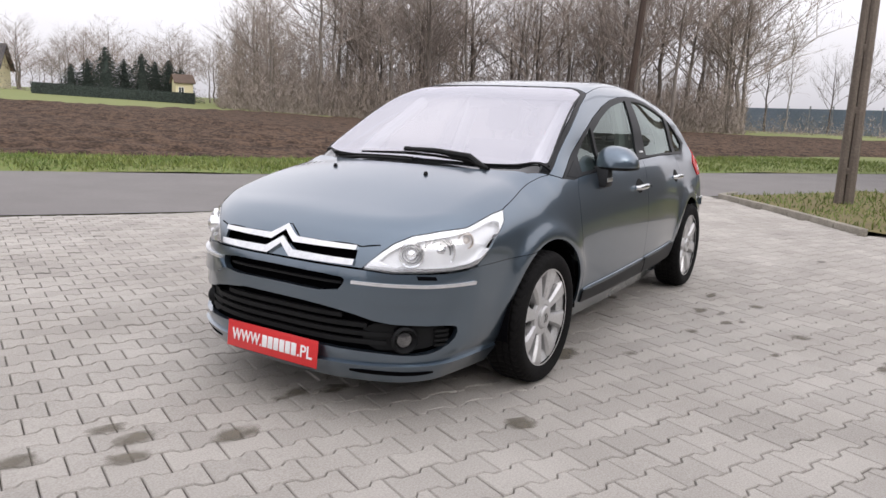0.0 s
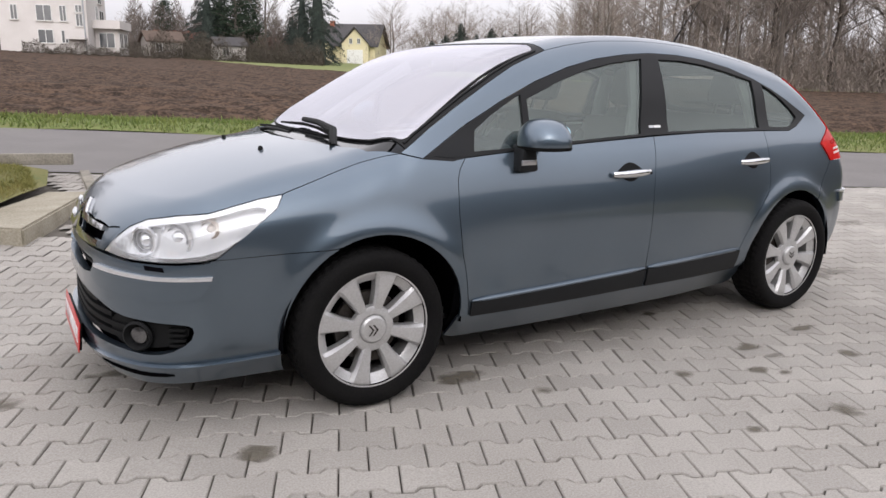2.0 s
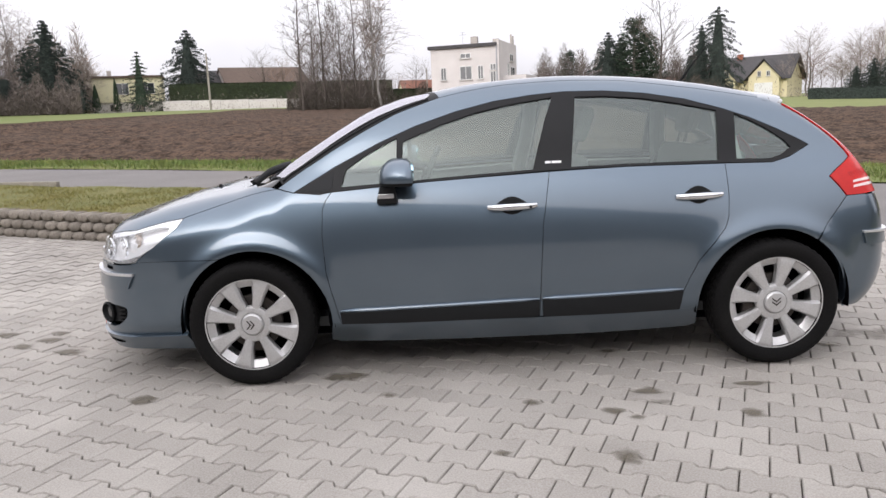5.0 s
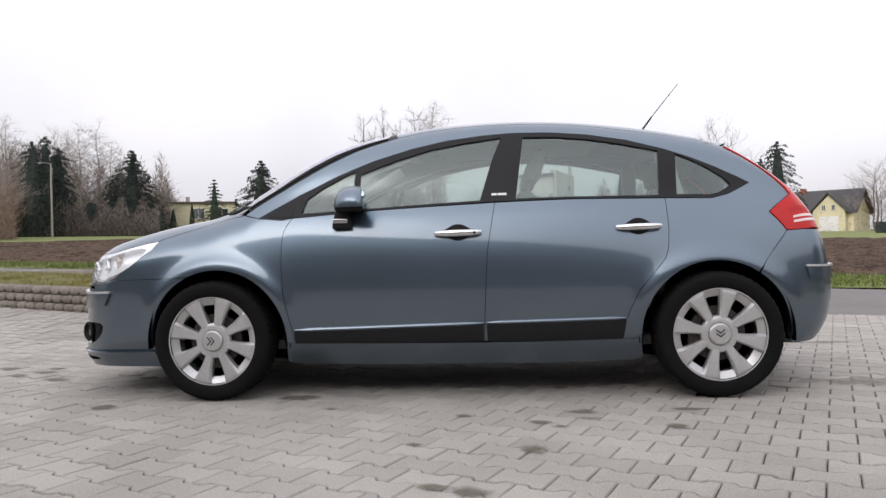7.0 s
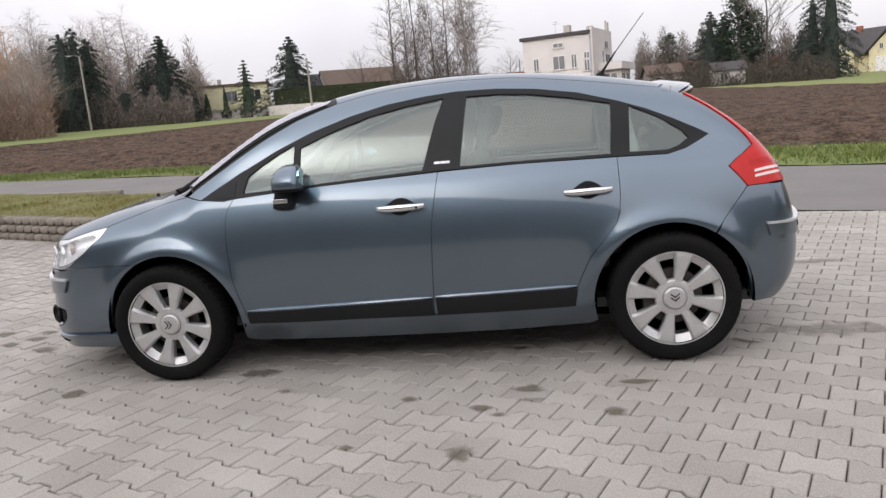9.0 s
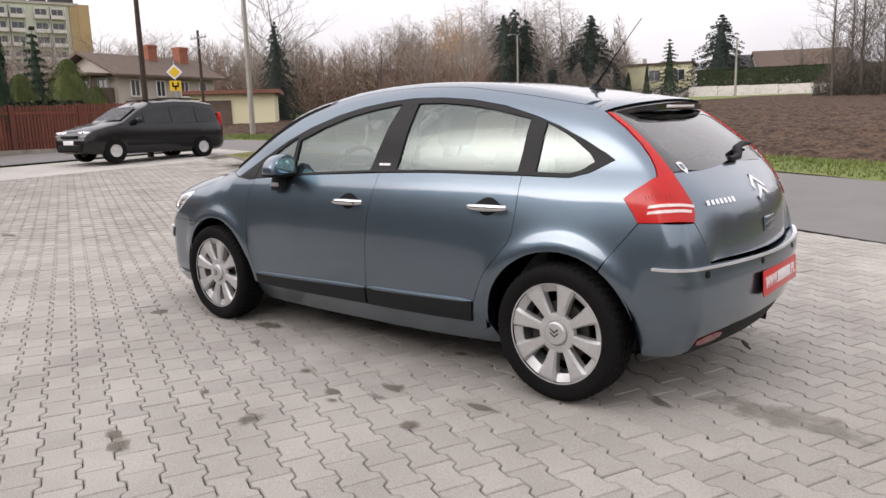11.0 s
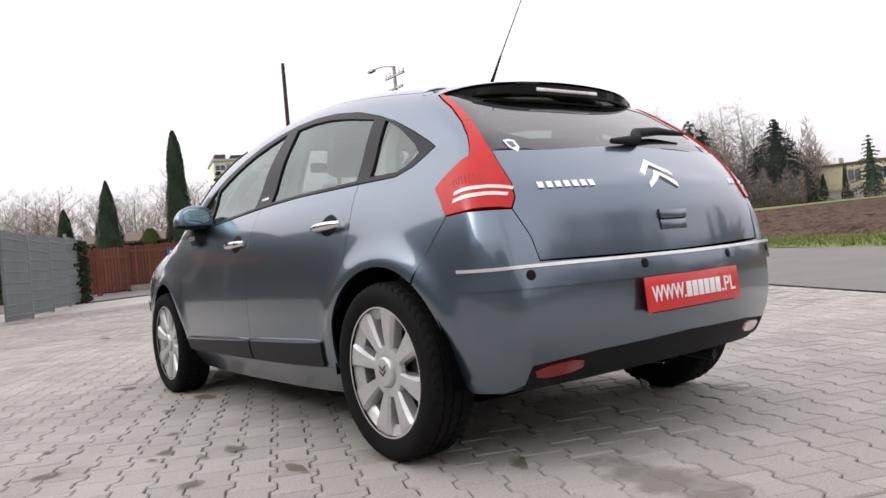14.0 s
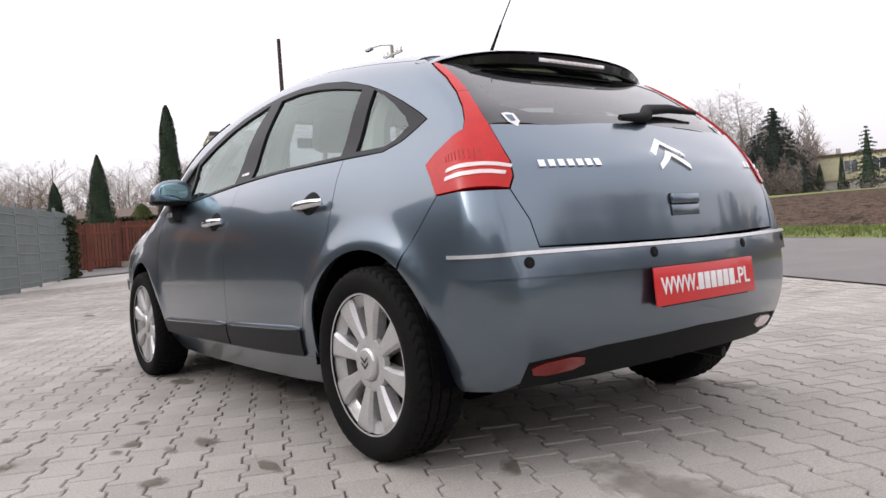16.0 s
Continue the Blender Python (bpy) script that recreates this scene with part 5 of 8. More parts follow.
def block_mesh():
    verts = [(u, v, 0) for u, v in cham] + [(u, v, -.005) for u, v in shape] + [(u, v, -.05) for u, v in shape]
    faces = [tuple(range(K))[::-1]]
    for r in (0, 1):
        faces += [(r * K + i, r * K + (i + 1) % K, (r + 1) * K + (i + 1) % K, (r + 1) * K + i) for i in range(K)]
    return verts, faces


def in_yard(x, y):
    if y > road_near(x) - .12 or x < -15.0 or x > 9.0 or y < -7.5:
        return False
    if x < -2.0 and y > 3.0 - (x + 2.4) * .32 and x > -16:       # the planted corner to the west
        return y < 3.0 - (x + 2.0) * .45 + (-.5 if x > -2.6 else 0)
    if x > 4.6 and (y - (-1.84)) < (x - 5.52) * .80 and y > -9 and x > 5.3 - (y + 1.84) * 2.2:  # the grass corner to the east
        return False
    return True


bv, bf = block_mesh()
bv_np = np.array(bv)
far_v, far_f = [], []
yaw = math.atan2(ROWS.y, ROWS.x)
rot = np.array([[math.cos(yaw), -math.sin(yaw)], [math.sin(yaw), math.cos(yaw)]])
rng = np.random.default_rng(4)
singles = []
for j in range(-90, 76):
    for i in range(-62, 92):
        c = np.array(ROWS) * (i * LONG + (LONG / 2 if j % 2 else 0)) + np.array(ACROSS) * (j * PITCH)
        x, y = float(c[0]), float(c[1])
        if not in_yard(x, y):
            continue
        singles.append((x, y))
singles = np.array(singles)
near = np.hypot((singles[:, 0] - .55) / 1.75, (singles[:, 1] + 1.75) / .95)
order = np.argsort(near)
yard_ob = bpy.data.objects["yard"]
me = bpy.data.meshes.new("paver")
me.from_pydata(bv, [], bf)
me.update()
me.materials.append(CONCRETE)
for k, idx in enumerate(order):
    x, y = singles[idx]
    z, tx, ty, tw = float(land(x, y)), *(rng.normal(0, .006, 2)), rng.normal(0, .008)
    z += rng.normal(0, .0012)
    if k < 300:
        ob = new("paver", me)
        ob.parent = yard_ob
        ob.matrix_basis = Matrix.Translation((x, y, z)) @ Matrix.Rotation(yaw + tw, 4, "Z") @ Matrix.Rotation(tx, 4, "X") @ Matrix.Rotation(ty, 4, "Y")
    else:
        p = bv_np.copy()
        p[:, 2] += p[:, 0] * ty + p[:, 1] * tx + z
        p[:, :2] = p[:, :2] @ rot.T + (x, y)
        base = len(far_v) * 1
        if near[idx] > 4.2:
            far_f += [tuple(base + i for i in f) for f in bf[:K + 1]]
            far_v += p[:2 * K].tolist()
        else:
            far_f += [tuple(base + i for i in f) for f in bf]
            far_v += p.tolist()
rest = raw("paver_field", far_v, far_f, CONCRETE, yard_ob)
tagged(rest, "grey interlocking concrete pavers", "", "", "stuff")
sheet("yard_west", np.arange(-19, -14.5, .5), lambda x: -14.0, lambda x: road_near(x) - .05 if x < -16 else 3.0 - (x + 2.0) * .40, np.linspace(0, 1, 30), FARPAVE, -.003, label="far part of the paved yard", category="pavement")
sheet("yard_south", np.arange(-15.0, 12, .5), lambda x: -14.0, lambda x: -7.4, np.linspace(0, 1, 8), FARPAVE, -.004, label="paved yard behind", category="pavement")


def stain(x, y, w, d, turn, seed, block=False):
    """A damp patch: a thin irregular sheet on the pavers."""
    r = random.Random(seed)
    pts = []
    for k in range(22):
        ang = 2 * math.pi * k / 22
        c, s = math.cos(ang), math.sin(ang)
        e = 5.0 if block else 2.2
        rad = (abs(c) ** e + abs(s) ** e) ** (-1 / e) * (1 + r.uniform(-.13, .13))
        pts.append((c * rad * w / 2, s * rad * d / 2))
    m = Matrix.Rotation(yaw + turn, 2)
    verts = []
    for u, v in [(0, 0)] + pts:
        q = m @ Vector((u, v))
        verts.append((x + q.x, y + q.y, float(land(x + q.x, y + q.y)) + .0042))
    faces = [(0, 1 + k, 1 + (k + 1) % 22) for k in range(22)]
    return verts, faces


def stain_material(name, color, second, strength, inner=.18):
    """A damp mark with ragged edges that lets the pavers show through."""
    m = material(name, color, 0.75, 0, second, 14, 120)
    n, l = m.node_tree.nodes, m.node_tree.links
    tex, part_, nz = n.new("ShaderNodeTexCoord"), n.new("ShaderNodeSeparateXYZ"), n.new("ShaderNodeTexNoise")
    nz.inputs["Scale"].default_value, nz.inputs["Detail"].default_value = 9.0, 6.0
    l.new(tex.outputs["Object"], nz.inputs["Vector"])
    l.new(tex.outputs["Generated"], part_.inputs[0])
    dx, dy, far_, ease, plus = (n.new("ShaderNodeMath") for _ in range(5))
    dx.operation = dy.operation = "SUBTRACT"
    dx.inputs[1].default_value = dy.inputs[1].default_value = 0.5
    l.new(part_.outputs["X"], dx.inputs[0])
    l.new(part_.outputs["Y"], dy.inputs[0])
    vec, length = n.new("ShaderNodeCombineXYZ"), n.new("ShaderNodeVectorMath")
    length.operation = "LENGTH"
    l.new(dx.outputs[0], vec.inputs[0])
    l.new(dy.outputs[0], vec.inputs[1])
    l.new(vec.outputs[0], length.inputs[0])
    far_.operation, far_.inputs[1].default_value = "MULTIPLY", -1.0
    l.new(length.outputs["Value"], far_.inputs[0])
    plus.operation = "ADD"
    l.new(far_.outputs[0], plus.inputs[0])
    l.new(nz.outputs["Fac"], plus.inputs[1])
    rng_ = n.new("ShaderNodeMapRange")
    rng_.inputs["From Min"].default_value, rng_.inputs["From Max"].default_value = .12, .36
    rng_.inputs["To Max"].default_value = strength
    l.new(plus.outputs[0], rng_.inputs["Value"])
    clear, mix = n.new("ShaderNodeBsdfTransparent"), n.new("ShaderNodeMixShader")
    out = n["Material Output"]
    l.new(rng_.outputs[0], mix.inputs[0])
    l.new(clear.outputs[0], mix.inputs[1])
    l.new(n["Principled BSDF"].outputs[0], mix.inputs[2])
    l.new(mix.outputs[0], out.inputs[0])
    n.remove(ease)
    return m


DAMP = stain_material("damp_stain", (0.175, 0.152, 0.112), (0.120, 0.105, 0.078), .66)
STAINS = [(.335, -1.755, .13, .15, 1), (.37, -1.33, .13, .07, 0), (.46, -1.405, .14, .07, 0), (.575, -1.115, .18, .09, 0), (.04, -1.205, .13, .07, 0), (-.86, -.755, .30, .12, 0),
          (-.635, -1.04, .14, .09, 0), (.955, -1.42, .11, .09, 0), (-1.815, -.97, .16, .10, 1), (-2.86, .30, .16, .07, 1), (-2.84, .14, .20, .10, 1), (-2.94, .03, .18, .10, 1)]
STAINS += [(-2.60, -.11, .22, .10, 1), (-3.19, .30, .18, .10, 1), (-2.0, -.12, .20, .10, 0), (-2.15, .0, .22, .09, 0), (-.15, -1.70, .12, .05, 0), (-.02, -2.22, .17, .06, 1), (.11, -2.26, .18, .08, 1), (.53, -.52, .14, .08, 0),
           (1.08, -1.08, .30, .05, 0), (1.69, -.57, .20, .05, 0), (-7.0, -.03, .5, .12, 0)]
parts_ = [stain(x, y, w * 1.2, d * 1.15, random.Random(i).uniform(-.25, .25), i, bool(b)) for i, (x, y, w, d, b) in enumerate(STAINS)]
for (v, f), row in zip(parts_, STAINS):
    tagged(raw("damp_stain", v, f, DAMP, None), "dark damp patch on the concrete pavers", "stain", "damp stains on the yard")
WETLIGHT = stain_material("faint_oil_stain", (0.20, 0.18, 0.15), (0.27, 0.25, 0.215), .5)
for i, (x, y, w, d) in enumerate(((2.15, -.42, .9, .28), (1.65, .77, .4, .16), (2.63, 1.2, .9, .16), (.59, -1.25, .16, .06), (-4.6, 1.1, .5, .14), (-6.2, 2.0, .7, .14), (-.4, 2.6, .5, .15), (4.2, .5, .7, .2), (3.2, -1.6, .3, .10))):
    v, f = stain(x, y, w, d, .2, 50 + i)
    tagged(raw("oil_stain", v, f, WETLIGHT, None), "faint brownish stain on the pavers", "stain", "faint stains on the yard")

# grass blades on the verge
rng = np.random.default_rng(7)
bx = rng.uniform(-26, 26, 60000)
t = rng.uniform(0, 1, 60000) ** .8
by = road_far(bx) + .05 + (field_edge(bx) + .25 - road_far(bx)) * t
bz = land(bx, by) + .05 * np.sin(np.pi * t)
h = rng.uniform(.03, .10, 60000) * (1 + .6 * (rng.random(60000) < .08))
ang = rng.uniform(0, 6.28, 60000)
wd = rng.uniform(.008, .022, 60000)
lean = rng.normal(0, .05, (60000, 2))
P = np.stack([np.stack([bx - np.cos(ang) * wd, by - np.sin(ang) * wd, bz - .02], -1), np.stack([bx + np.cos(ang) * wd, by + np.sin(ang) * wd, bz - .02], -1), np.stack([bx + lean[:, 0], by + lean[:, 1], bz + h], -1)], 1).reshape(-1, 3)
tagged(raw("verge_grass", P, np.arange(len(P)).reshape(-1, 3), BLADES, None), "tufts of long green grass on the verge", "grass", "", "stuff")

# planted corner to the east: a low kerb round rough grass, with a concrete pole
kerb_line = [(5.52, -1.84), (6.91, -.86), (8.46, .42), (9.1, .30)]
for (x0, y0), (x1, y1) in zip(kerb_line, kerb_line[1:]):
    d = Vector((x1 - x0, y1 - y0))
    count = max(1, round(d.length / .62))
    for k in range(count):
        c = Vector((x0, y0)) + d * ((k + .5) / count)
        bm = boxes((-d.length / count / 2 + .004, d.length / count / 2 - .004, -.05, .05, -.10, .075), bevel=.012)
        bm.transform(Matrix.Translation((c.x, c.y, 0)) @ Matrix.Rotation(math.atan2(d.y, d.x) + random.Random(k + x0).uniform(-.015, .015), 4, "Z"))
        tagged(part("kerb_stone", bm, KERB), "weathered concrete kerb stone at the grass corner", "kerb stone", "kerb stones")
corner = [(5.55, -1.9), (6.93, -.92), (8.48, .36), (12, -1.5), (12, -9), (3.2, -9)]
bm = bmesh.new()
bm.faces.new([bm.verts.new((x, y, .035)) for x, y in corner][::-1])
bmesh.ops.triangulate(bm, faces=bm.faces[:])
bmesh.ops.subdivide_edges(bm, edges=bm.edges[:], cuts=7, use_grid_fill=True)
bmesh.ops.recalc_face_normals(bm, faces=bm.faces[:])
for v in bm.verts:
    v.co.z += .03 * noise.noise(v.co * 1.3)
DRYTURF = material("dry_turf", (0.16, 0.14, 0.045), 0.95, 0, (0.11, 0.085, 0.04), 1.5, 22, bump=0.7)
tagged(part("lawn_corner", bm, DRYTURF), "patchy brownish grass behind the kerb", "grass", "", "structure")
rng = np.random.default_rng(11)
n = 5000
bx, by = rng.uniform(5.6, 12, n), rng.uniform(-6, .4, n)
keep = (by + 1.9 < (bx - 5.55) * .76) & (by < .36 - (bx - 8.48) * .55)
bx, by = bx[keep], by[keep]
n = len(bx)
ang, h = rng.uniform(0, 6.28, n), rng.uniform(.03, .09, n)
P = np.stack([np.stack([bx - np.cos(ang) * .012, by - np.sin(ang) * .012, 0 * bx + .03], -1), np.stack([bx + np.cos(ang) * .012, by + np.sin(ang) * .012, 0 * bx + .03], -1), np.stack([bx + rng.normal(0, .03, n), by + rng.normal(0, .03, n), .04 + h], -1)], 1).reshape(-1, 3)
tagged(raw("corner_grass", P, np.arange(len(P)).reshape(-1, 3), BLADES, None), "short tufts of grass behind the kerb", "grass", "", "stuff")

# planted corner to the west: a bank with hollow concrete lattice blocks and a kerb
BANK = [(-2.02, 5.2), (-2.10, 4.28), (-2.78, 3.06), (-3.36, 3.66), (-5.0, 4.26), (-6.8, 4.94), (-9.5, 5.96), (-13, 7.2), (-13, 9.4), (-9.3, 8.2), (-6.2, 7.0), (-4.0, 6.5), (-2.3, 5.75)]


def bank_top(x, y):
    """The turf's height: level with the slab at its corner, then with the top of the lattice wall."""
    return land(x, y) + .145 + .125 * np.clip((-2.7 - x) / .7, 0, 1)


bm = bmesh.new()
bm.faces.new([bm.verts.new((x, y, 0)) for x, y in BANK][::-1])
bmesh.ops.triangulate(bm, faces=bm.faces[:])
bmesh.ops.subdivide_edges(bm, edges=bm.edges[:], cuts=9, use_grid_fill=True)
bmesh.ops.recalc_face_normals(bm, faces=bm.faces[:])
for v in bm.verts:
    v.co.z = float(bank_top(v.co.x, v.co.y)) + .025 * noise.noise(v.co * 1.7)
OLIVETURF = material("olive_turf", (0.175, 0.150, 0.050), 0.95, 0, (0.095, 0.115, 0.030), 1.8, 26, bump=0.8)
tagged(part("planted_bank", bm, OLIVETURF), "brownish grass bank beside the yard", "bank", "", "structure")

DRYBLADES = material("dry_grass", (0.26, 0.215, 0.085), 0.9, 0, (0.14, 0.155, 0.045), 1.2, 25, spread=0.3, spec=0.1)
rng = np.random.default_rng(17)
n = 42000
bx = -2.2 - 10.3 * rng.uniform(0, 1, n) ** 1.4
front_y = np.interp(bx, [-13, -9.5, -6.8, -5.0, -3.36, -2.78, -2.10], [7.25, 6.0, 4.98, 4.30, 3.70, 3.15, 4.30])
rear_y = np.interp(bx, [-13, -9.3, -6.2, -4.0, -2.3, -2.1], [9.35, 8.15, 6.95, 6.45, 5.7, 5.2])
by = front_y + (rear_y - front_y) * rng.uniform(.01, .99, n)
ang, h = rng.uniform(0, 6.28, n), rng.uniform(.012, .05, n)
bz = bank_top(bx, by) - .01
P = np.stack([np.stack([bx - np.cos(ang) * .004, by - np.sin(ang) * .004, bz], -1), np.stack([bx + np.cos(ang) * .004, by + np.sin(ang) * .004, bz], -1), np.stack([bx + rng.normal(0, .03, n), by + rng.normal(0, .03, n), bz + h], -1)], 1).reshape(-1, 3)
tagged(raw("bank_grass", P, np.arange(len(P)).reshape(-1, 3), DRYBLADES, None), "dry yellowish grass on the bank", "grass", "", "stuff")

LATTICE = material("weathered_lattice", (0.30, 0.272, 0.235), 0.95, 0, (0.17, 0.15, 0.125), 7, 80, bump=0.5, bump_scale=60, spec=0.1, spread=0.15)
bm = bmesh.new()
outline8 = [(-.086, .012), (-.050, .050), (.050, .050), (.086, .012), (.086, -.012), (.050, -.050), (-.050, -.050), (-.086, -.012)]
loops = [[bm.verts.new((u * k, y, w * k)) for u, w in outline8] for k, y in ((1, .16), (1, -.02), (.88, -.05), (.55, -.066))]
for a_, b_ in zip(loops, loops[1:]):
    for k in range(8):
        bm.faces.new((a_[k], a_[(k + 1) % 8], b_[(k + 1) % 8], b_[k]))
bm.faces.new(loops[3])
bmesh.ops.recalc_face_normals(bm, faces=bm.faces[:])
wall = thing("lattice_wall", "low retaining wall of lumpy concrete lattice blocks with dark hollows", "retaining wall")
block = part("lattice_block", bm, LATTICE, wall)
edge = [(-2.74, 3.13), (-3.36, 3.56), (-5.0, 4.15), (-6.8, 4.83), (-9.5, 5.85)]
for (x0, y0), (x1, y1) in zip(edge, edge[1:]):
    d = Vector((x1 - x0, y1 - y0))
    count = int(d.length / .172)
    out_ = Vector((d.y, -d.x)).normalized()
    if out_.y > 0:
        out_ = -out_
    face = math.atan2(out_.y, out_.x) + math.pi / 2
    for k in range(count):
        for row in (0, 1, 2):
            c = Vector((x0, y0)) + d * ((k + .5 + (row % 2) * .5) / count) - out_ * .045 * row
            z0 = float(land(c.x, c.y)) + .035 + .100 * row
            m = Matrix.Translation((c.x, c.y, z0)) @ Matrix.Rotation(face, 4, "Z")
            ob = new("lattice_block", block.data)
            ob.parent, ob.matrix_basis = wall, m
    back = Vector((x0, y0)) - out_ * .10 + d / 2
    one = boxes((-d.length / 2, d.length / 2, -.03, .03, -.05, .25))
    one.transform(Matrix.Translation((back.x, back.y, float(land(back.x, back.y)))) @ Matrix.Rotation(math.atan2(d.y, d.x), 4, "Z"))
    part("earth_fill", one, JOINT, wall, "dark earth behind the blocks", smooth=False)
bpy.data.objects.remove(block)
# concrete slab at the corner of the bank
SLABTOP = [(-2.36, 2.63), (-1.76, 4.16), (-2.10, 4.30), (-2.83, 2.96)]
bm = bmesh.new()
lo_, hi_ = [[bm.verts.new((x, y, z)) for x, y in SLABTOP] for z in (-.06, .148)]
bm.faces.new(lo_[::-1])
bm.faces.new(hi_)
for k in range(4):
    bm.faces.new((lo_[k], lo_[(k + 1) % 4], hi_[(k + 1) % 4], hi_[k]))
bmesh.ops.recalc_face_normals(bm, faces=bm.faces[:])
bmesh.ops.bevel(bm, geom=bm.edges[:], offset=.016, segments=2, affect="EDGES")
SLABMAT = material("mossy_slab", (0.42, 0.385, 0.315), 0.95, 0, (0.27, 0.245, 0.185), 4, 60, bump=0.6, bump_scale=45, spec=0.15)
tagged(part("concrete_slab", bm, SLABMAT), "thick weathered concrete slab at the corner of the bank", "slab")
for (x0, y0, x1, y1, lo_z, hi_z, wd) in ((-1.70, 4.35, -1.62, 5.95, -.1, .05, .05), (-1.75, 5.62, -6.2, 7.05, .08, .20, .04), (-6.2, 7.05, -12, 9.0, .14, .26, .04)):
    d = Vector((x1 - x0, y1 - y0))
    one = boxes((-d.length / 2, d.length / 2, -wd, wd, lo_z, hi_z), bevel=.01)
    one.transform(Matrix.Translation(((x0 + x1) / 2, (y0 + y1) / 2, float(land((x0 + x1) / 2, (y0 + y1) / 2)))) @ Matrix.Rotation(math.atan2(d.y, d.x), 4, "Z"))
    tagged(part("kerb_rail", one, KERB), "thin dark edging along the bank", "kerb", "edging of the bank")

# ---- trees ----
BARK = material("grey_bark", (0.115, 0.100, 0.088), 0.95, 0, (0.18, 0.16, 0.145), 3, 30, bump=0.4, spec=0.1)
TWIG = material("bare_twigs", (0.225, 0.190, 0.166), 0.95, 0, (0.31, 0.268, 0.24), 0.6, 8, spread=0.3, spec=0.1)
UNDERTWIG = material("undergrowth_twigs", (0.190, 0.158, 0.136), 0.95, 0, (0.28, 0.24, 0.21), 0.3, 6, spread=0.3, spec=0.1)
REDTWIG = material("reddish_twigs", (0.175, 0.120, 0.092), 0.95, 0, (0.24, 0.175, 0.140), 0.6, 8, spread=0.3, spec=0.1)
ORANGETWIG = material("orange_leaves", (0.36, 0.22, 0.12), 0.9, 0, (0.42, 0.27, 0.16), 0.6, 8, spread=0.2, spec=0.1)
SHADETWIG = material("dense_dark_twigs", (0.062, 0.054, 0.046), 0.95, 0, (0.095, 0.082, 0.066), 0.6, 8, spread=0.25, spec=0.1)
DARKBARK = material("dark_bark", (0.065, 0.055, 0.048), 0.95, 0, (0.10, 0.085, 0.075), 3, 30, bump=0.4, spec=0.1)
DARKTWIG = material("dark_twigs", (0.120, 0.100, 0.088), 0.95, 0, (0.17, 0.145, 0.128), 0.6, 8, spread=0.2, spec=0.1)
BIRCHBARK = material("birch_bark", (0.27, 0.255, 0.24), 0.9, 0, (0.12, 0.11, 0.10), 3, 14)
NEEDLES = material("dark_needles", (0.042, 0.055, 0.049), 0.9, 0, (0.066, 0.080, 0.070), 2, 20, spread=0.35, spec=0.1)
PINE = material("pine_needles", (0.038, 0.056, 0.040), 0.9, 0, (0.056, 0.078, 0.052), 2, 20, spread=0.35, spec=0.1)
THUJA = material("thuja_green", (0.022, 0.042, 0.022), 0.9, 0, (0.040, 0.065, 0.030), 2, 20, spread=0.3)
HEDGE = material("hedge_green", (0.022, 0.034, 0.016), 0.9, 0, (0.042, 0.056, 0.022), 1.5, 15, spread=0.3)


def spot(az, d, ref=(0.3, -4.2)):
    a_ = radians(az)
    x, y = ref[0] + d * math.sin(a_), ref[1] + d * math.cos(a_)
    return x, y, float(land(x, y)) - .05


def stick(verts, faces, a_, b_, ra, rb, sides=3):
    d = (b_ - a_).normalized()
    u = d.orthogonal().normalized()
    w = d.cross(u)
    base = len(verts)
    for p, r in ((a_, ra), (b_, rb)):
        for k in range(sides):
            t = 2 * math.pi * k / sides
            verts.append(p + (u * math.cos(t) + w * math.sin(t)) * r)
    for k in range(sides):
        faces.append((base + k, base + (k + 1) % sides, base + sides + (k + 1) % sides, base + sides + k))


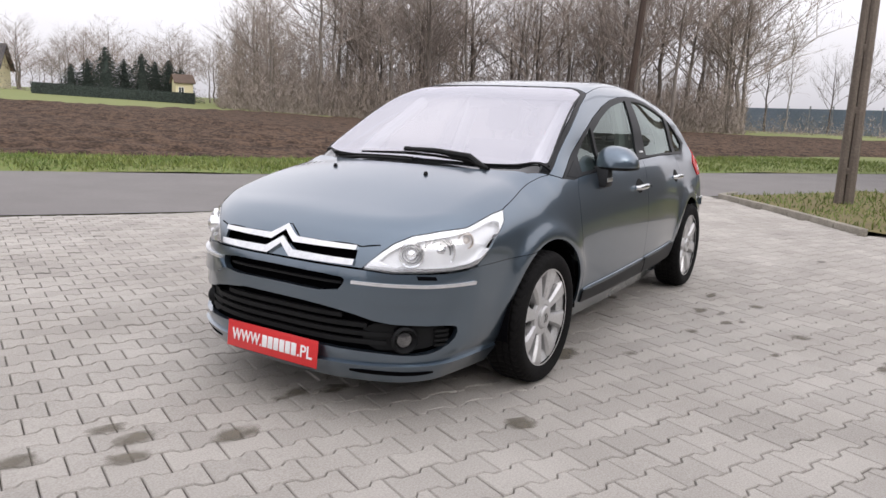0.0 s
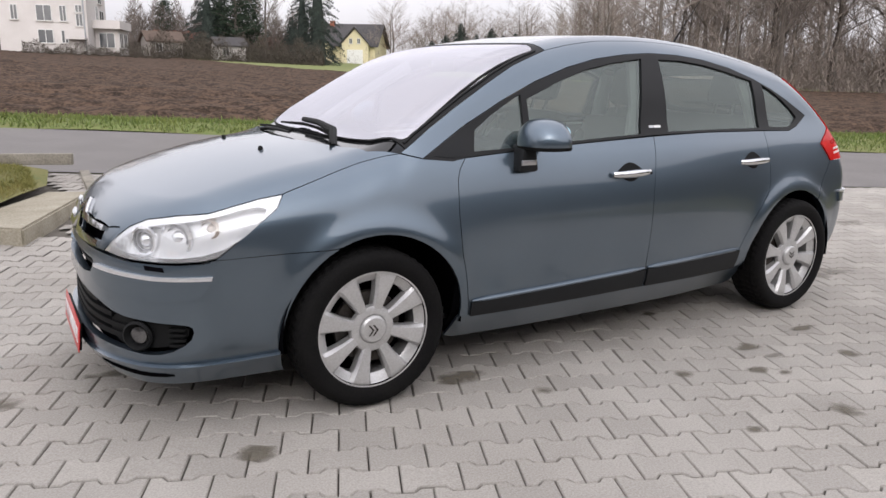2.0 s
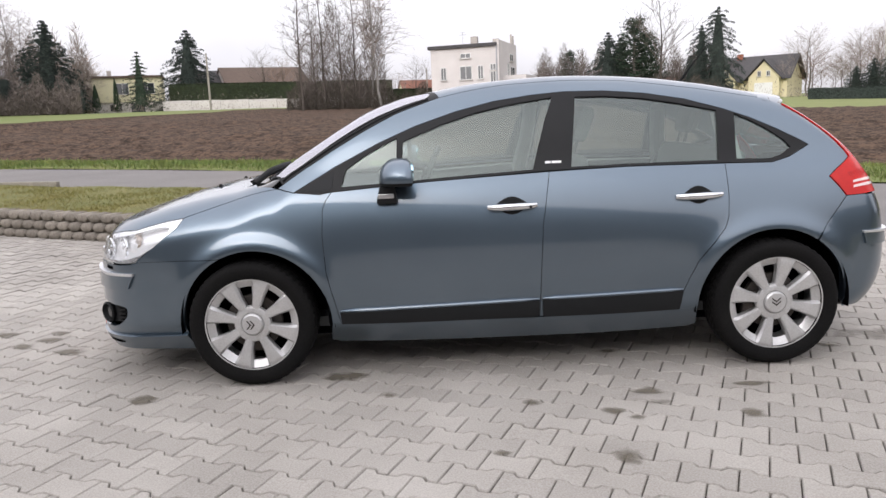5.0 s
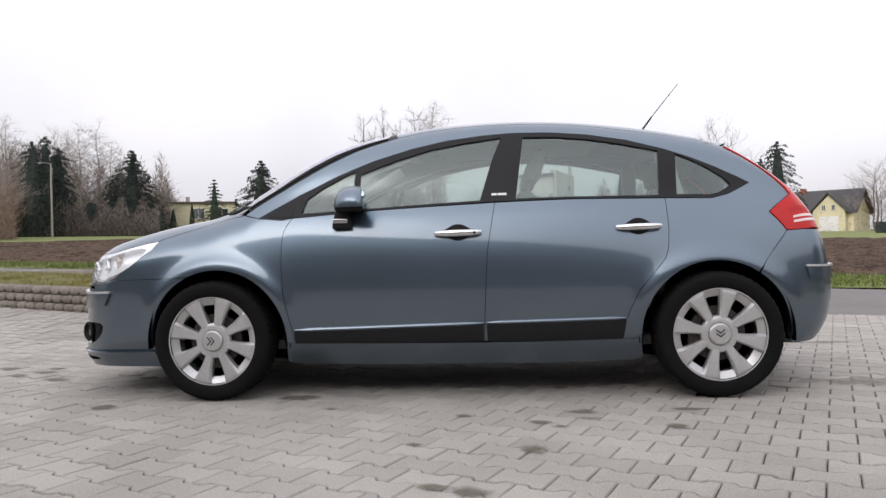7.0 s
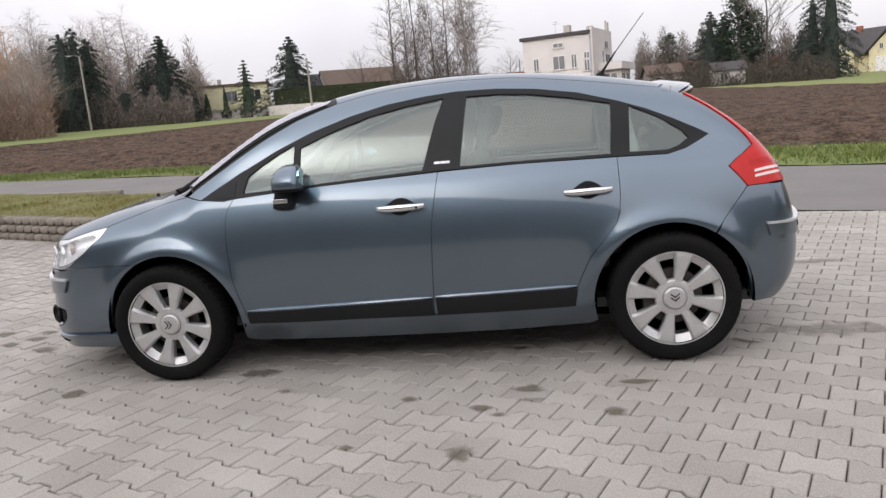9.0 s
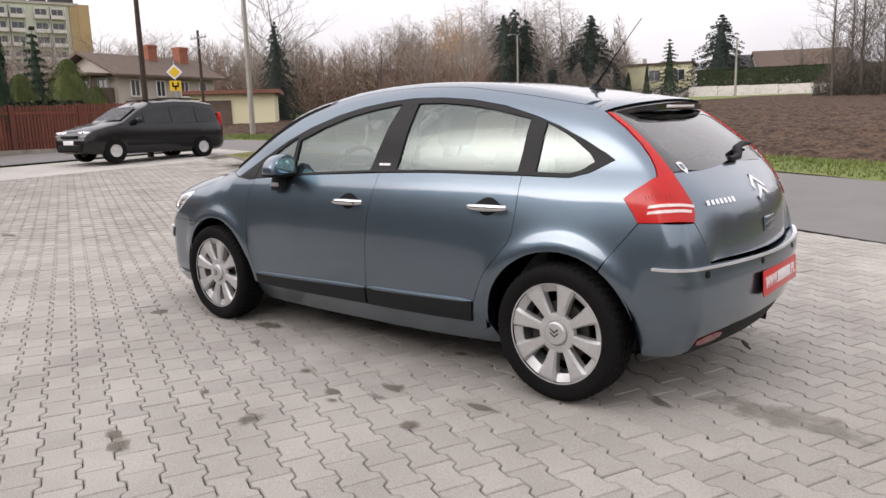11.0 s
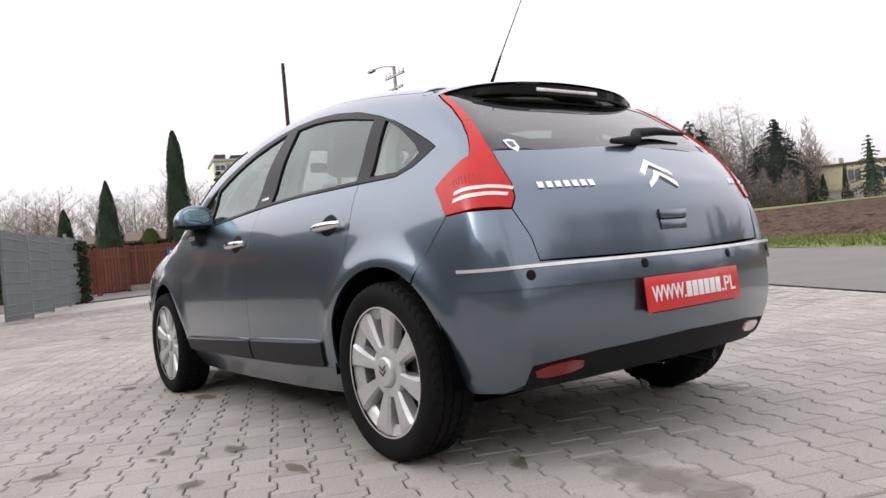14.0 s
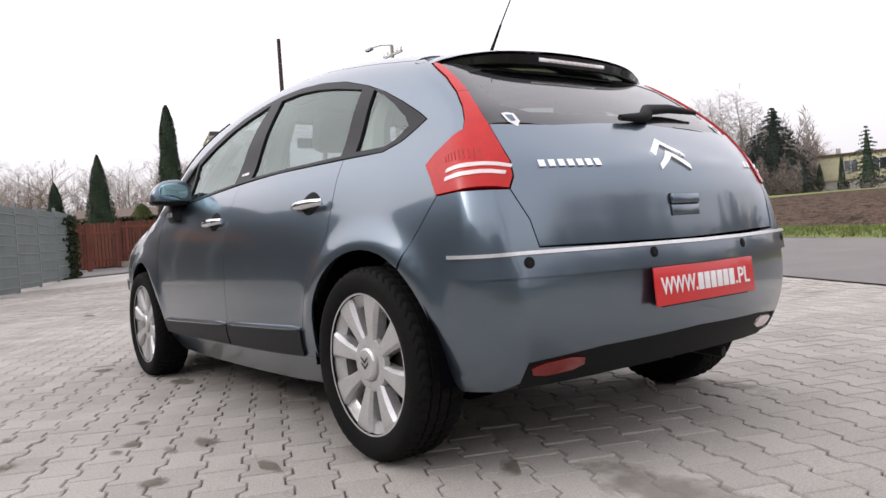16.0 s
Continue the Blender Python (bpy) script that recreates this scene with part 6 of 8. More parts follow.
def bare_tree(name, seed, spread=.5, first=.25, droop=0.0, levels=4, twigs=3, bark=None, twig=None, thin=1.0, limbs=1.0, sway=.018):
    """A leafless tree 1 m high: tapered trunk, limbs that fork, and a haze of twigs."""
    r = random.Random(seed)
    tv, tf, cv, cf = [], [], [], []
    pts = [Vector((0, 0, 0))]
    for k in range(7):
        pts.append(pts[-1] + Vector((r.uniform(-sway, sway), r.uniform(-sway, sway), 1 / 7.6)))
    for k in range(7):
        stick(tv, tf, pts[k], pts[k + 1], .016 * thin * (1 - k / 8.2), .016 * thin * (1 - (k + 1) / 8.2), 6)

    def limb(p, d, length, rad, level):
        segs = 2 if level > 1 else 3
        for s in range(segs):
            d = (d + Vector((r.uniform(-.25, .25), r.uniform(-.25, .25), r.uniform(-.10, .22) - droop * (.35 if level >= 2 else .0)))).normalized()
            q = p + d * length / segs
            if level == levels:
                u = d.orthogonal().normalized() * rad
                cf.append((len(cv), len(cv) + 1, len(cv) + 2))
                cv.extend((p - u, p + u, q))
            else:
                stick(cv, cf, p, q, rad * (1 - s / segs * .5), rad * (1 - (s + 1) / segs * .5), 3)
            if level < levels:
                for _ in range(twigs if level else 2):
                    if r.random() < .85:
                        side = Vector((r.uniform(-1, 1), r.uniform(-1, 1), r.uniform(-.2, .7))).normalized()
                        limb(q, (d * .8 + side * .8).normalized(), length * r.uniform(.42, .66), rad * .55, level + 1)
            p = q
    count = 15
    for k in range(count):
        t = first + (1 - first) * (k + r.random()) / count
        i = min(6, int(t * 7 * .99))
        p = pts[i].lerp(pts[i + 1], t * 7 * .99 - i)
        a_ = k * 2.4 + r.uniform(-.4, .4)
        d = Vector((math.cos(a_) * spread, math.sin(a_) * spread, .75 - .2 * spread)).normalized()
        limb(p, d, .30 * (1.12 - t * .75) * (.6 + spread) * limbs, .0055 * thin * (1.15 - t * .8), 1)
    root = thing(name, "", "")
    raw("trunk", tv, tf, bark or BARK, root, smooth=True)
    raw("crown", cv, cf, twig or TWIG, root)
    return root


def leafy(verts, faces, p, r, size, out):
    """One small clump leaf: a bent triangle pair facing outwards."""
    u = out.orthogonal().normalized()
    w = out.cross(u)
    t = r.uniform(0, 6.28)
    u, w = u * math.cos(t) + w * math.sin(t), w * math.cos(t) - u * math.sin(t)
    base = len(verts)
    verts += [p - u * size * .5, p + w * size * .35 + out * size * .2, p + u * size * .55 + out * size * .1, p - w * size * .3 + out * size * .35]
    faces += [(base, base + 1, base + 2), (base, base + 2, base + 3)]


def spruce(name, seed, wide=.38, mat=None, bare=.05, ragged=.25, tiers=26, dens=60, power=.85):
    """A conifer 1 m high: whorls of drooping boughs of needle sprays round a trunk, with gaps between them."""
    r = random.Random(seed)
    tv, tf, cv, cf = [], [], [], []
    stick(tv, tf, Vector((0, 0, 0)), Vector((0, 0, .98)), .016, .002, 6)
    for k in range(tiers):
        t = k / (tiers - 1)
        z = bare + (.985 - bare) * t
        whorl = wide * (1 - t) ** power + .012
        count = max(4, int(11 * (1 - t * .6)))
        for j in range(count):
            a_ = 2 * math.pi * (j + r.uniform(-.35, .35)) / count + k * 1.1
            length = whorl * (1 + r.uniform(-ragged, ragged * .8))
            rise = r.uniform(-.10, .10) + .35 * t
            for _ in range(max(6, int(dens * (1 - t * .55)))):
                u = r.random() ** .5
                rad = length * u
                side = r.gauss(0, .10 * length * (1.1 - u) + .006)
                p = Vector((math.cos(a_) * rad - math.sin(a_) * side, math.sin(a_) * rad + math.cos(a_) * side, z + rise * rad - .45 * rad * u + r.uniform(-.014, .008)))
                leafy(cv, cf, p, r, r.uniform(.010, .024), Vector((math.cos(a_), math.sin(a_), -.3)).normalized())
            stick(tv, tf, Vector((0, 0, z)), Vector((math.cos(a_) * length * .8, math.sin(a_) * length * .8, z + (rise - .36) * length * .8)), .003, .001, 3)
    hv, hf = lathe([(wide * .30 * (1 - t) ** power + .002, bare + (1 - bare) * t - wide * .10) for t in (0, .15, .35, .55, .75, .95)], 9, "z")
    cv, cf = merge((cv, cf), (hv, hf))
    root = thing(name, "", "")
    raw("trunk", tv, tf, BARK, root, smooth=True)
    raw("crown", cv, cf, mat or NEEDLES, root)
    return root


def column(name, seed, wide=.14, mat=None, n=2600, power=.55):
    """A dense columnar evergreen 1 m high."""
    r = random.Random(seed)
    tv, tf, cv, cf = [], [], [], []
    stick(tv, tf, Vector((0, 0, 0)), Vector((0, 0, .6)), .02, .006, 6)
    for k in range(n):
        t = r.random()
        a_ = r.uniform(0, 2 * math.pi)
        prof = wide * min(1, (t + .02) * 6) ** .5 * (1 - t) ** power * (1 + .16 * math.sin(a_ * 4 + t * 22) + r.uniform(-.12, .12))
        rad = prof * r.uniform(.8, 1.0)
        p = Vector((math.cos(a_) * rad, math.sin(a_) * rad, .02 + t * .97))
        leafy(cv, cf, p, r, r.uniform(.008, .020), Vector((math.cos(a_), math.sin(a_), .6)).normalized())
    hv, hf = lathe([(wide * .80 * min(1, (t + .02) * 6) ** .5 * (1 - t) ** power, .02 + t * .97) for t in (0, .08, .2, .4, .6, .8, .95)], 10, "z")
    cv, cf = merge((cv, cf), (hv, hf))
    root = thing(name, "", "")
    raw("trunk", tv, tf, BARK, root, smooth=True)
    raw("crown", cv, cf, mat or THUJA, root)
    return root


def pine_tree(name, seed):
    """A broad pine 1 m high with clumps of needles on forked limbs."""
    r = random.Random(seed)
    tv, tf, cv, cf = [], [], [], []
    stick(tv, tf, Vector((0, 0, 0)), Vector((.01, 0, .9)), .02, .006, 6)
    for k in range(34):
        t = .22 + .76 * k / 33
        a_ = k * 2.4
        d = Vector((math.cos(a_), math.sin(a_), .35)).normalized()
        length = .30 * (1.05 - t) ** .6 * r.uniform(.6, 1.15)
        q = Vector((0, 0, t * .9)) + d * length
        stick(tv, tf, Vector((0, 0, t * .9)), q, .006, .003, 3)
        for _ in range(110):
            c = q - d * length * r.uniform(0, .55) + Vector((r.gauss(0, .035), r.gauss(0, .035), r.gauss(.01, .022)))
            leafy(cv, cf, c, r, r.uniform(.014, .030), Vector((r.uniform(-1, 1), r.uniform(-1, 1), 1)).normalized())
    root = thing(name, "", "")
    raw("trunk", tv, tf, BARK, root, smooth=True)
    raw("crown", cv, cf, PINE, root)
    return root


def plant(proto, x, y, z, h, label, category, group="", wide=1.0, turn=0.0, name=None):
    ob = copy_thing(proto, Matrix.Identity(4))
    ob.matrix_basis = Matrix.Translation((x, y, z)) @ Matrix.Rotation(turn, 4, "Z") @ Matrix.Diagonal((h * wide, h * wide, h, 1))
    return tagged(ob, label, category, group)


WOOD = [bare_tree("woodland_tree", s, spread=.62 + .12 * (s % 3), first=.24 + .08 * (s % 2), levels=3, twigs=4, thin=.75) for s in (1, 2, 3, 4)]
REDWOOD = [bare_tree("reddish_tree", s, spread=.65, first=.18, levels=3, twigs=3, twig=REDTWIG) for s in (11, 12)]
ROUND = bare_tree("round_bare_tree", 21, spread=.85, first=.28, levels=4, twigs=2, bark=DARKBARK, twig=DARKTWIG)
BIRCH = [bare_tree("birch_tree", s, spread=.42, first=.28, droop=1.0, levels=3, twigs=4, bark=BIRCHBARK, thin=.6) for s in (31, 32)]
ORANGE = bare_tree("orange_birch", 35, spread=.4, first=.15, droop=.8, levels=3, twigs=3, bark=BIRCHBARK, twig=ORANGETWIG)
LARCH = [bare_tree("larch_tree", s, spread=.9, first=.34, droop=.3, levels=3, twigs=4, thin=.62, limbs=.42, sway=.008, bark=DARKBARK, twig=DARKTWIG) for s in (41, 42)]
SPRUCE = [spruce("spruce_tree", s, dens=85) for s in (51, 52)]
DARKSPRUCE = spruce("dark_conifer", 55, wide=.36, bare=.0, ragged=.4, tiers=26, dens=95, power=.45)
THIN = spruce("thin_conifer", 57, wide=.20, mat=PINE, bare=.12, ragged=.6, tiers=15, dens=40)
PINES = [pine_tree("pine_tree", s) for s in (61, 62)]
COLUMN = [column("columnar_evergreen", s, w, n=n_, power=p_) for s, w, n_, p_ in ((71, .125, 22000, .45), (72, .17, 14000, .7))]
SHRUB = column("dark_shrub", 77, .42, mat=NEEDLES, n=16000, power=.35)
OLIVE = material("olive_foliage", (0.060, 0.082, 0.020), 0.9, 0, (0.100, 0.112, 0.030), 1.5, 15, spread=0.35)
BUSH = column("evergreen_bush", 75, .42, mat=OLIVE, n=16000, power=.5)
PROTOS = WOOD + REDWOOD + [ROUND, ORANGE] + BIRCH + LARCH + SPRUCE + [DARKSPRUCE, THIN] + PINES + COLUMN + [BUSH, SHRUB]

r = random.Random(99)
T = "leafless grey-brown tree in the wood beyond the field"
EAST = (-3.0, -3.0)
# the wood to the north-east
for k in range(92):
    az = r.uniform(41, 79)
    d = r.uniform(84, 116) - (az - 41) * .25
    x, y, z = spot(az, d, EAST)
    plant(r.choice(WOOD + [ROUND]), x, y, z, r.uniform(12, 21) * (.75 if az < 45 else 1), T, "tree", "trees of the wood", r.uniform(.8, 1.25), r.uniform(0, 6))
for k in range(26):
    az = r.uniform(27, 43)
    x, y, z = spot(az, r.uniform(125, 160), EAST)
    plant(r.choice(WOOD + REDWOOD), x, y, z, r.uniform(7, 12), "bare tree in a far hedgerow behind the field", "tree", "far hedgerow trees", r.uniform(.9, 1.4), r.uniform(0, 6))
for az, d, h in ((80.5, 120, 13), (81.8, 118, 15), (84.5, 120, 11), (86.5, 122, 12), (88.5, 118, 12), (77.8, 96, 16), (55.5, 80, 18)):
    x, y, z = spot(az, d, EAST)
    plant(ROUND if az != 81.8 else BIRCH[0], x, y, z, h, "tall leafless tree standing alone beyond the field", "tree", "lone bare trees", .8, az)
# the wood to the north-west
WEST = (3.4, -3.25)
YARD = (3.78, -3.05)
for k in range(110):
    az = r.uniform(-62, -36)
    x, y, z = spot(az, r.uniform(84, 125), WEST)
    plant(r.choice(WOOD + REDWOOD + REDWOOD), x, y, z, r.uniform(6.2, 9.6), "bare brownish tree behind the houses", "tree", "trees behind the houses", r.uniform(.9, 1.4), r.uniform(0, 6))
for k in range(48):
    az = r.uniform(-91, -62)
    x, y, z = spot(az, r.uniform(95, 130), WEST)
    plant(r.choice(WOOD + REDWOOD), x, y, z, r.uniform(8.5, 12.5), "bare brownish tree behind the fence", "tree", "trees behind the fence", r.uniform(.9, 1.3), r.uniform(0, 6))
for az, d, h, proto in ((-28.6, 140, 17, BIRCH[0]), (-29.6, 142, 19.5, BIRCH[1]), (-30.4, 138, 19, BIRCH[0]), (-31.1, 141, 17.5, BIRCH[1]), (-34.6, 135, 19, BIRCH[0]), (-35.3, 130, 17, BIRCH[1]), (-36.6, 125, 16, ORANGE), (-37.4, 122, 15, ORANGE), (-38.2, 124, 13, ORANGE), (-24.8, 165, 12, ORANGE)):
    x, y, z = spot(az, d, (.7, -4.4))
    plant(proto, x, y, z, h, "tall slender birch with drooping twigs" if proto != ORANGE else "birch with the last orange leaves", "tree", "birches", r.uniform(.9, 1.1), r.uniform(0, 6))
for k in range(24):
    az = r.uniform(-12, 36)
    x, y, z = spot(az, r.uniform(135, 170))
    plant(r.choice(WOOD + REDWOOD), x, y, z, r.uniform(5, 9), "bare tree far behind the houses", "tree", "far trees", r.uniform(1.0, 1.5), r.uniform(0, 6))
SINGLES = ((-10.3, 92, 17, LARCH[0], 1.0), (-8.6, 94, 18, LARCH[1], .9), (-7.4, 93, 16, LARCH[0], .8), (-6.3, 95, 18, LARCH[1], .9), (-4.4, 93, 18, BIRCH[0], 1.05), (-5.2, 95, 17, BIRCH[1], 1.05), (-9.4, 99, 16, LARCH[0], 1.0), (-12.9, 150, 11, ROUND, 1.1), (16.4, 92, 13.5, ROUND, .85), (-1.6, 118, 7.4, ROUND, 1.2))
for az, d, h, proto, wide in SINGLES:
    x, y, z = spot(az, d)
    plant(proto, x, y, z, h * .94, "tall leafless tree behind the ploughed field", "tree", "tall trees by the houses", wide, az * 3)
for az, d, h, proto, wide in ((9.9, 112, 8, PINES[0], 1.0), (12.7, 108, 9.6, SPRUCE[0], 1.3), (14.6, 106, 12, PINES[1], 1.15), (15.4, 108, 10, PINES[0], 1.25), (20.3, 100, 11.5, DARKSPRUCE, .85), (19.2, 101, 9.5, DARKSPRUCE, .8), (18.5, 104, 6, SPRUCE[1], 1.2), (31.2, 120, 7.2, SPRUCE[1], 1.4), (32.4, 121, 5.7, SPRUCE[0], 1.6), (33.5, 118, 6.6, SPRUCE[0], 1.5), (34.4, 120, 5.7, SPRUCE[1], 1.7), (35.3, 118, 6.0, SPRUCE[1], 1.6), (36.1, 119, 5.0, SPRUCE[0], 1.7), (30.1, 122, 5.4, SPRUCE[0], 1.7), (29.1, 123, 4.4, SPRUCE[1], 1.7), (13.6, 110, 9, SPRUCE[1], 1.5)):
    x, y, z = spot(az, d)
    plant(proto, x, y, z, h, "dark evergreen conifer among the far houses", "tree", "conifers by the houses", wide, az)
N9 = (0.7, -4.4)
for az, d, h, proto, wide in ((-18.2, 148, 14.4, SPRUCE[0], 1.5), (-21.6, 138, 9.8, THIN, 1.7), (-27.2, 137, 14.5, SPRUCE[1], 1.4), (-28.5, 140, 10.6, DARKSPRUCE, .75), (-33.5, 120, 13.6, DARKSPRUCE, .82), (-31.9, 124, 13.2, DARKSPRUCE, .85), (-32.7, 122, 14.6, DARKSPRUCE, .72), (-25.6, 134, 5.0, SHRUB, .6), (-26.4, 133, 5.6, SHRUB, .8), (-29.9, 128, 5.2, SHRUB, .9), (-29.0, 128, 4.6, SHRUB, 1.0), (-24.5, 140, 4.6, COLUMN[1], 1.0), (-23.2, 141, 5.6, COLUMN[1], .7)):
    x, y, z = spot(az, d, N9)
    plant(proto, x, y, z, h, "dark green conifer beside the cream house", "tree", "conifers by the cream house", wide, az)
for k in range(34):
    az = r.uniform(-42, -24)
    x, y, z = spot(az, r.uniform(140, 170), N9)
    plant(r.choice(BIRCH + BIRCH + WOOD), x, y, z, r.uniform(13, 19) * (.55 if az > -27.5 else 1), "tall pale bare tree behind the conifers", "tree", "bare trees behind the conifers", r.uniform(1.0, 1.5), r.uniform(0, 6))
for az, d, h, proto, wide in ((-71.5, 31, 6.1, COLUMN[0], .72), (-76.2, 31, 4.3, COLUMN[1], 1.0), (-79.0, 32, 3.4, COLUMN[1], 1.1), (-68.8, 36, 4.9, THIN, 1.25), (-67.0, 34, 3.5, BUSH, .85), (-69.9, 33, 2.9, BUSH, .8), (-73.6, 32, 2.4, BUSH, .9), (-52.5, 58, 7.3, SPRUCE[0], .75), (-82, 33, 2.6, BUSH, 1.0), (-65.4, 33, 2.4, BUSH, .8)):
    x, y, z = spot(az, d, YARD)
    plant(proto, x, y, z, h, "dark evergreen in the garden behind the wooden fence", "tree", "garden evergreens", wide, az)
x, y, z = spot(-52.4, 80, YARD)
plant(ROUND, x, y, z, 12.8, "wide leafless tree behind the bungalow", "tree")
for ob in PROTOS:
    for o in (*ob.children_recursive, ob):
        bpy.data.objects.remove(o)

# undergrowth along the woods
rng = np.random.default_rng(21)


def thicket(name, az0, az1, d0, d1, ref, height, count, mat, label):
    """A haze of single twigs over a strip of ground, thinner towards its uneven top."""
    az = np.radians(rng.uniform(az0, az1, count))
    d = rng.uniform(d0, d1, count)
    bx, by = ref[0] + d * np.sin(az), ref[1] + d * np.cos(az)
    deg = np.degrees(az)
    top = height * (.62 + .22 * np.sin(deg * 1.9 + d * .3) + .16 * np.sin(deg * 4.7 + 1))
    bz = land(bx, by) + top * rng.uniform(0, 1, count) ** 1.5
    size = height * .095 * rng.uniform(.5, 1.5, count)
    way = np.stack([rng.normal(0, .55, count), rng.normal(0, .55, count), rng.uniform(.2, 1.1, count)], -1) * size[:, None]
    a_ = rng.uniform(0, 6.28, count)
    w = rng.uniform(.018, .05, count) * (d / 90)
    side = np.stack([np.cos(a_) * w, np.sin(a_) * w, 0 * w], -1)
    base = np.stack([bx, by, bz], -1)
    P = np.stack([base - side, base + side, base + way], 1).reshape(-1, 3)
    tagged(raw(name, P, np.arange(len(P)).reshape(-1, 3), mat, None), label, "undergrowth", "", "stuff")


thicket("wood_undergrowth", 40, 79, 78, 108, EAST, 8.0, 100000, UNDERTWIG, "dense brown undergrowth at the edge of the wood")
thicket("deep_wood", 41, 60, 100, 130, EAST, 11, 36000, UNDERTWIG, "haze of brown branches deep in the wood")
thicket("thin_wood", 59, 78, 95, 130, EAST, 9, 36000, TWIG, "thin haze of branches deep in the wood")
thicket("west_undergrowth", -62, -36.5, 84, 120, WEST, 6.8, 120000, REDTWIG, "brown scrub behind the houses")
thicket("conifer_undergrowth", -40, -25.5, 118, 136, N9, 6.0, 60000, DARKTWIG, "dark shrubs and brambles round the conifers")
thicket("birch_haze", -42, -24.6, 140, 165, N9, 15.0, 70000, UNDERTWIG, "pale haze of birch twigs behind the conifers")
thicket("fence_undergrowth", -91, -62, 92, 125, WEST, 7.5, 60000, REDTWIG, "brown scrub behind the gardens")
thicket("larch_haze", -10.6, -4.0, 94, 101, (0.3, -4.2), 14.5, 9000, DARKTWIG, "thin haze of twigs round the tall trees")
thicket("garden_scrub", 8.5, 20.6, 90, 106, (0.3, -4.2), 3.4, 42000, SHADETWIG, "dark tangled shrubs round the gardens")
thicket("garden_trees", 7.5, 19.8, 108, 128, (0.3, -4.2), 8.5, 46000, DARKTWIG, "dark belt of bare trees and shrubs behind the gardens")
thicket("tree_scrub", -11.5, 0.5, 92, 100, (0.3, -4.2), 3.4, 26000, SHADETWIG, "dark scrub round the feet of the tall trees")
thicket("house_scrub", 0.5, 9.5, 82, 86, (0.3, -4.2), 1.5, 12000, SHADETWIG, "row of low bare shrubs before the white house")
thicket("far_scrub", -30, 42, 125, 150, (0, -4), 3.5, 12000, TWIG, "low brown scrub behind the field")
thicket("east_scrub", 76, 96, 96, 112, EAST, 3.0, 7000, TWIG, "brown scrub before the noise barrier")

# ---- houses ----
WHITEWALL = material("grey_white_render", (0.60, 0.57, 0.55), 0.9, 0, (0.50, 0.47, 0.45), 0.6, 20, bump=0.1)
CREAMWALL = material("cream_render", (0.66, 0.62, 0.42), 0.9, 0, (0.58, 0.54, 0.36), 0.6, 20)
YELLOWWALL = material("pale_yellow_render", (0.66, 0.60, 0.40), 0.9, 0, (0.58, 0.52, 0.34), 0.6, 20)
GREYWALL = material("grey_render", (0.42, 0.39, 0.36), 0.9, 0, (0.34, 0.31, 0.28), 0.6, 20)
BLOCKWALL = material("pale_green_render", (0.66, 0.69, 0.58), 0.9, 0, (0.58, 0.61, 0.51), 0.2, 8)
OCHREWALL = material("ochre_panels", (0.42, 0.30, 0.16), 0.9, 0, (0.34, 0.24, 0.13), 0.3, 8)
DARKROOF = material("dark_roof_tiles", (0.040, 0.038, 0.040), 0.8, 0, (0.065, 0.060, 0.060), 2, 25, bump=0.3)
BROWNROOF = material("brown_roof", (0.085, 0.058, 0.045), 0.85, 0, (0.12, 0.085, 0.065), 2, 25, bump=0.3)
REDROOF = material("red_roof_tiles", (0.20, 0.085, 0.058), 0.85, 0, (0.15, 0.065, 0.045), 2, 25, bump=0.3)
PANE = material("window_pane", (0.030, 0.034, 0.040), 0.08, 0, None, 1, 5, spec=0.9)
WHITEFRAME = material("white_frame", (0.72, 0.72, 0.70), 0.6)
BRICK = material("chimney_brick", (0.30, 0.11, 0.07), 0.9, 0, (0.22, 0.08, 0.05), 3, 30)
METAL = material("grey_metal", (0.30, 0.31, 0.33), 0.5, 0.6)


def window(parent, c, w, h, yaw_, rail=True):
    """A window set in a wall at its centre: frame, two panes and a sill."""
    m = Matrix.Translation(c) @ Matrix.Rotation(yaw_, 4, "Z")
    bm = boxes((-w / 2, w / 2, -.05, .05, h / 2 - .07, h / 2), (-w / 2, w / 2, -.05, .05, -h / 2, -h / 2 + .07), (-w / 2, -w / 2 + .07, -.05, .05, -h / 2, h / 2), (w / 2 - .07, w / 2, -.05, .05, -h / 2, h / 2), (-.03, .03, -.045, .045, -h / 2, h / 2))
    bm.transform(m)
    frame_ = part("window", bm, WHITEFRAME, parent, smooth=False)
    bm = boxes((-w / 2 + .03, w / 2 - .03, -.012, .03, -h / 2 + .03, h / 2 - .03))
    bm.transform(m)
    part("pane", bm, PANE, frame_, smooth=False)
    bm = boxes((-w / 2 - .08, w / 2 + .08, -.14, .02, -h / 2 - .06, -h / 2))
    bm.transform(m)
    part("sill", bm, GREYWALL, frame_, smooth=False)


def put(bm, m):
    bm.transform(m)
    return bm


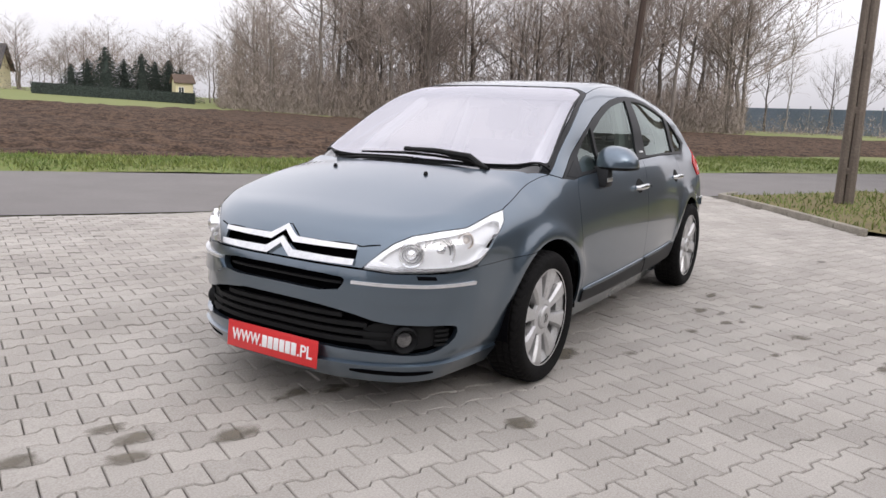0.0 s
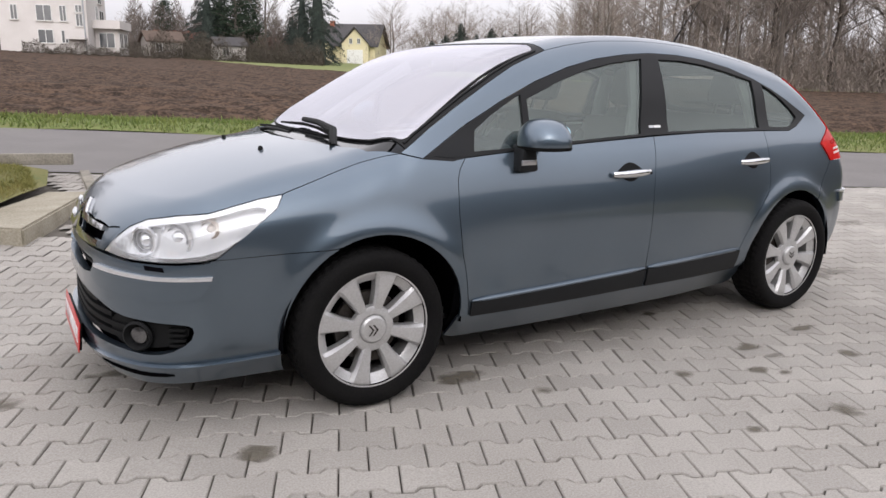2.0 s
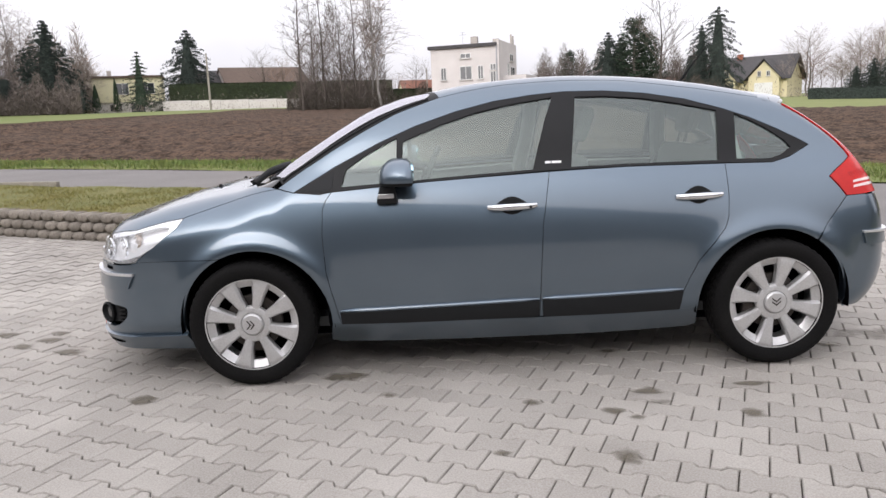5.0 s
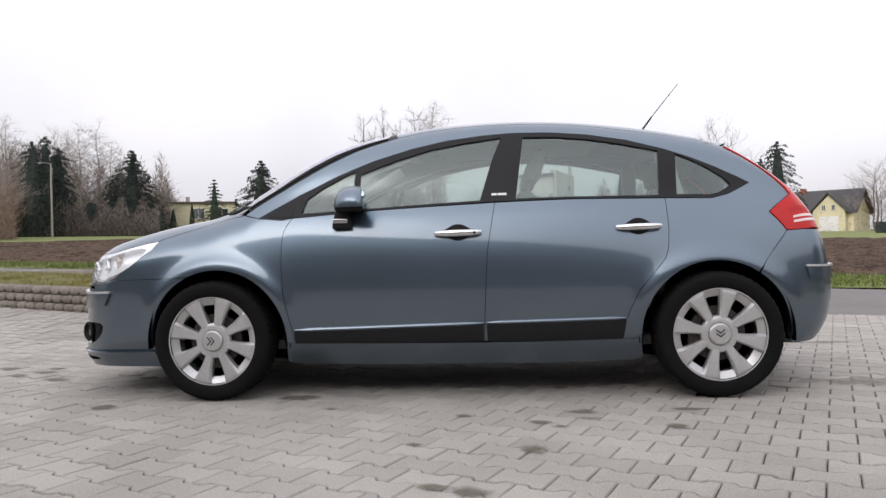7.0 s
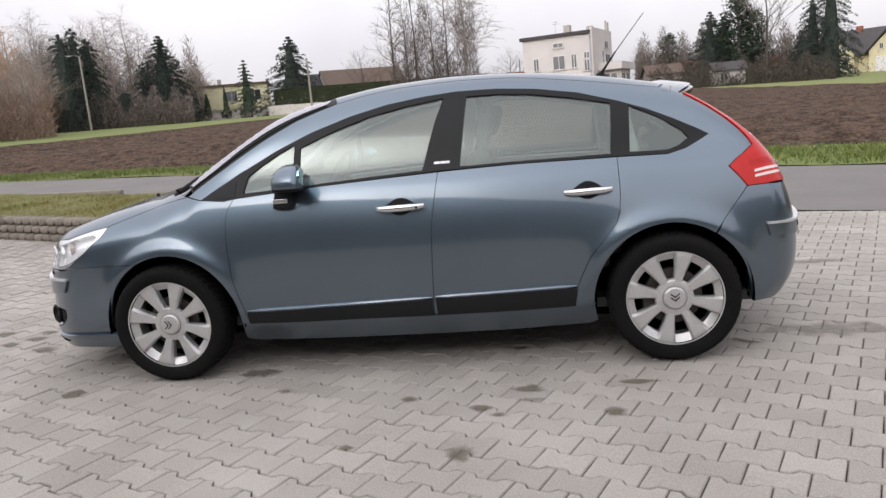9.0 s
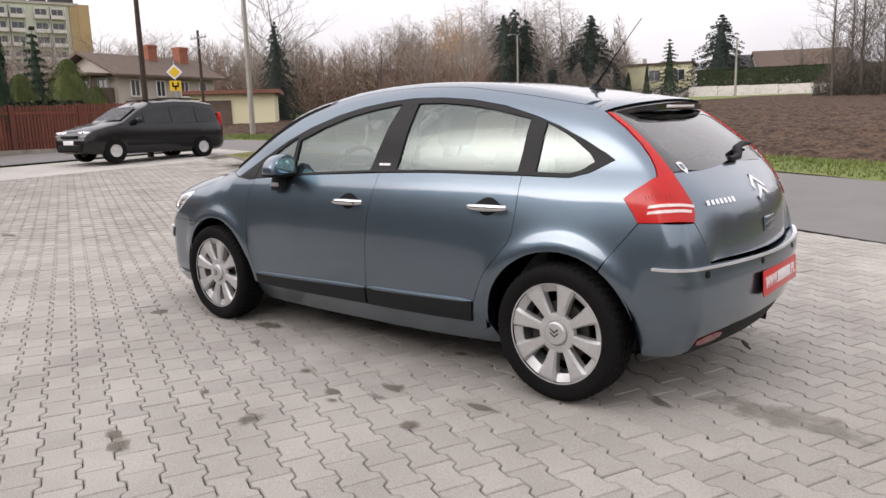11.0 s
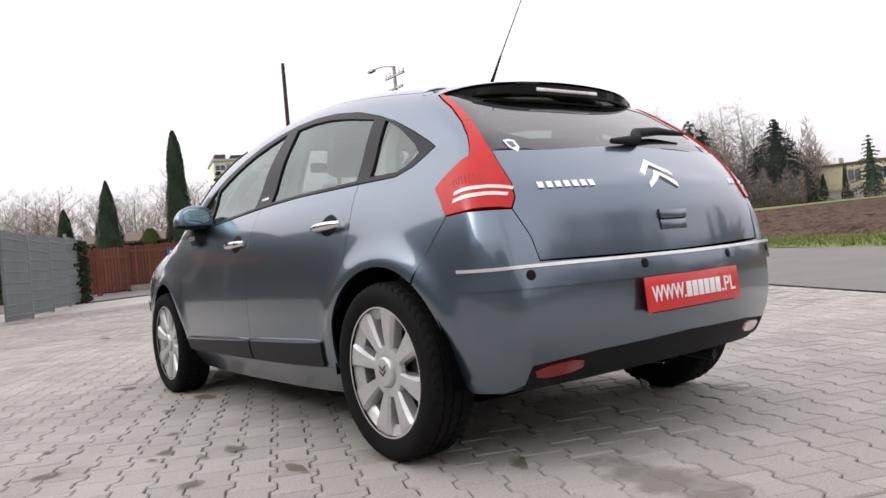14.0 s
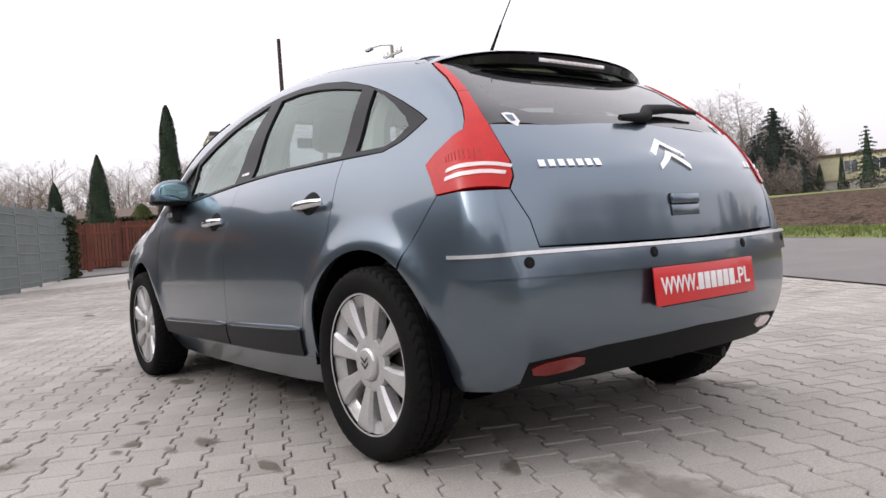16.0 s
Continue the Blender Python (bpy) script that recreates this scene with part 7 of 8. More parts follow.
def gable(bm, x0, x1, y0, y1, z0, z1, over=.4, along="x", thick=.16):
    """A pitched roof of two slabs, ridge along x or y."""
    if along == "x":
        ym = (y0 + y1) / 2
        prof = [(y0 - over, z0 - over * (z1 - z0) / (ym - y0)), (ym, z1), (y1 + over, z0 - over * (z1 - z0) / (ym - y0))]
        pts = lambda x, dz: [(x, y, z + dz) for y, z in prof]
        a_, b_ = x0 - over, x1 + over
    else:
        xm = (x0 + x1) / 2
        prof = [(x0 - over, z0 - over * (z1 - z0) / (xm - x0)), (xm, z1), (x1 + over, z0 - over * (z1 - z0) / (xm - x0))]
        pts = lambda y, dz: [(x, y, z + dz) for x, z in prof]
        a_, b_ = y0 - over, y1 + over
    v = [bm.verts.new(p) for p in pts(a_, 0) + pts(a_, thick) + pts(b_, 0) + pts(b_, thick)]
    for f in ((3, 4, 10, 9), (4, 5, 11, 10), (0, 6, 7, 1), (1, 7, 8, 2), (0, 1, 4, 3), (1, 2, 5, 4), (6, 9, 10, 7), (7, 10, 11, 8), (0, 3, 9, 6), (2, 8, 11, 5)):
        bm.faces.new([v[i] for i in f])
    bmesh.ops.recalc_face_normals(bm, faces=bm.faces[:])
    return bm


def gable_wall(bm, x0, x1, y0, y1, z0, z1, zr, along="x"):
    """House walls with two gables."""
    box(bm, x0, x1, y0, y1, z0, z1)
    for e in ((x0, x1) if along == "x" else (y0, y1)):
        s = .12 if e in (x0, y0) else -.12
        if along == "x":
            q = [(e, y0, z1), (e, y1, z1), (e, (y0 + y1) / 2, zr), (e + s, y0, z1), (e + s, y1, z1), (e + s, (y0 + y1) / 2, zr)]
        else:
            q = [(x0, e, z1), (x1, e, z1), ((x0 + x1) / 2, e, zr), (x0, e + s, z1), (x1, e + s, z1), ((x0 + x1) / 2, e + s, zr)]
        v = [bm.verts.new(p) for p in q]
        for f in ((0, 1, 2), (3, 5, 4), (0, 3, 4, 1), (1, 4, 5, 2), (2, 5, 3, 0)):
            bm.faces.new([v[i] for i in f])
    bmesh.ops.recalc_face_normals(bm, faces=bm.faces[:])
    return bm


# white three-storey house with a flat roof
x, y, z = spot(4.57, 88)
yaw_w = radians(-18.8)
M = Matrix.Translation((x, y, z)) @ Matrix.Rotation(yaw_w, 4, "Z") @ Matrix.Diagonal((.97, .97, (9.75 - z) / 9.1, 1))
house = thing("white_house", "grey-white three-storey house with a flat roof", "house")
part("wall", put(boxes((-8.6, 0, 0, 9.5, 0, 8.6), (-.3, 0, 0, 9.5, 8.6, 9.1)), M), WHITEWALL, house, smooth=False)
part("roof", put(boxes((-8.9, -.25, -.3, 9.7, 8.3, 8.75)), M), DARKROOF, house, smooth=False)
part("bay", put(boxes((0, 2.4, 3.2, 8.6, 0, 3.4)), M), WHITEWALL, house, smooth=False)
part("balcony", put(boxes((-.1, 2.8, 2.2, 9.0, 3.4, 3.65), (2.65, 2.8, 2.2, 9.0, 3.65, 4.4), (0, 2.65, 2.2, 2.35, 3.65, 4.4)), M), WHITEWALL, house, smooth=False)
part("porch", put(boxes((-2.0, -.1, -1.3, 0, 1.9, 2.1), (-2.0, -.1, -1.3, -1.2, 2.1, 2.9), (-2.0, -1.9, -1.3, 0, 2.1, 2.9)), M), WHITEWALL, house, smooth=False)
for u, v_, w, h in ((-4.6, 4, .8, 1.5), (-2.0, 5, .7, 1.1), (-.5, 8.2, .2, 1.9), (-.4, 8.9, .2, 1.7), (-7.2, 5, .5, .5)):
    part("chimney", put(boxes((u, u + w, v_, v_ + w, 8.7, 8.7 + h)), M), GREYWALL, house, smooth=False)
part("aerial", put(boxes((-5.64, -5.6, 4.0, 4.04, 8.8, 10.9), (-6.1, -5.1, 4.0, 4.03, 10.5, 10.55), (-5.9, -5.3, 4.0, 4.03, 10.8, 10.85)), M), METAL, house, smooth=False)
part("downpipe", put(boxes((-.35, -.22, -.14, 0, .3, 8.3)), M), METAL, house, smooth=False)
for u, zz, w, h in ((-4.15, 4.9, 1.5, 1.6), (-4.15, 2.2, 1.5, 1.4), (-4.15, 7.2, 1.3, .6), (-2.3, 4.9, .7, 1.6), (-2.3, 2.2, .7, 1.3), (-.75, 5.5, .7, .8), (-.75, 4.2, .7, 1.3), (-7.0, 4.9, .7, 1.5)):
    window(house, M @ Vector((u, -.03, zz)), w, h, yaw_w)
for u, zz, w, h in ((6.4, 7.1, 1.8, .9), (4.6, 5.0, 1.0, 2.0), (7.0, 5.0, 2.2, 1.4)):
    window(house, M @ Vector((.03, u, zz)), w, h, yaw_w + math.pi / 2)
for u in (4.5, 7.0):
    window(house, M @ Vector((2.43, u, 2.0)), 1.9, 1.6, yaw_w + math.pi / 2)
window(house, M @ Vector((1.2, 3.17, 2.0)), 1.6, 1.6, yaw_w)

# yellow house with steep dark roofs
x, y, z = spot(22.5, 138, (.2, -4.56))
yaw_y = radians(-23.3 - 14)
M = Matrix.Translation((x, y, z - .2)) @ Matrix.Rotation(yaw_y, 4, "Z") @ Matrix.Diagonal((1.42, 1.42, 1.34, 1))
house = thing("yellow_house", "pale yellow house with steep dark roofs", "house")
part("wall", put(gable_wall(bmesh.new(), -4.2, 4.2, 0, 8, 0, 2.5, 5.1), M), YELLOWWALL, house, smooth=False)
part("roof", put(gable(bmesh.new(), -4.2, 4.2, 0, 8, 2.6, 5.3, .5), M), DARKROOF, house, smooth=False)
part("front_gable", put(gable_wall(bmesh.new(), .2, 3.6, -1.2, 3, 0, 2.6, 4.5, "y"), M), YELLOWWALL, house, smooth=False)
part("gable_roof", put(gable(bmesh.new(), .2, 3.6, -1.2, 3.2, 2.7, 4.7, .4, "y"), M), DARKROOF, house, smooth=False)
part("side_gable", put(gable_wall(bmesh.new(), -4.6, -1.2, -1.5, 3, 0, 2.4, 4.4, "y"), M), YELLOWWALL, house, smooth=False)
part("side_gable_roof", put(gable(bmesh.new(), -4.6, -1.2, -1.5, 3.2, 2.5, 4.6, .4, "y"), M), DARKROOF, house, smooth=False)
for u, zz in ((-3.6, 3.1), (-2.2, 3.1), (-3.6, 1.3), (-2.2, 1.3)):
    window(house, M @ Vector((u, -1.54, zz)), .7, 1.0, yaw_y)
part("chimney", put(boxes((-2.4, -1.8, 3.4, 4.0, 4.4, 5.8)), M), BRICK, house, smooth=False)
part("garage_door", put(boxes((.9, 2.9, -1.28, -1.2, .05, 1.9)), M), WHITEFRAME, house, smooth=False)
window(house, M @ Vector((1.4, -1.24, 3.0)), .6, .9, yaw_y)
window(house, M @ Vector((2.4, -1.24, 3.0)), .6, .9, yaw_y)
window(house, M @ Vector((-4.23, 4, 4.0)), .9, 1.1, yaw_y - math.pi / 2)

# cream flat-roofed house, hedge and white wall
x, y, z = spot(-23.1, 152, N9)
yaw_c = radians(23.1 - 6)
M = Matrix.Translation((x, y, z)) @ Matrix.Rotation(yaw_c, 4, "Z")
house = thing("cream_house", "long cream house with a flat roof", "house")
part("wall", put(boxes((-8.4, 7.9, 0, 10, 1.9, 6.3)), M), CREAMWALL, house, smooth=False)
part("ground_floor", put(boxes((-8.2, 7.7, .3, 9.8, -.3, 1.9)), M), WHITEWALL, house, "whitewashed ground floor", smooth=False)
part("roof", put(boxes((-8.8, 8.3, -.4, 10.3, 6.3, 6.65)), M), BROWNROOF, house, smooth=False)
for u, w in ((1.0, 2.2), (5.4, 2.4), (-5.2, 1.2)):
    window(house, M @ Vector((u, -.03, 4.3)), w, 2.0, yaw_c)
part("garage_door", put(boxes((2.2, 4.6, .2, .32, -.2, 1.7)), M), PANE, house, smooth=False)
part("garage_door", put(boxes((-1.4, .6, .2, .32, .3, 1.5)), M), PANE, house, smooth=False)
part("downpipe", put(boxes((-.3, -.15, -.12, 0, 0, 6.3)), M), BROWNROOF, house, smooth=False)
part("chimney", put(boxes((-1.8, -1.1, 4, 4.8, 6.6, 7.9)), M), GREYWALL, house, smooth=False)
part("chimney", put(boxes((-4.2, -3.6, 5, 5.6, 6.6, 7.5)), M), GREYWALL, house, smooth=False)


def run_between(p, q, lo, hi, thick, top_lift=0.0):
    d = Vector((q[0] - p[0], q[1] - p[1]))
    zz = float(land((p[0] + q[0]) / 2, (p[1] + q[1]) / 2))
    bm = boxes((-d.length / 2, d.length / 2, -thick / 2, thick / 2, zz + lo, zz + hi))
    bm.transform(Matrix.Translation(((p[0] + q[0]) / 2, (p[1] + q[1]) / 2, 0)) @ Matrix.Rotation(math.atan2(d.y, d.x), 4, "Z"))
    return bm


a0, b0 = spot(-20.2, 138, N9), spot(-4.0, 134, N9)
for k in range(8):
    p, q = [(a0[0] + (b0[0] - a0[0]) * t, a0[1] + (b0[1] - a0[1]) * t) for t in (k / 8, (k + .985) / 8)]
    tagged(part("garden_wall", run_between(p, q, -.3, 1.5, .25), WHITEWALL, smooth=False), "low pale garden wall before a hedge", "wall", "garden wall bays")


def hedge(name, p, q, height, thick, count, label, mat=HEDGE):
    d = Vector((q[0] - p[0], q[1] - p[1]))
    n_ = Vector((-d.y, d.x)).normalized()
    rr = random.Random(int(p[0] * 7))
    verts, faces = [], []
    for _ in range(count * 5):
        t = rr.random()
        side = rr.choice((-1, 1, 0))
        hgt = rr.random() * height if side else height * rr.uniform(.93, 1.05)
        off = side * thick / 2 * rr.uniform(.9, 1.1) if side else rr.uniform(-.5, .5) * thick
        c = Vector((p[0] + d.x * t + n_.x * off, p[1] + d.y * t + n_.y * off))
        pos = Vector((c.x, c.y, float(land(c.x, c.y)) + hgt))
        leafy(verts, faces, pos, rr, rr.uniform(.10, .24) * (1 + height * .10), Vector((n_.x * side, n_.y * side, .4 if side else 1)).normalized())
    for k in range(24):
        a_, b_ = ((p[0] + d.x * t, p[1] + d.y * t) for t in (k / 24, (k + 1) / 24))
        core = [(x_ + n_.x * o, y_ + n_.y * o, float(land(x_, y_)) + hz_) for x_, y_ in (a_, b_) for o, hz_ in ((-thick * .43, 0), (-thick * .43, height * .92), (thick * .43, height * .92), (thick * .43, 0))]
        base = len(verts)
        verts += [Vector(c) for c in core]
        faces += [(base, base + 1, base + 5, base + 4), (base + 1, base + 2, base + 6, base + 5), (base + 2, base + 3, base + 7, base + 6), (base, base + 3, base + 2, base + 1), (base + 4, base + 5, base + 6, base + 7)]
    tagged(raw(name, verts, faces, mat, None), label, "hedge")


hedge("clipped_hedge", spot(-19.6, 142, N9), spot(-3.6, 137, N9), 4.2, 2.2, 6000, "long clipped green hedge behind the garden wall")
hedge("far_hedge", spot(-3.5, 98), spot(1.2, 100), 2.3, 1.2, 1200, "dark hedge beside the white house")
hedge("field_hedge", spot(28.2, 106, EAST), spot(38.5, 103, EAST), 1.3, 1.5, 2400, "dark hedge behind the green strip", NEEDLES)
hedge("garden_hedge", spot(-88, 31, WEST), spot(-66, 33, WEST), 1.7, 1.0, 1100, "green garden hedge behind the fence")

# small far buildings
for az, d, w, h, rh, wallm, roofm, lab in ((11.0, 110, 6, 2.2, 1.2, GREYWALL, REDROOF, "low house with a red tiled roof"), (17.8, 114, 5, 1.9, 1.3, CREAMWALL, REDROOF, "small house with an orange roof"), (-1.2, 150, 7, 2.3, 2.2, CREAMWALL, REDROOF, "small house behind the tall trees"), (-12.5, 150, 16, 4.2, 3.6, GREYWALL, BROWNROOF, "low house with a wide grey-brown roof"), (-15.5, 152, 13, 4.0, 3.4, GREYWALL, DARKROOF, "bungalow with a dark roof"), (9.6, 96, 4, 2.0, .9, GREYWALL, BROWNROOF, "weathered wooden garden shed"), (14.0, 94, 3.4, 1.9, .7, WHITEWALL, DARKROOF, "pale painted garden shed"), (36.2, 112, 2.4, 3.0, .8, YELLOWWALL, BROWNROOF, "small ochre building by the wood")):
    x, y, z = spot(az, d)
    M = Matrix.Translation((x, y, z)) @ Matrix.Rotation(radians(-az + 14), 4, "Z")
    house = thing("small_house", lab, "house")
    part("wall", put(gable_wall(bmesh.new(), -w / 2, w / 2, 0, w * .8, 0, h, h + rh), M), wallm, house, smooth=False)
    part("roof", put(gable(bmesh.new(), -w / 2, w / 2, 0, w * .8, h, h + rh + .1, .3), M), roofm, house, smooth=False)
    window(house, M @ Vector((-w * .2, -.03, h * .6)), .8, .9, radians(-az + 14))

# villa with a brown roof and balcony
VILLAWALL = material("beige_grey_render", (0.44, 0.40, 0.36), 0.9, 0, (0.36, 0.32, 0.28), 0.6, 20)
x, y, z = spot(-60.2, 60, YARD)
yaw_v = radians(61.6 + 38)
M = Matrix.Translation((x, y, z)) @ Matrix.Rotation(yaw_v, 4, "Z")
house = thing("brown_roof_villa", "beige-grey villa with a low brown roof and a balcony", "house")
part("wall", put(gable_wall(bmesh.new(), -4.2, 4.6, 0, 6.4, 0, 3.7, 5.0, "x"), M), VILLAWALL, house, smooth=False)
part("roof", put(gable(bmesh.new(), -4.2, 4.6, 0, 6.4, 3.75, 5.15, .7), M), BROWNROOF, house, smooth=False)
part("balcony", put(boxes((-6.0, -4.2, .4, 5.0, 1.7, 1.9), (-6.0, -5.9, .4, 5.0, 1.9, 2.7), (-5.9, -4.2, .4, .5, 1.9, 2.7)), M), BROWNROOF, house, "dark wooden balcony", smooth=False)
for v_ in (.4, 2.6, 4.85):
    part("post", put(boxes((-6.0, -5.86, v_, v_ + .14, 0, 3.5)), M), BROWNROOF, house, smooth=False)
part("balcony_roof", put(boxes((-6.4, -4.1, .1, 5.3, 3.5, 3.66)), M), BROWNROOF, house, smooth=False)
for v_ in (1.5, 3.6):
    window(house, M @ Vector((-4.23, v_, 2.7)), 1.1, 1.4, yaw_v - math.pi / 2)
    window(house, M @ Vector((-4.23, v_, .9)), 1.1, 1.1, yaw_v - math.pi / 2)
for u in (-2.8, -.6, 1.6, 3.4):
    window(house, M @ Vector((u, -.03, 2.7)), .8, 1.2, yaw_v)
    window(house, M @ Vector((u, -.03, .9)), .8, .8, yaw_v)
for u, v_ in ((.4, 2.2), (3.2, 2.0)):
    part("chimney", put(boxes((u, u + .8, v_, v_ + .8, 3.8, 6.0), (u - .06, u + .86, v_ - .06, v_ + .86, 5.9, 6.08)), M), BRICK, house, smooth=False)
x, y, z = spot(-55.6, 52, YARD)
M = Matrix.Translation((x, y, z)) @ Matrix.Rotation(radians(48), 4, "Z")
house = thing("garage_shed", "low cream garage with a red roof", "garage")
part("wall", put(boxes((-3, 2.4, 0, 4, 0, 2.1)), M), CREAMWALL, house, smooth=False)
part("roof", put(boxes((-3.4, 2.8, -.5, 4.3, 2.1, 2.35)), M), REDROOF, house, smooth=False)
part("door", put(boxes((-2.4, -.4, -.06, .02, 0, 1.7)), M), BROWNROOF, house, smooth=False)
x, y, z = spot(-74.5, 60, WEST)
M = Matrix.Translation((x, y, z)) @ Matrix.Rotation(radians(70), 4, "Z")
house = thing("cream_bungalow", "cream bungalow behind the garden", "house")
part("wall", put(boxes((-4, 4, 0, 6, 0, 2.7)), M), YELLOWWALL, house, smooth=False)
part("roof", put(gable(bmesh.new(), -4, 4, 0, 6, 2.7, 3.4, .4), M), BROWNROOF, house, smooth=False)

# block of flats
x, y, z = spot(-66.9, 175, YARD)
yaw_b = radians(67.4 + 8)
M = Matrix.Translation((x, y, z)) @ Matrix.Rotation(yaw_b, 4, "Z")
flats = thing("block_of_flats", "tall pale green block of flats with balconies", "apartment block")
part("wall", put(boxes((-9.5, 6.2, 0, 12, 0, 22.5)), M), BLOCKWALL, flats, smooth=False)
part("stair_tower", put(boxes((6.2, 8.4, -.5, 12, 0, 22.8), (4.6, 6.2, -.4, 0, 0, 22.6)), M), OCHREWALL, flats, smooth=False)
part("roof", put(boxes((-9.8, 6.4, -.5, 12.3, 22.5, 23.0)), M), GREYWALL, flats, smooth=False)
part("roof_plant", put(boxes((-9, -6.6, 1, 5, 23, 24.2), (-5.4, -2.8, 1, 5, 23, 24.0), (-1.8, .8, 1, 5, 23, 24.4), (1.6, 5.8, 1, 5, 23, 25.0)), M), DARKROOF, flats, smooth=False)
for lev in range(8):
    zz = 21.0 - lev * 2.75
    for u in (-8.0, -4.9, -.6, 2.4):
        part("balcony", put(boxes((u - 1.4, u + 1.4, -1.1, 0, zz - 1.5, zz - 1.35), (u - 1.4, u + 1.4, -1.1, -1.03, zz - 1.5, zz - .7), (u - 1.4, u - 1.3, -1.1, 0, zz - 1.5, zz + 1.1), (u + 1.3, u + 1.4, -1.1, 0, zz - 1.5, zz + 1.1)), M), WHITEWALL, flats, smooth=False)
        window(flats, M @ Vector((u, -.03, zz - .2)), 2.2, 1.7, yaw_b)

# noise barrier far to the east
BARRIER = material("blue_grey_panels", (0.16, 0.20, 0.26), 0.5, 0, (0.10, 0.13, 0.17), 0.3, 6)
p, q = spot(78, 130, EAST), spot(99, 112, EAST)
fence_b = thing("noise_barrier", "long blue-grey noise barrier of glazed panels", "noise barrier")
for k in range(14):
    a_, b_ = [(p[0] + (q[0] - p[0]) * t, p[1] + (q[1] - p[1]) * t) for t in (k / 14, (k + .96) / 14)]
    part("panel", run_between(a_, b_, 0, 3.6, .2), BARRIER, fence_b, smooth=False)
    part("post", run_between(b_, (b_[0] + (b_[0] - a_[0]) * .04, b_[1] + (b_[1] - a_[1]) * .04), 0, 4.0, .3), METAL, fence_b, smooth=False)

# ---- poles and lamps ----
POLEWOOD = material("tarred_pole", (0.032, 0.020, 0.016), 0.9, 0, (0.056, 0.037, 0.028), 2, 30, bump=0.3)
POLECONC = material("concrete_pole", (0.32, 0.30, 0.265), 0.9, 0, (0.22, 0.20, 0.17), 2, 30, bump=0.3)
POLEOLD = material("weathered_brown_pole", (0.150, 0.122, 0.100), 0.9, 0, (0.09, 0.074, 0.06), 2, 30, bump=0.3)


def pole(az, d, ref, h, r0, mat, label, lamp_arm=0.0, foot=False, lean=(0, 0), cross=False):
    x, y, z = spot(az, d, ref)
    top_ = Vector((x + lean[0] * h, y + lean[1] * h, z + h))
    root = thing("utility_pole", label, "pole")
    v, f = tube([(x, y, z), top_], (r0, r0 * .62), 8)
    raw("shaft", v, f, mat, root, smooth=True)
    if foot:
        part("concrete_foot", boxes((x - .19, x - .06, y + .06, y + .20, z - .1, z + 1.05), (x - .14, x + .0, y - .22, y - .09, z - .1, z + 1.02), bevel=.02), KERB, root)
    if cross:
        part("crossarm", boxes((top_.x - .8, top_.x + .8, top_.y - .05, top_.y + .05, top_.z - .5, top_.z - .4), (top_.x - .6, top_.x + .6, top_.y - .05, top_.y + .05, top_.z - 1.1, top_.z - 1.0)), METAL, root, smooth=False)
        for dx in (-.75, -.4, .4, .75):
            part("insulator", boxes((top_.x + dx - .04, top_.x + dx + .04, top_.y - .04, top_.y + .04, top_.z - .4, top_.z - .22), bevel=.015), WHITEFRAME, root)
    if lamp_arm:
        v, f = tube([top_, top_ + Vector((lamp_arm * .5, -.1, .18)), top_ + Vector((lamp_arm, -.2, .22))], (.035, .03, .03), 6)
        arm_ = raw("arm", v, f, METAL, root)
        e = top_ + Vector((lamp_arm, -.2, .18))
        part("lamp_head", boxes((e.x - .35, e.x + .15, e.y - .11, e.y + .11, e.z - .07, e.z + .06), bevel=.03), METAL, arm_)
    return root


x, y = 8.92, -1.37
root = thing("concrete_pole", "leaning grey-brown concrete pole in the grass corner", "pole")
for s in (-1, 1):
    v, f = tube([(x, y + s * .07, -.05), (x + .35, y + .02 + s * .03, 8.5)], (.075, .055), 8)
    raw("pole_leg", v, f, POLEOLD, root, smooth=True)
for k in range(9):
    zz = .5 + k * .95
    part("pole_rung", boxes((x + .041 * zz - .05, x + .041 * zz + .05, y - .07, y + .07, zz, zz + .12), bevel=.01), POLEOLD, root)
pole(67.7, 19.4, (-2.93, -2.93), 8.5, .105, POLEWOOD, "dark tarred wooden pole on concrete feet beyond the lane", foot=True, lean=(.024, -.060))
pole(-17.0, 126, N9, 8.8, .2, POLECONC, "old pole standing before the hedge")
pole(-32.4, 112, N9, 9.8, .16, POLECONC, "slim grey lamp post beside the dark conifers", lamp_arm=-1.2)
pole(-62.9, 24.5, YARD, 6.9, .095, POLEWOOD, "dark wooden pole beside the wooden fence")
pole(-58.0, 50, YARD, 6.0, .12, POLEWOOD, "dark wooden pole by the villa", cross=True)
pole(-55.1, 36, YARD, 9.2, .13, POLECONC, "grey concrete street lamp with wires", lamp_arm=-1.6, cross=True)
pole(-.9, 96, (0.3, -4.2), 5.0, .12, POLECONC, "short pale pole beside the far house")

# priority road sign
x, y, z = spot(-60.3, 33, YARD)
sign = thing("road_sign", "yellow diamond priority sign above a yellow plate", "road sign")
v, f = tube([(x, y, z), (x, y, z + 3.3)], .035, 8)
raw("post", v, f, METAL, sign, smooth=True)
YELLOW = material("sign_yellow", (0.80, 0.52, 0.02), 0.5)
MS = Matrix.Translation((x + .05, y - .04, z + 2.85)) @ Matrix.Rotation(radians(60.6), 4, "Z")
for nm, size, mat_, dy in (("sign_border", .31, WHITEINK, 0), ("sign_face", .225, YELLOW, -.012)):
    bm = boxes((-size * .707, size * .707, -.008 + dy, .008 + dy, -size * .707, size * .707))
    bm.transform(MS @ Matrix.Rotation(radians(45), 4, "Y"))
    part(nm, bm, mat_, sign, smooth=False)
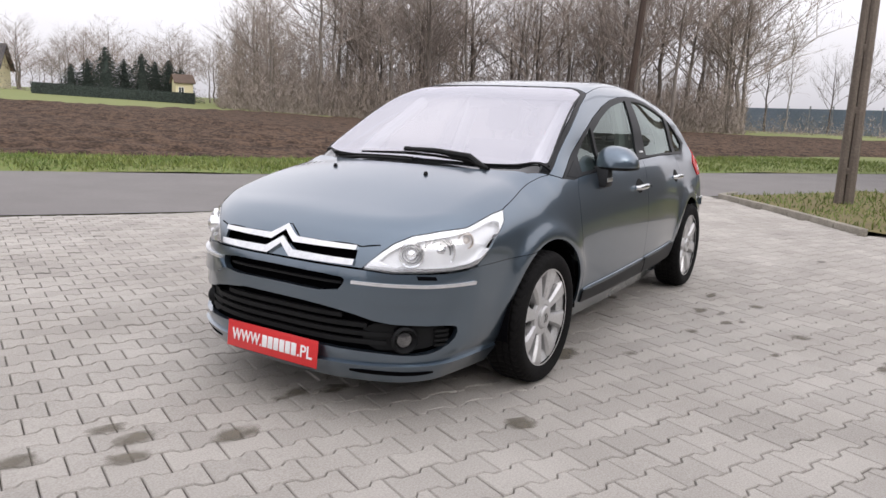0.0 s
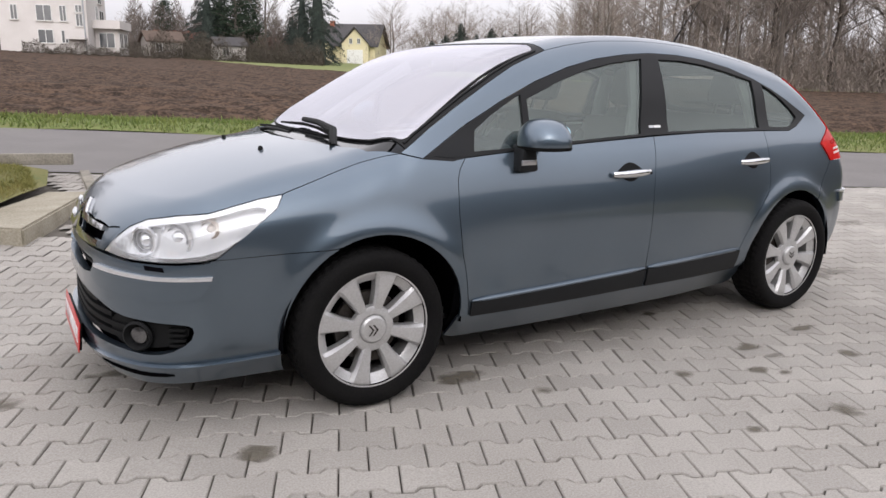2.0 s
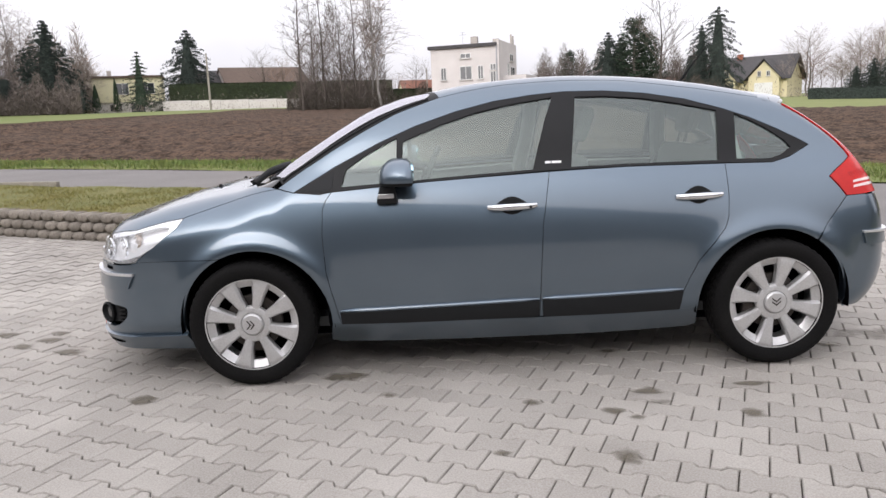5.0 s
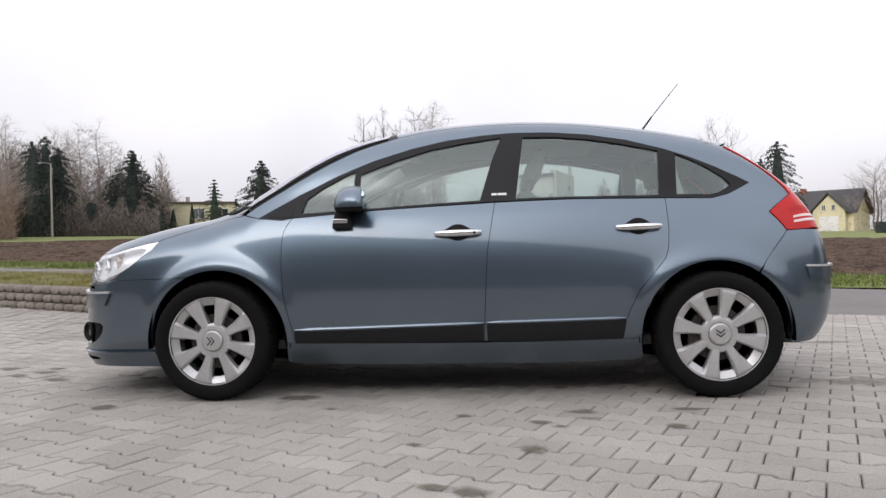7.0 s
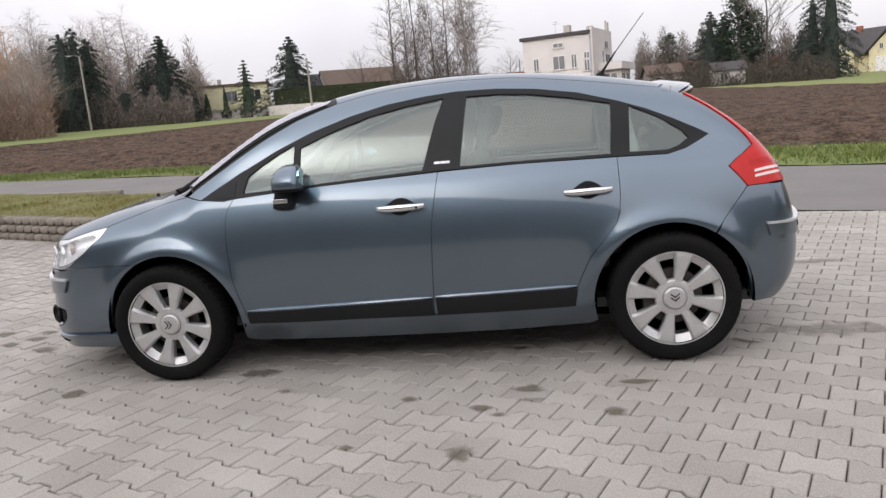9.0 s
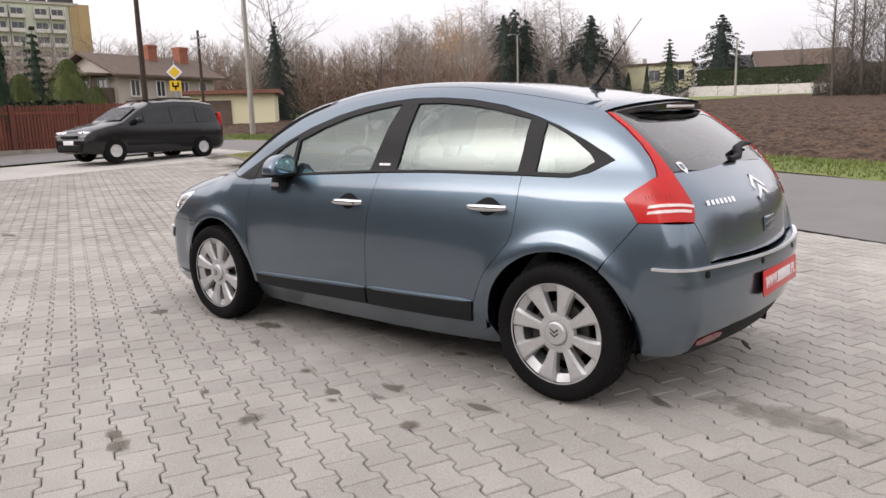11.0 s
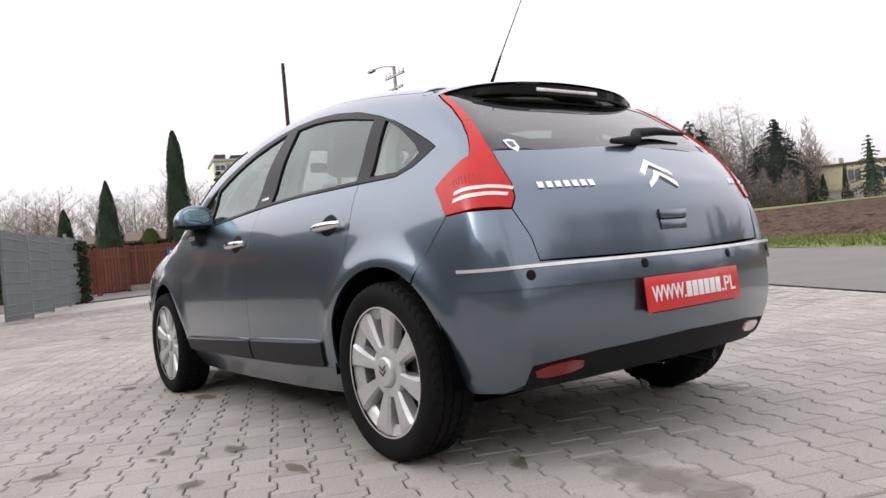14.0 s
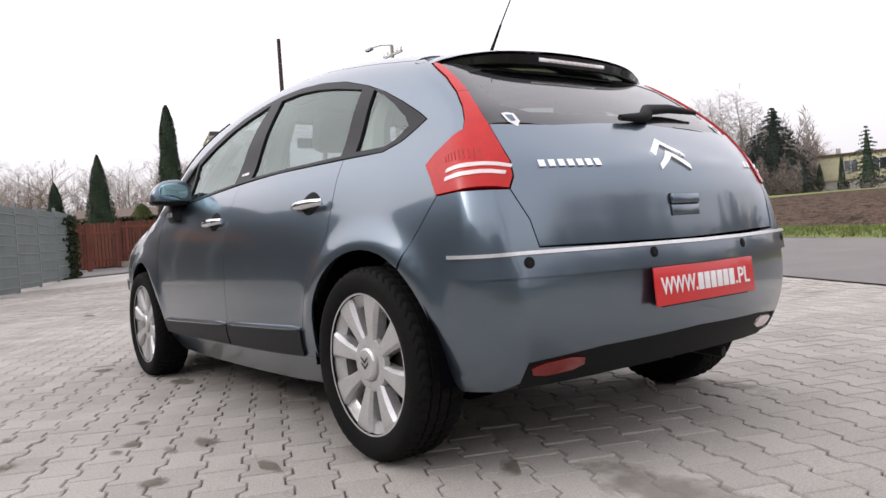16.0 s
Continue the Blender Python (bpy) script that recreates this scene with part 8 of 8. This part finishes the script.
bm = boxes((-.22, .22, -.01, .01, -.75, -.34))
bm.transform(MS)
plate_ = part("sign_plate", bm, YELLOW, sign, smooth=False)
bm = boxes((-.03, .03, -.016, -.011, -.71, -.54), (-.13, -.07, -.016, -.011, -.58, -.41), (.07, .13, -.016, -.011, -.58, -.41), (-.10, .10, -.016, -.011, -.60, -.53))
bm.transform(MS)
part("plate_mark", bm, DARK, plate_, smooth=False)

# ---- brown picket fence, gate and grey panel ----
FENCEWOOD = material("red_brown_fence", (0.155, 0.042, 0.022), 0.75, 0, (0.10, 0.028, 0.016), 2, 60, bump=0.3, spread=0.2)
fence = thing("picket_fence", "red-brown stained wooden picket fence", "fence")


def pickets(p, q, h, root):
    d = Vector((q[0] - p[0], q[1] - p[1]))
    n_ = max(2, int(d.length / .115))
    ang_ = math.atan2(d.y, d.x)
    rr = random.Random(int(abs(p[1]) * 10))
    for k in range(n_):
        c = Vector(p[:2]) + d * ((k + .5) / n_)
        zz = float(land(c.x, c.y))
        hh = h + rr.uniform(-.02, .02)
        bm = bmesh.new()
        pts = [(-.046, .08), (.046, .08), (.046, hh - .04), (0, hh), (-.046, hh - .04)]
        front_ = [bm.verts.new((u, -.011, w)) for u, w in pts]
        back_ = [bm.verts.new((u, .011, w)) for u, w in pts]
        bm.faces.new(front_)
        bm.faces.new(back_[::-1])
        for i in range(5):
            bm.faces.new((front_[i], back_[i], back_[(i + 1) % 5], front_[(i + 1) % 5]))
        bm.transform(Matrix.Translation((c.x, c.y, zz)) @ Matrix.Rotation(ang_, 4, "Z"))
        part("picket", bm, FENCEWOOD, root, smooth=False)
    for zz in (.35, h - .35):
        part("rail", run_between(p, q, zz, zz + .09, .05), FENCEWOOD, root, smooth=False)
    for k in range(int(d.length / 2.4) + 1):
        c = Vector(p[:2]) + d * min(1, k * 2.4 / d.length)
        z0 = float(land(c.x, c.y))
        part("post", boxes((c.x - .07, c.x + .07, c.y - .07, c.y + .07, z0 - .1, z0 + h + .03)), FENCEWOOD, root, smooth=False)


pickets((-23.9, 1.0), (-24.2, 4.4), 1.62, fence)
pickets((-25.0, 4.6), (-25.2, 12.6), 1.66, fence)
part("footing", run_between((-24.95, 4.6), (-25.15, 12.6), -.1, .09, .18), KERB, fence, smooth=False)
part("letter_box", boxes((-23.82, -23.62, 2.4, 2.75, .95 + .45, 1.35 + .45), bevel=.02), METAL, fence, "small grey letter box")
part("number_board", boxes((-24.92, -24.90, 6.0, 6.35, 1.40 + .3, 1.65 + .3)), material("blue_board", (.05, .10, .30), .5), fence, "small blue board with a pale bar")
part("number_bar", boxes((-24.895, -24.885, 6.1, 6.25, 1.47 + .3, 1.58 + .3)), WHITEINK, fence)
GREYPANEL = material("grey_mesh_panel", (0.16, 0.19, 0.19), 0.6, 0.2, (0.10, 0.125, 0.12), 3, 60)
screen_ = thing("panel_fence", "grey-green panel fence with ivy at its end", "fence")
for k in range(4):
    a_ = (-13.0 - k * 1.8, -.55 + k * .68)
    b_ = (a_[0] - 1.74, a_[1] + .66)
    part("panel", run_between(a_, b_, .05, 1.85, .05), GREYPANEL, screen_, smooth=False)
    part("post", run_between(b_, (b_[0] - .06, b_[1] + .02), -.1, 1.95, .07), METAL, screen_, smooth=False)
    for row in range(8):
        part("bar", run_between(a_, b_, .15 + row * .22, .17 + row * .22, .075), METAL, screen_, smooth=False)
rr = random.Random(3)
iv, if_ = [], []
for _ in range(700):
    u = rr.gauss(0, .35)
    leafy(iv, if_, Vector((-20.0 - u * .9, 2.1 + u * .35 + rr.gauss(0, .08), .3 + rr.random() * 1.8)), rr, .16, Vector((.7, -.6, .2)).normalized())
raw("ivy", iv, if_, HEDGE, screen_, "dark ivy leaves")

# ---- parked black van ----
VANPAINT = material("black_car_paint", (0.005, 0.0055, 0.0065), 0.25, 0.0, None, 3, 300, coat=0.5, spec=0.3)
van = thing("black_minivan", "black minivan parked beside the wooden fence", "van")
MV = Matrix.Translation((-17.2, 7.5, float(land(-17.2, 7.5)))) @ Matrix.Rotation(radians(2 + 90), 4, "Z")
# along its length (front at -x): roof and waist lines
prof = [(-2.15, .30, .62), (-2.12, .30, .72), (-1.9, .25, .88), (-1.45, .22, 1.0), (-1.1, .22, 1.08), (-.55, .22, 1.42), (-.1, .22, 1.60), (.6, .22, 1.655), (1.3, .22, 1.64), (1.85, .24, 1.56), (2.05, .27, 1.25), (2.14, .30, .95), (2.15, .32, .60)]
verts, faces = [], []
for x, lo_, hi_ in prof:
    e = max(0, (abs(x) - 1.7) / .5)
    w = .87 - .16 * min(1, e) ** 2
    belt = min(hi_ - .02, 1.0)
    wr = w - max(0, hi_ - 1.0) * .30
    ring = [(w * .9, lo_), (w, lo_ + .12), (w, belt * .8), (w * .97, belt), (wr, hi_ - .04), (wr - .10, hi_)]
    ring = ring + [(-a_, b_) for a_, b_ in ring[::-1]]
    verts += [MV @ Vector((x, a_, b_)) for a_, b_ in ring]
for i in range(len(prof) - 1):
    for j in range(12):
        faces.append((i * 12 + j, i * 12 + (j + 1) % 12, (i + 1) * 12 + (j + 1) % 12, (i + 1) * 12 + j))
faces += [tuple(range(11, -1, -1)), tuple((len(prof) - 1) * 12 + j for j in range(12))]
bm = bmesh.new()
vs = [bm.verts.new(v) for v in verts]
for f in faces:
    bm.faces.new([vs[i] for i in f])
bmesh.ops.recalc_face_normals(bm, faces=bm.faces[:])
part("body", bm, VANPAINT, van)
for s in (-1, 1):
    for q in ([(-.92, 1.03), (-.50, 1.03), (-.50, 1.33)], [(-.46, 1.03), (.34, 1.03), (.34, 1.50), (-.05, 1.48), (-.46, 1.33)], [(.40, 1.03), (1.14, 1.03), (1.14, 1.50), (.40, 1.51)], [(1.20, 1.03), (1.92, 1.05), (1.74, 1.42), (1.20, 1.49)]):
        bm = bmesh.new()
        vv = [bm.verts.new(MV @ Vector((x, s * (.862 - max(0, z_ - 1.0) * .30 + .004), z_))) for x, z_ in q]
        bm.faces.new(vv)
        bmesh.ops.solidify(bm, geom=bm.faces[:], thickness=.006)
        part("side_window", bm, PANE, van, smooth=False)
    for x in (-1.36, 1.34):
        v, f = lathe([(.16, -.09), (.17, -.105), (.20, -.10), (.30, -.10), (.315, -.07), (.315, .1), (.2, .1)], 28)
        m = MV @ Matrix.Translation((x, s * .79, .315)) @ Matrix.Rotation(0 if s < 0 else math.pi, 4, "Z")
        w_ = raw("wheel", [m @ Vector(p) for p in v], f, RUBBER, van, smooth=True)
        v, f = lathe([(.001, -.095), (.06, -.10), (.08, -.085), (.155, -.10), (.175, -.098)], 28)
        raw("rim", [m @ Vector(p) for p in v], f, ALLOY, w_, smooth=True)
    part("headlamp", put(boxes((-2.14, -1.86, s * .60 - .16, s * .60 + .16, .70, .84), bevel=.03), MV), REFLECTOR, van)
    part("tail_lamp", put(boxes((1.98, 2.10, s * .72 - .06, s * .72 + .06, .90, 1.30), bevel=.02), MV), REDLENS, van)
    part("door_mirror", put(boxes((-.78, -.62, s * .97 - .09, s * .97 + .09, 1.02, 1.16), bevel=.03), MV), VANPAINT, van)
    part("sill_strip", put(boxes((-1.0, 1.0, s * .872 - .012, s * .872 + .012, .44, .52), bevel=.006), MV), PLASTIC, van)
bm = bmesh.new()
vv = [bm.verts.new(MV @ Vector(p)) for p in ((-1.06, -.70, 1.11), (-1.06, .70, 1.11), (-.50, .60, 1.46), (-.50, -.60, 1.46))]
bm.faces.new(vv)
bmesh.ops.solidify(bm, geom=bm.faces[:], thickness=.01)
for v in bm.verts:
    v.co += MV.to_3x3() @ Vector((-.02, 0, .02))
part("windscreen", bm, PANE, van, smooth=False)
part("grille", put(boxes((-2.17, -2.12, -.40, .40, .66, .74), (-2.17, -2.10, -.6, .6, .36, .50), bevel=.01), MV), PLASTIC, van)
part("plate_bar", put(boxes((-2.185, -2.165, -.26, .26, .50, .61), bevel=.004), MV), WHITEINK, van)
for s in (-1, 1):
    v, f = tube([MV @ Vector((-.1, s * .60, 1.66)), MV @ Vector((.6, s * .60, 1.71)), MV @ Vector((1.5, s * .60, 1.68))], .018, 6)
    raw("roof_bar", v, f, PLASTIC, van)

# unseen wall closing the yard behind the camera, sloped to darken the car's reflections
bm = bmesh.new()
gable_line = [(-26, -.2), (26, -.2), (26, 3.4), (6, 3.4), (-6, 8.2), (-26, 8.2)]
near_, far_ = [[bm.verts.new((x, y, z)) for x, z in gable_line] for y in (-13, -13.4)]
bm.faces.new(near_[::-1])
bm.faces.new(far_)
for i in range(6):
    bm.faces.new((near_[i], near_[(i + 1) % 6], far_[(i + 1) % 6], far_[i]))
bmesh.ops.recalc_face_normals(bm, faces=bm.faces[:])
SOUTHWALL = material("dark_grey_render", (0.12, 0.115, 0.11), 0.9, 0, (0.085, 0.08, 0.077), 0.5, 12, bump=0.1)
tagged(part("wall_south", bm, SOUTHWALL, smooth=False), "plain dark grey rendered wall behind the yard", "wall", "", "structure")
# the unseen building at the western end, sized for the car's reflections: dark wall, a band of orange-brown cladding
# under the roof, pale posts
west = tagged(part("wall_west", boxes((-26.4, -26, -13.4, -2.6, -.2, 8.2)), SOUTHWALL, smooth=False), "dark rendered building wall with orange-brown cladding under its roof", "wall", "", "structure")
CLADDING = material("orange_brown_cladding", (0.42, 0.16, 0.05), 0.8, 0, (0.30, 0.11, 0.04), 1.2, 20, bump=0.2)
part("cladding", boxes((-26, -25.93, -13.0, -6.0, 3.7, 5.0), bevel=.01), CLADDING, west)
part("eaves", boxes((-26, -25.3, -13.4, -2.6, 6.1, 6.35), bevel=.02), DARKROOF, west)
for y in (-12.6, -9.8, -7.0, -4.2):
    part("post", boxes((-25.75, -25.6, y - .08, y + .08, -.1, 6.1), bevel=.02), WHITEFRAME, west)
# unseen block added for the dark band mirrored in the doors
tagged(part("wall_east", boxes((12.6, 26.4, -13.4, -5.4, -.2, 4.4)), SOUTHWALL, smooth=False), "plain dark grey rendered building beside the grass corner", "wall", "", "structure")
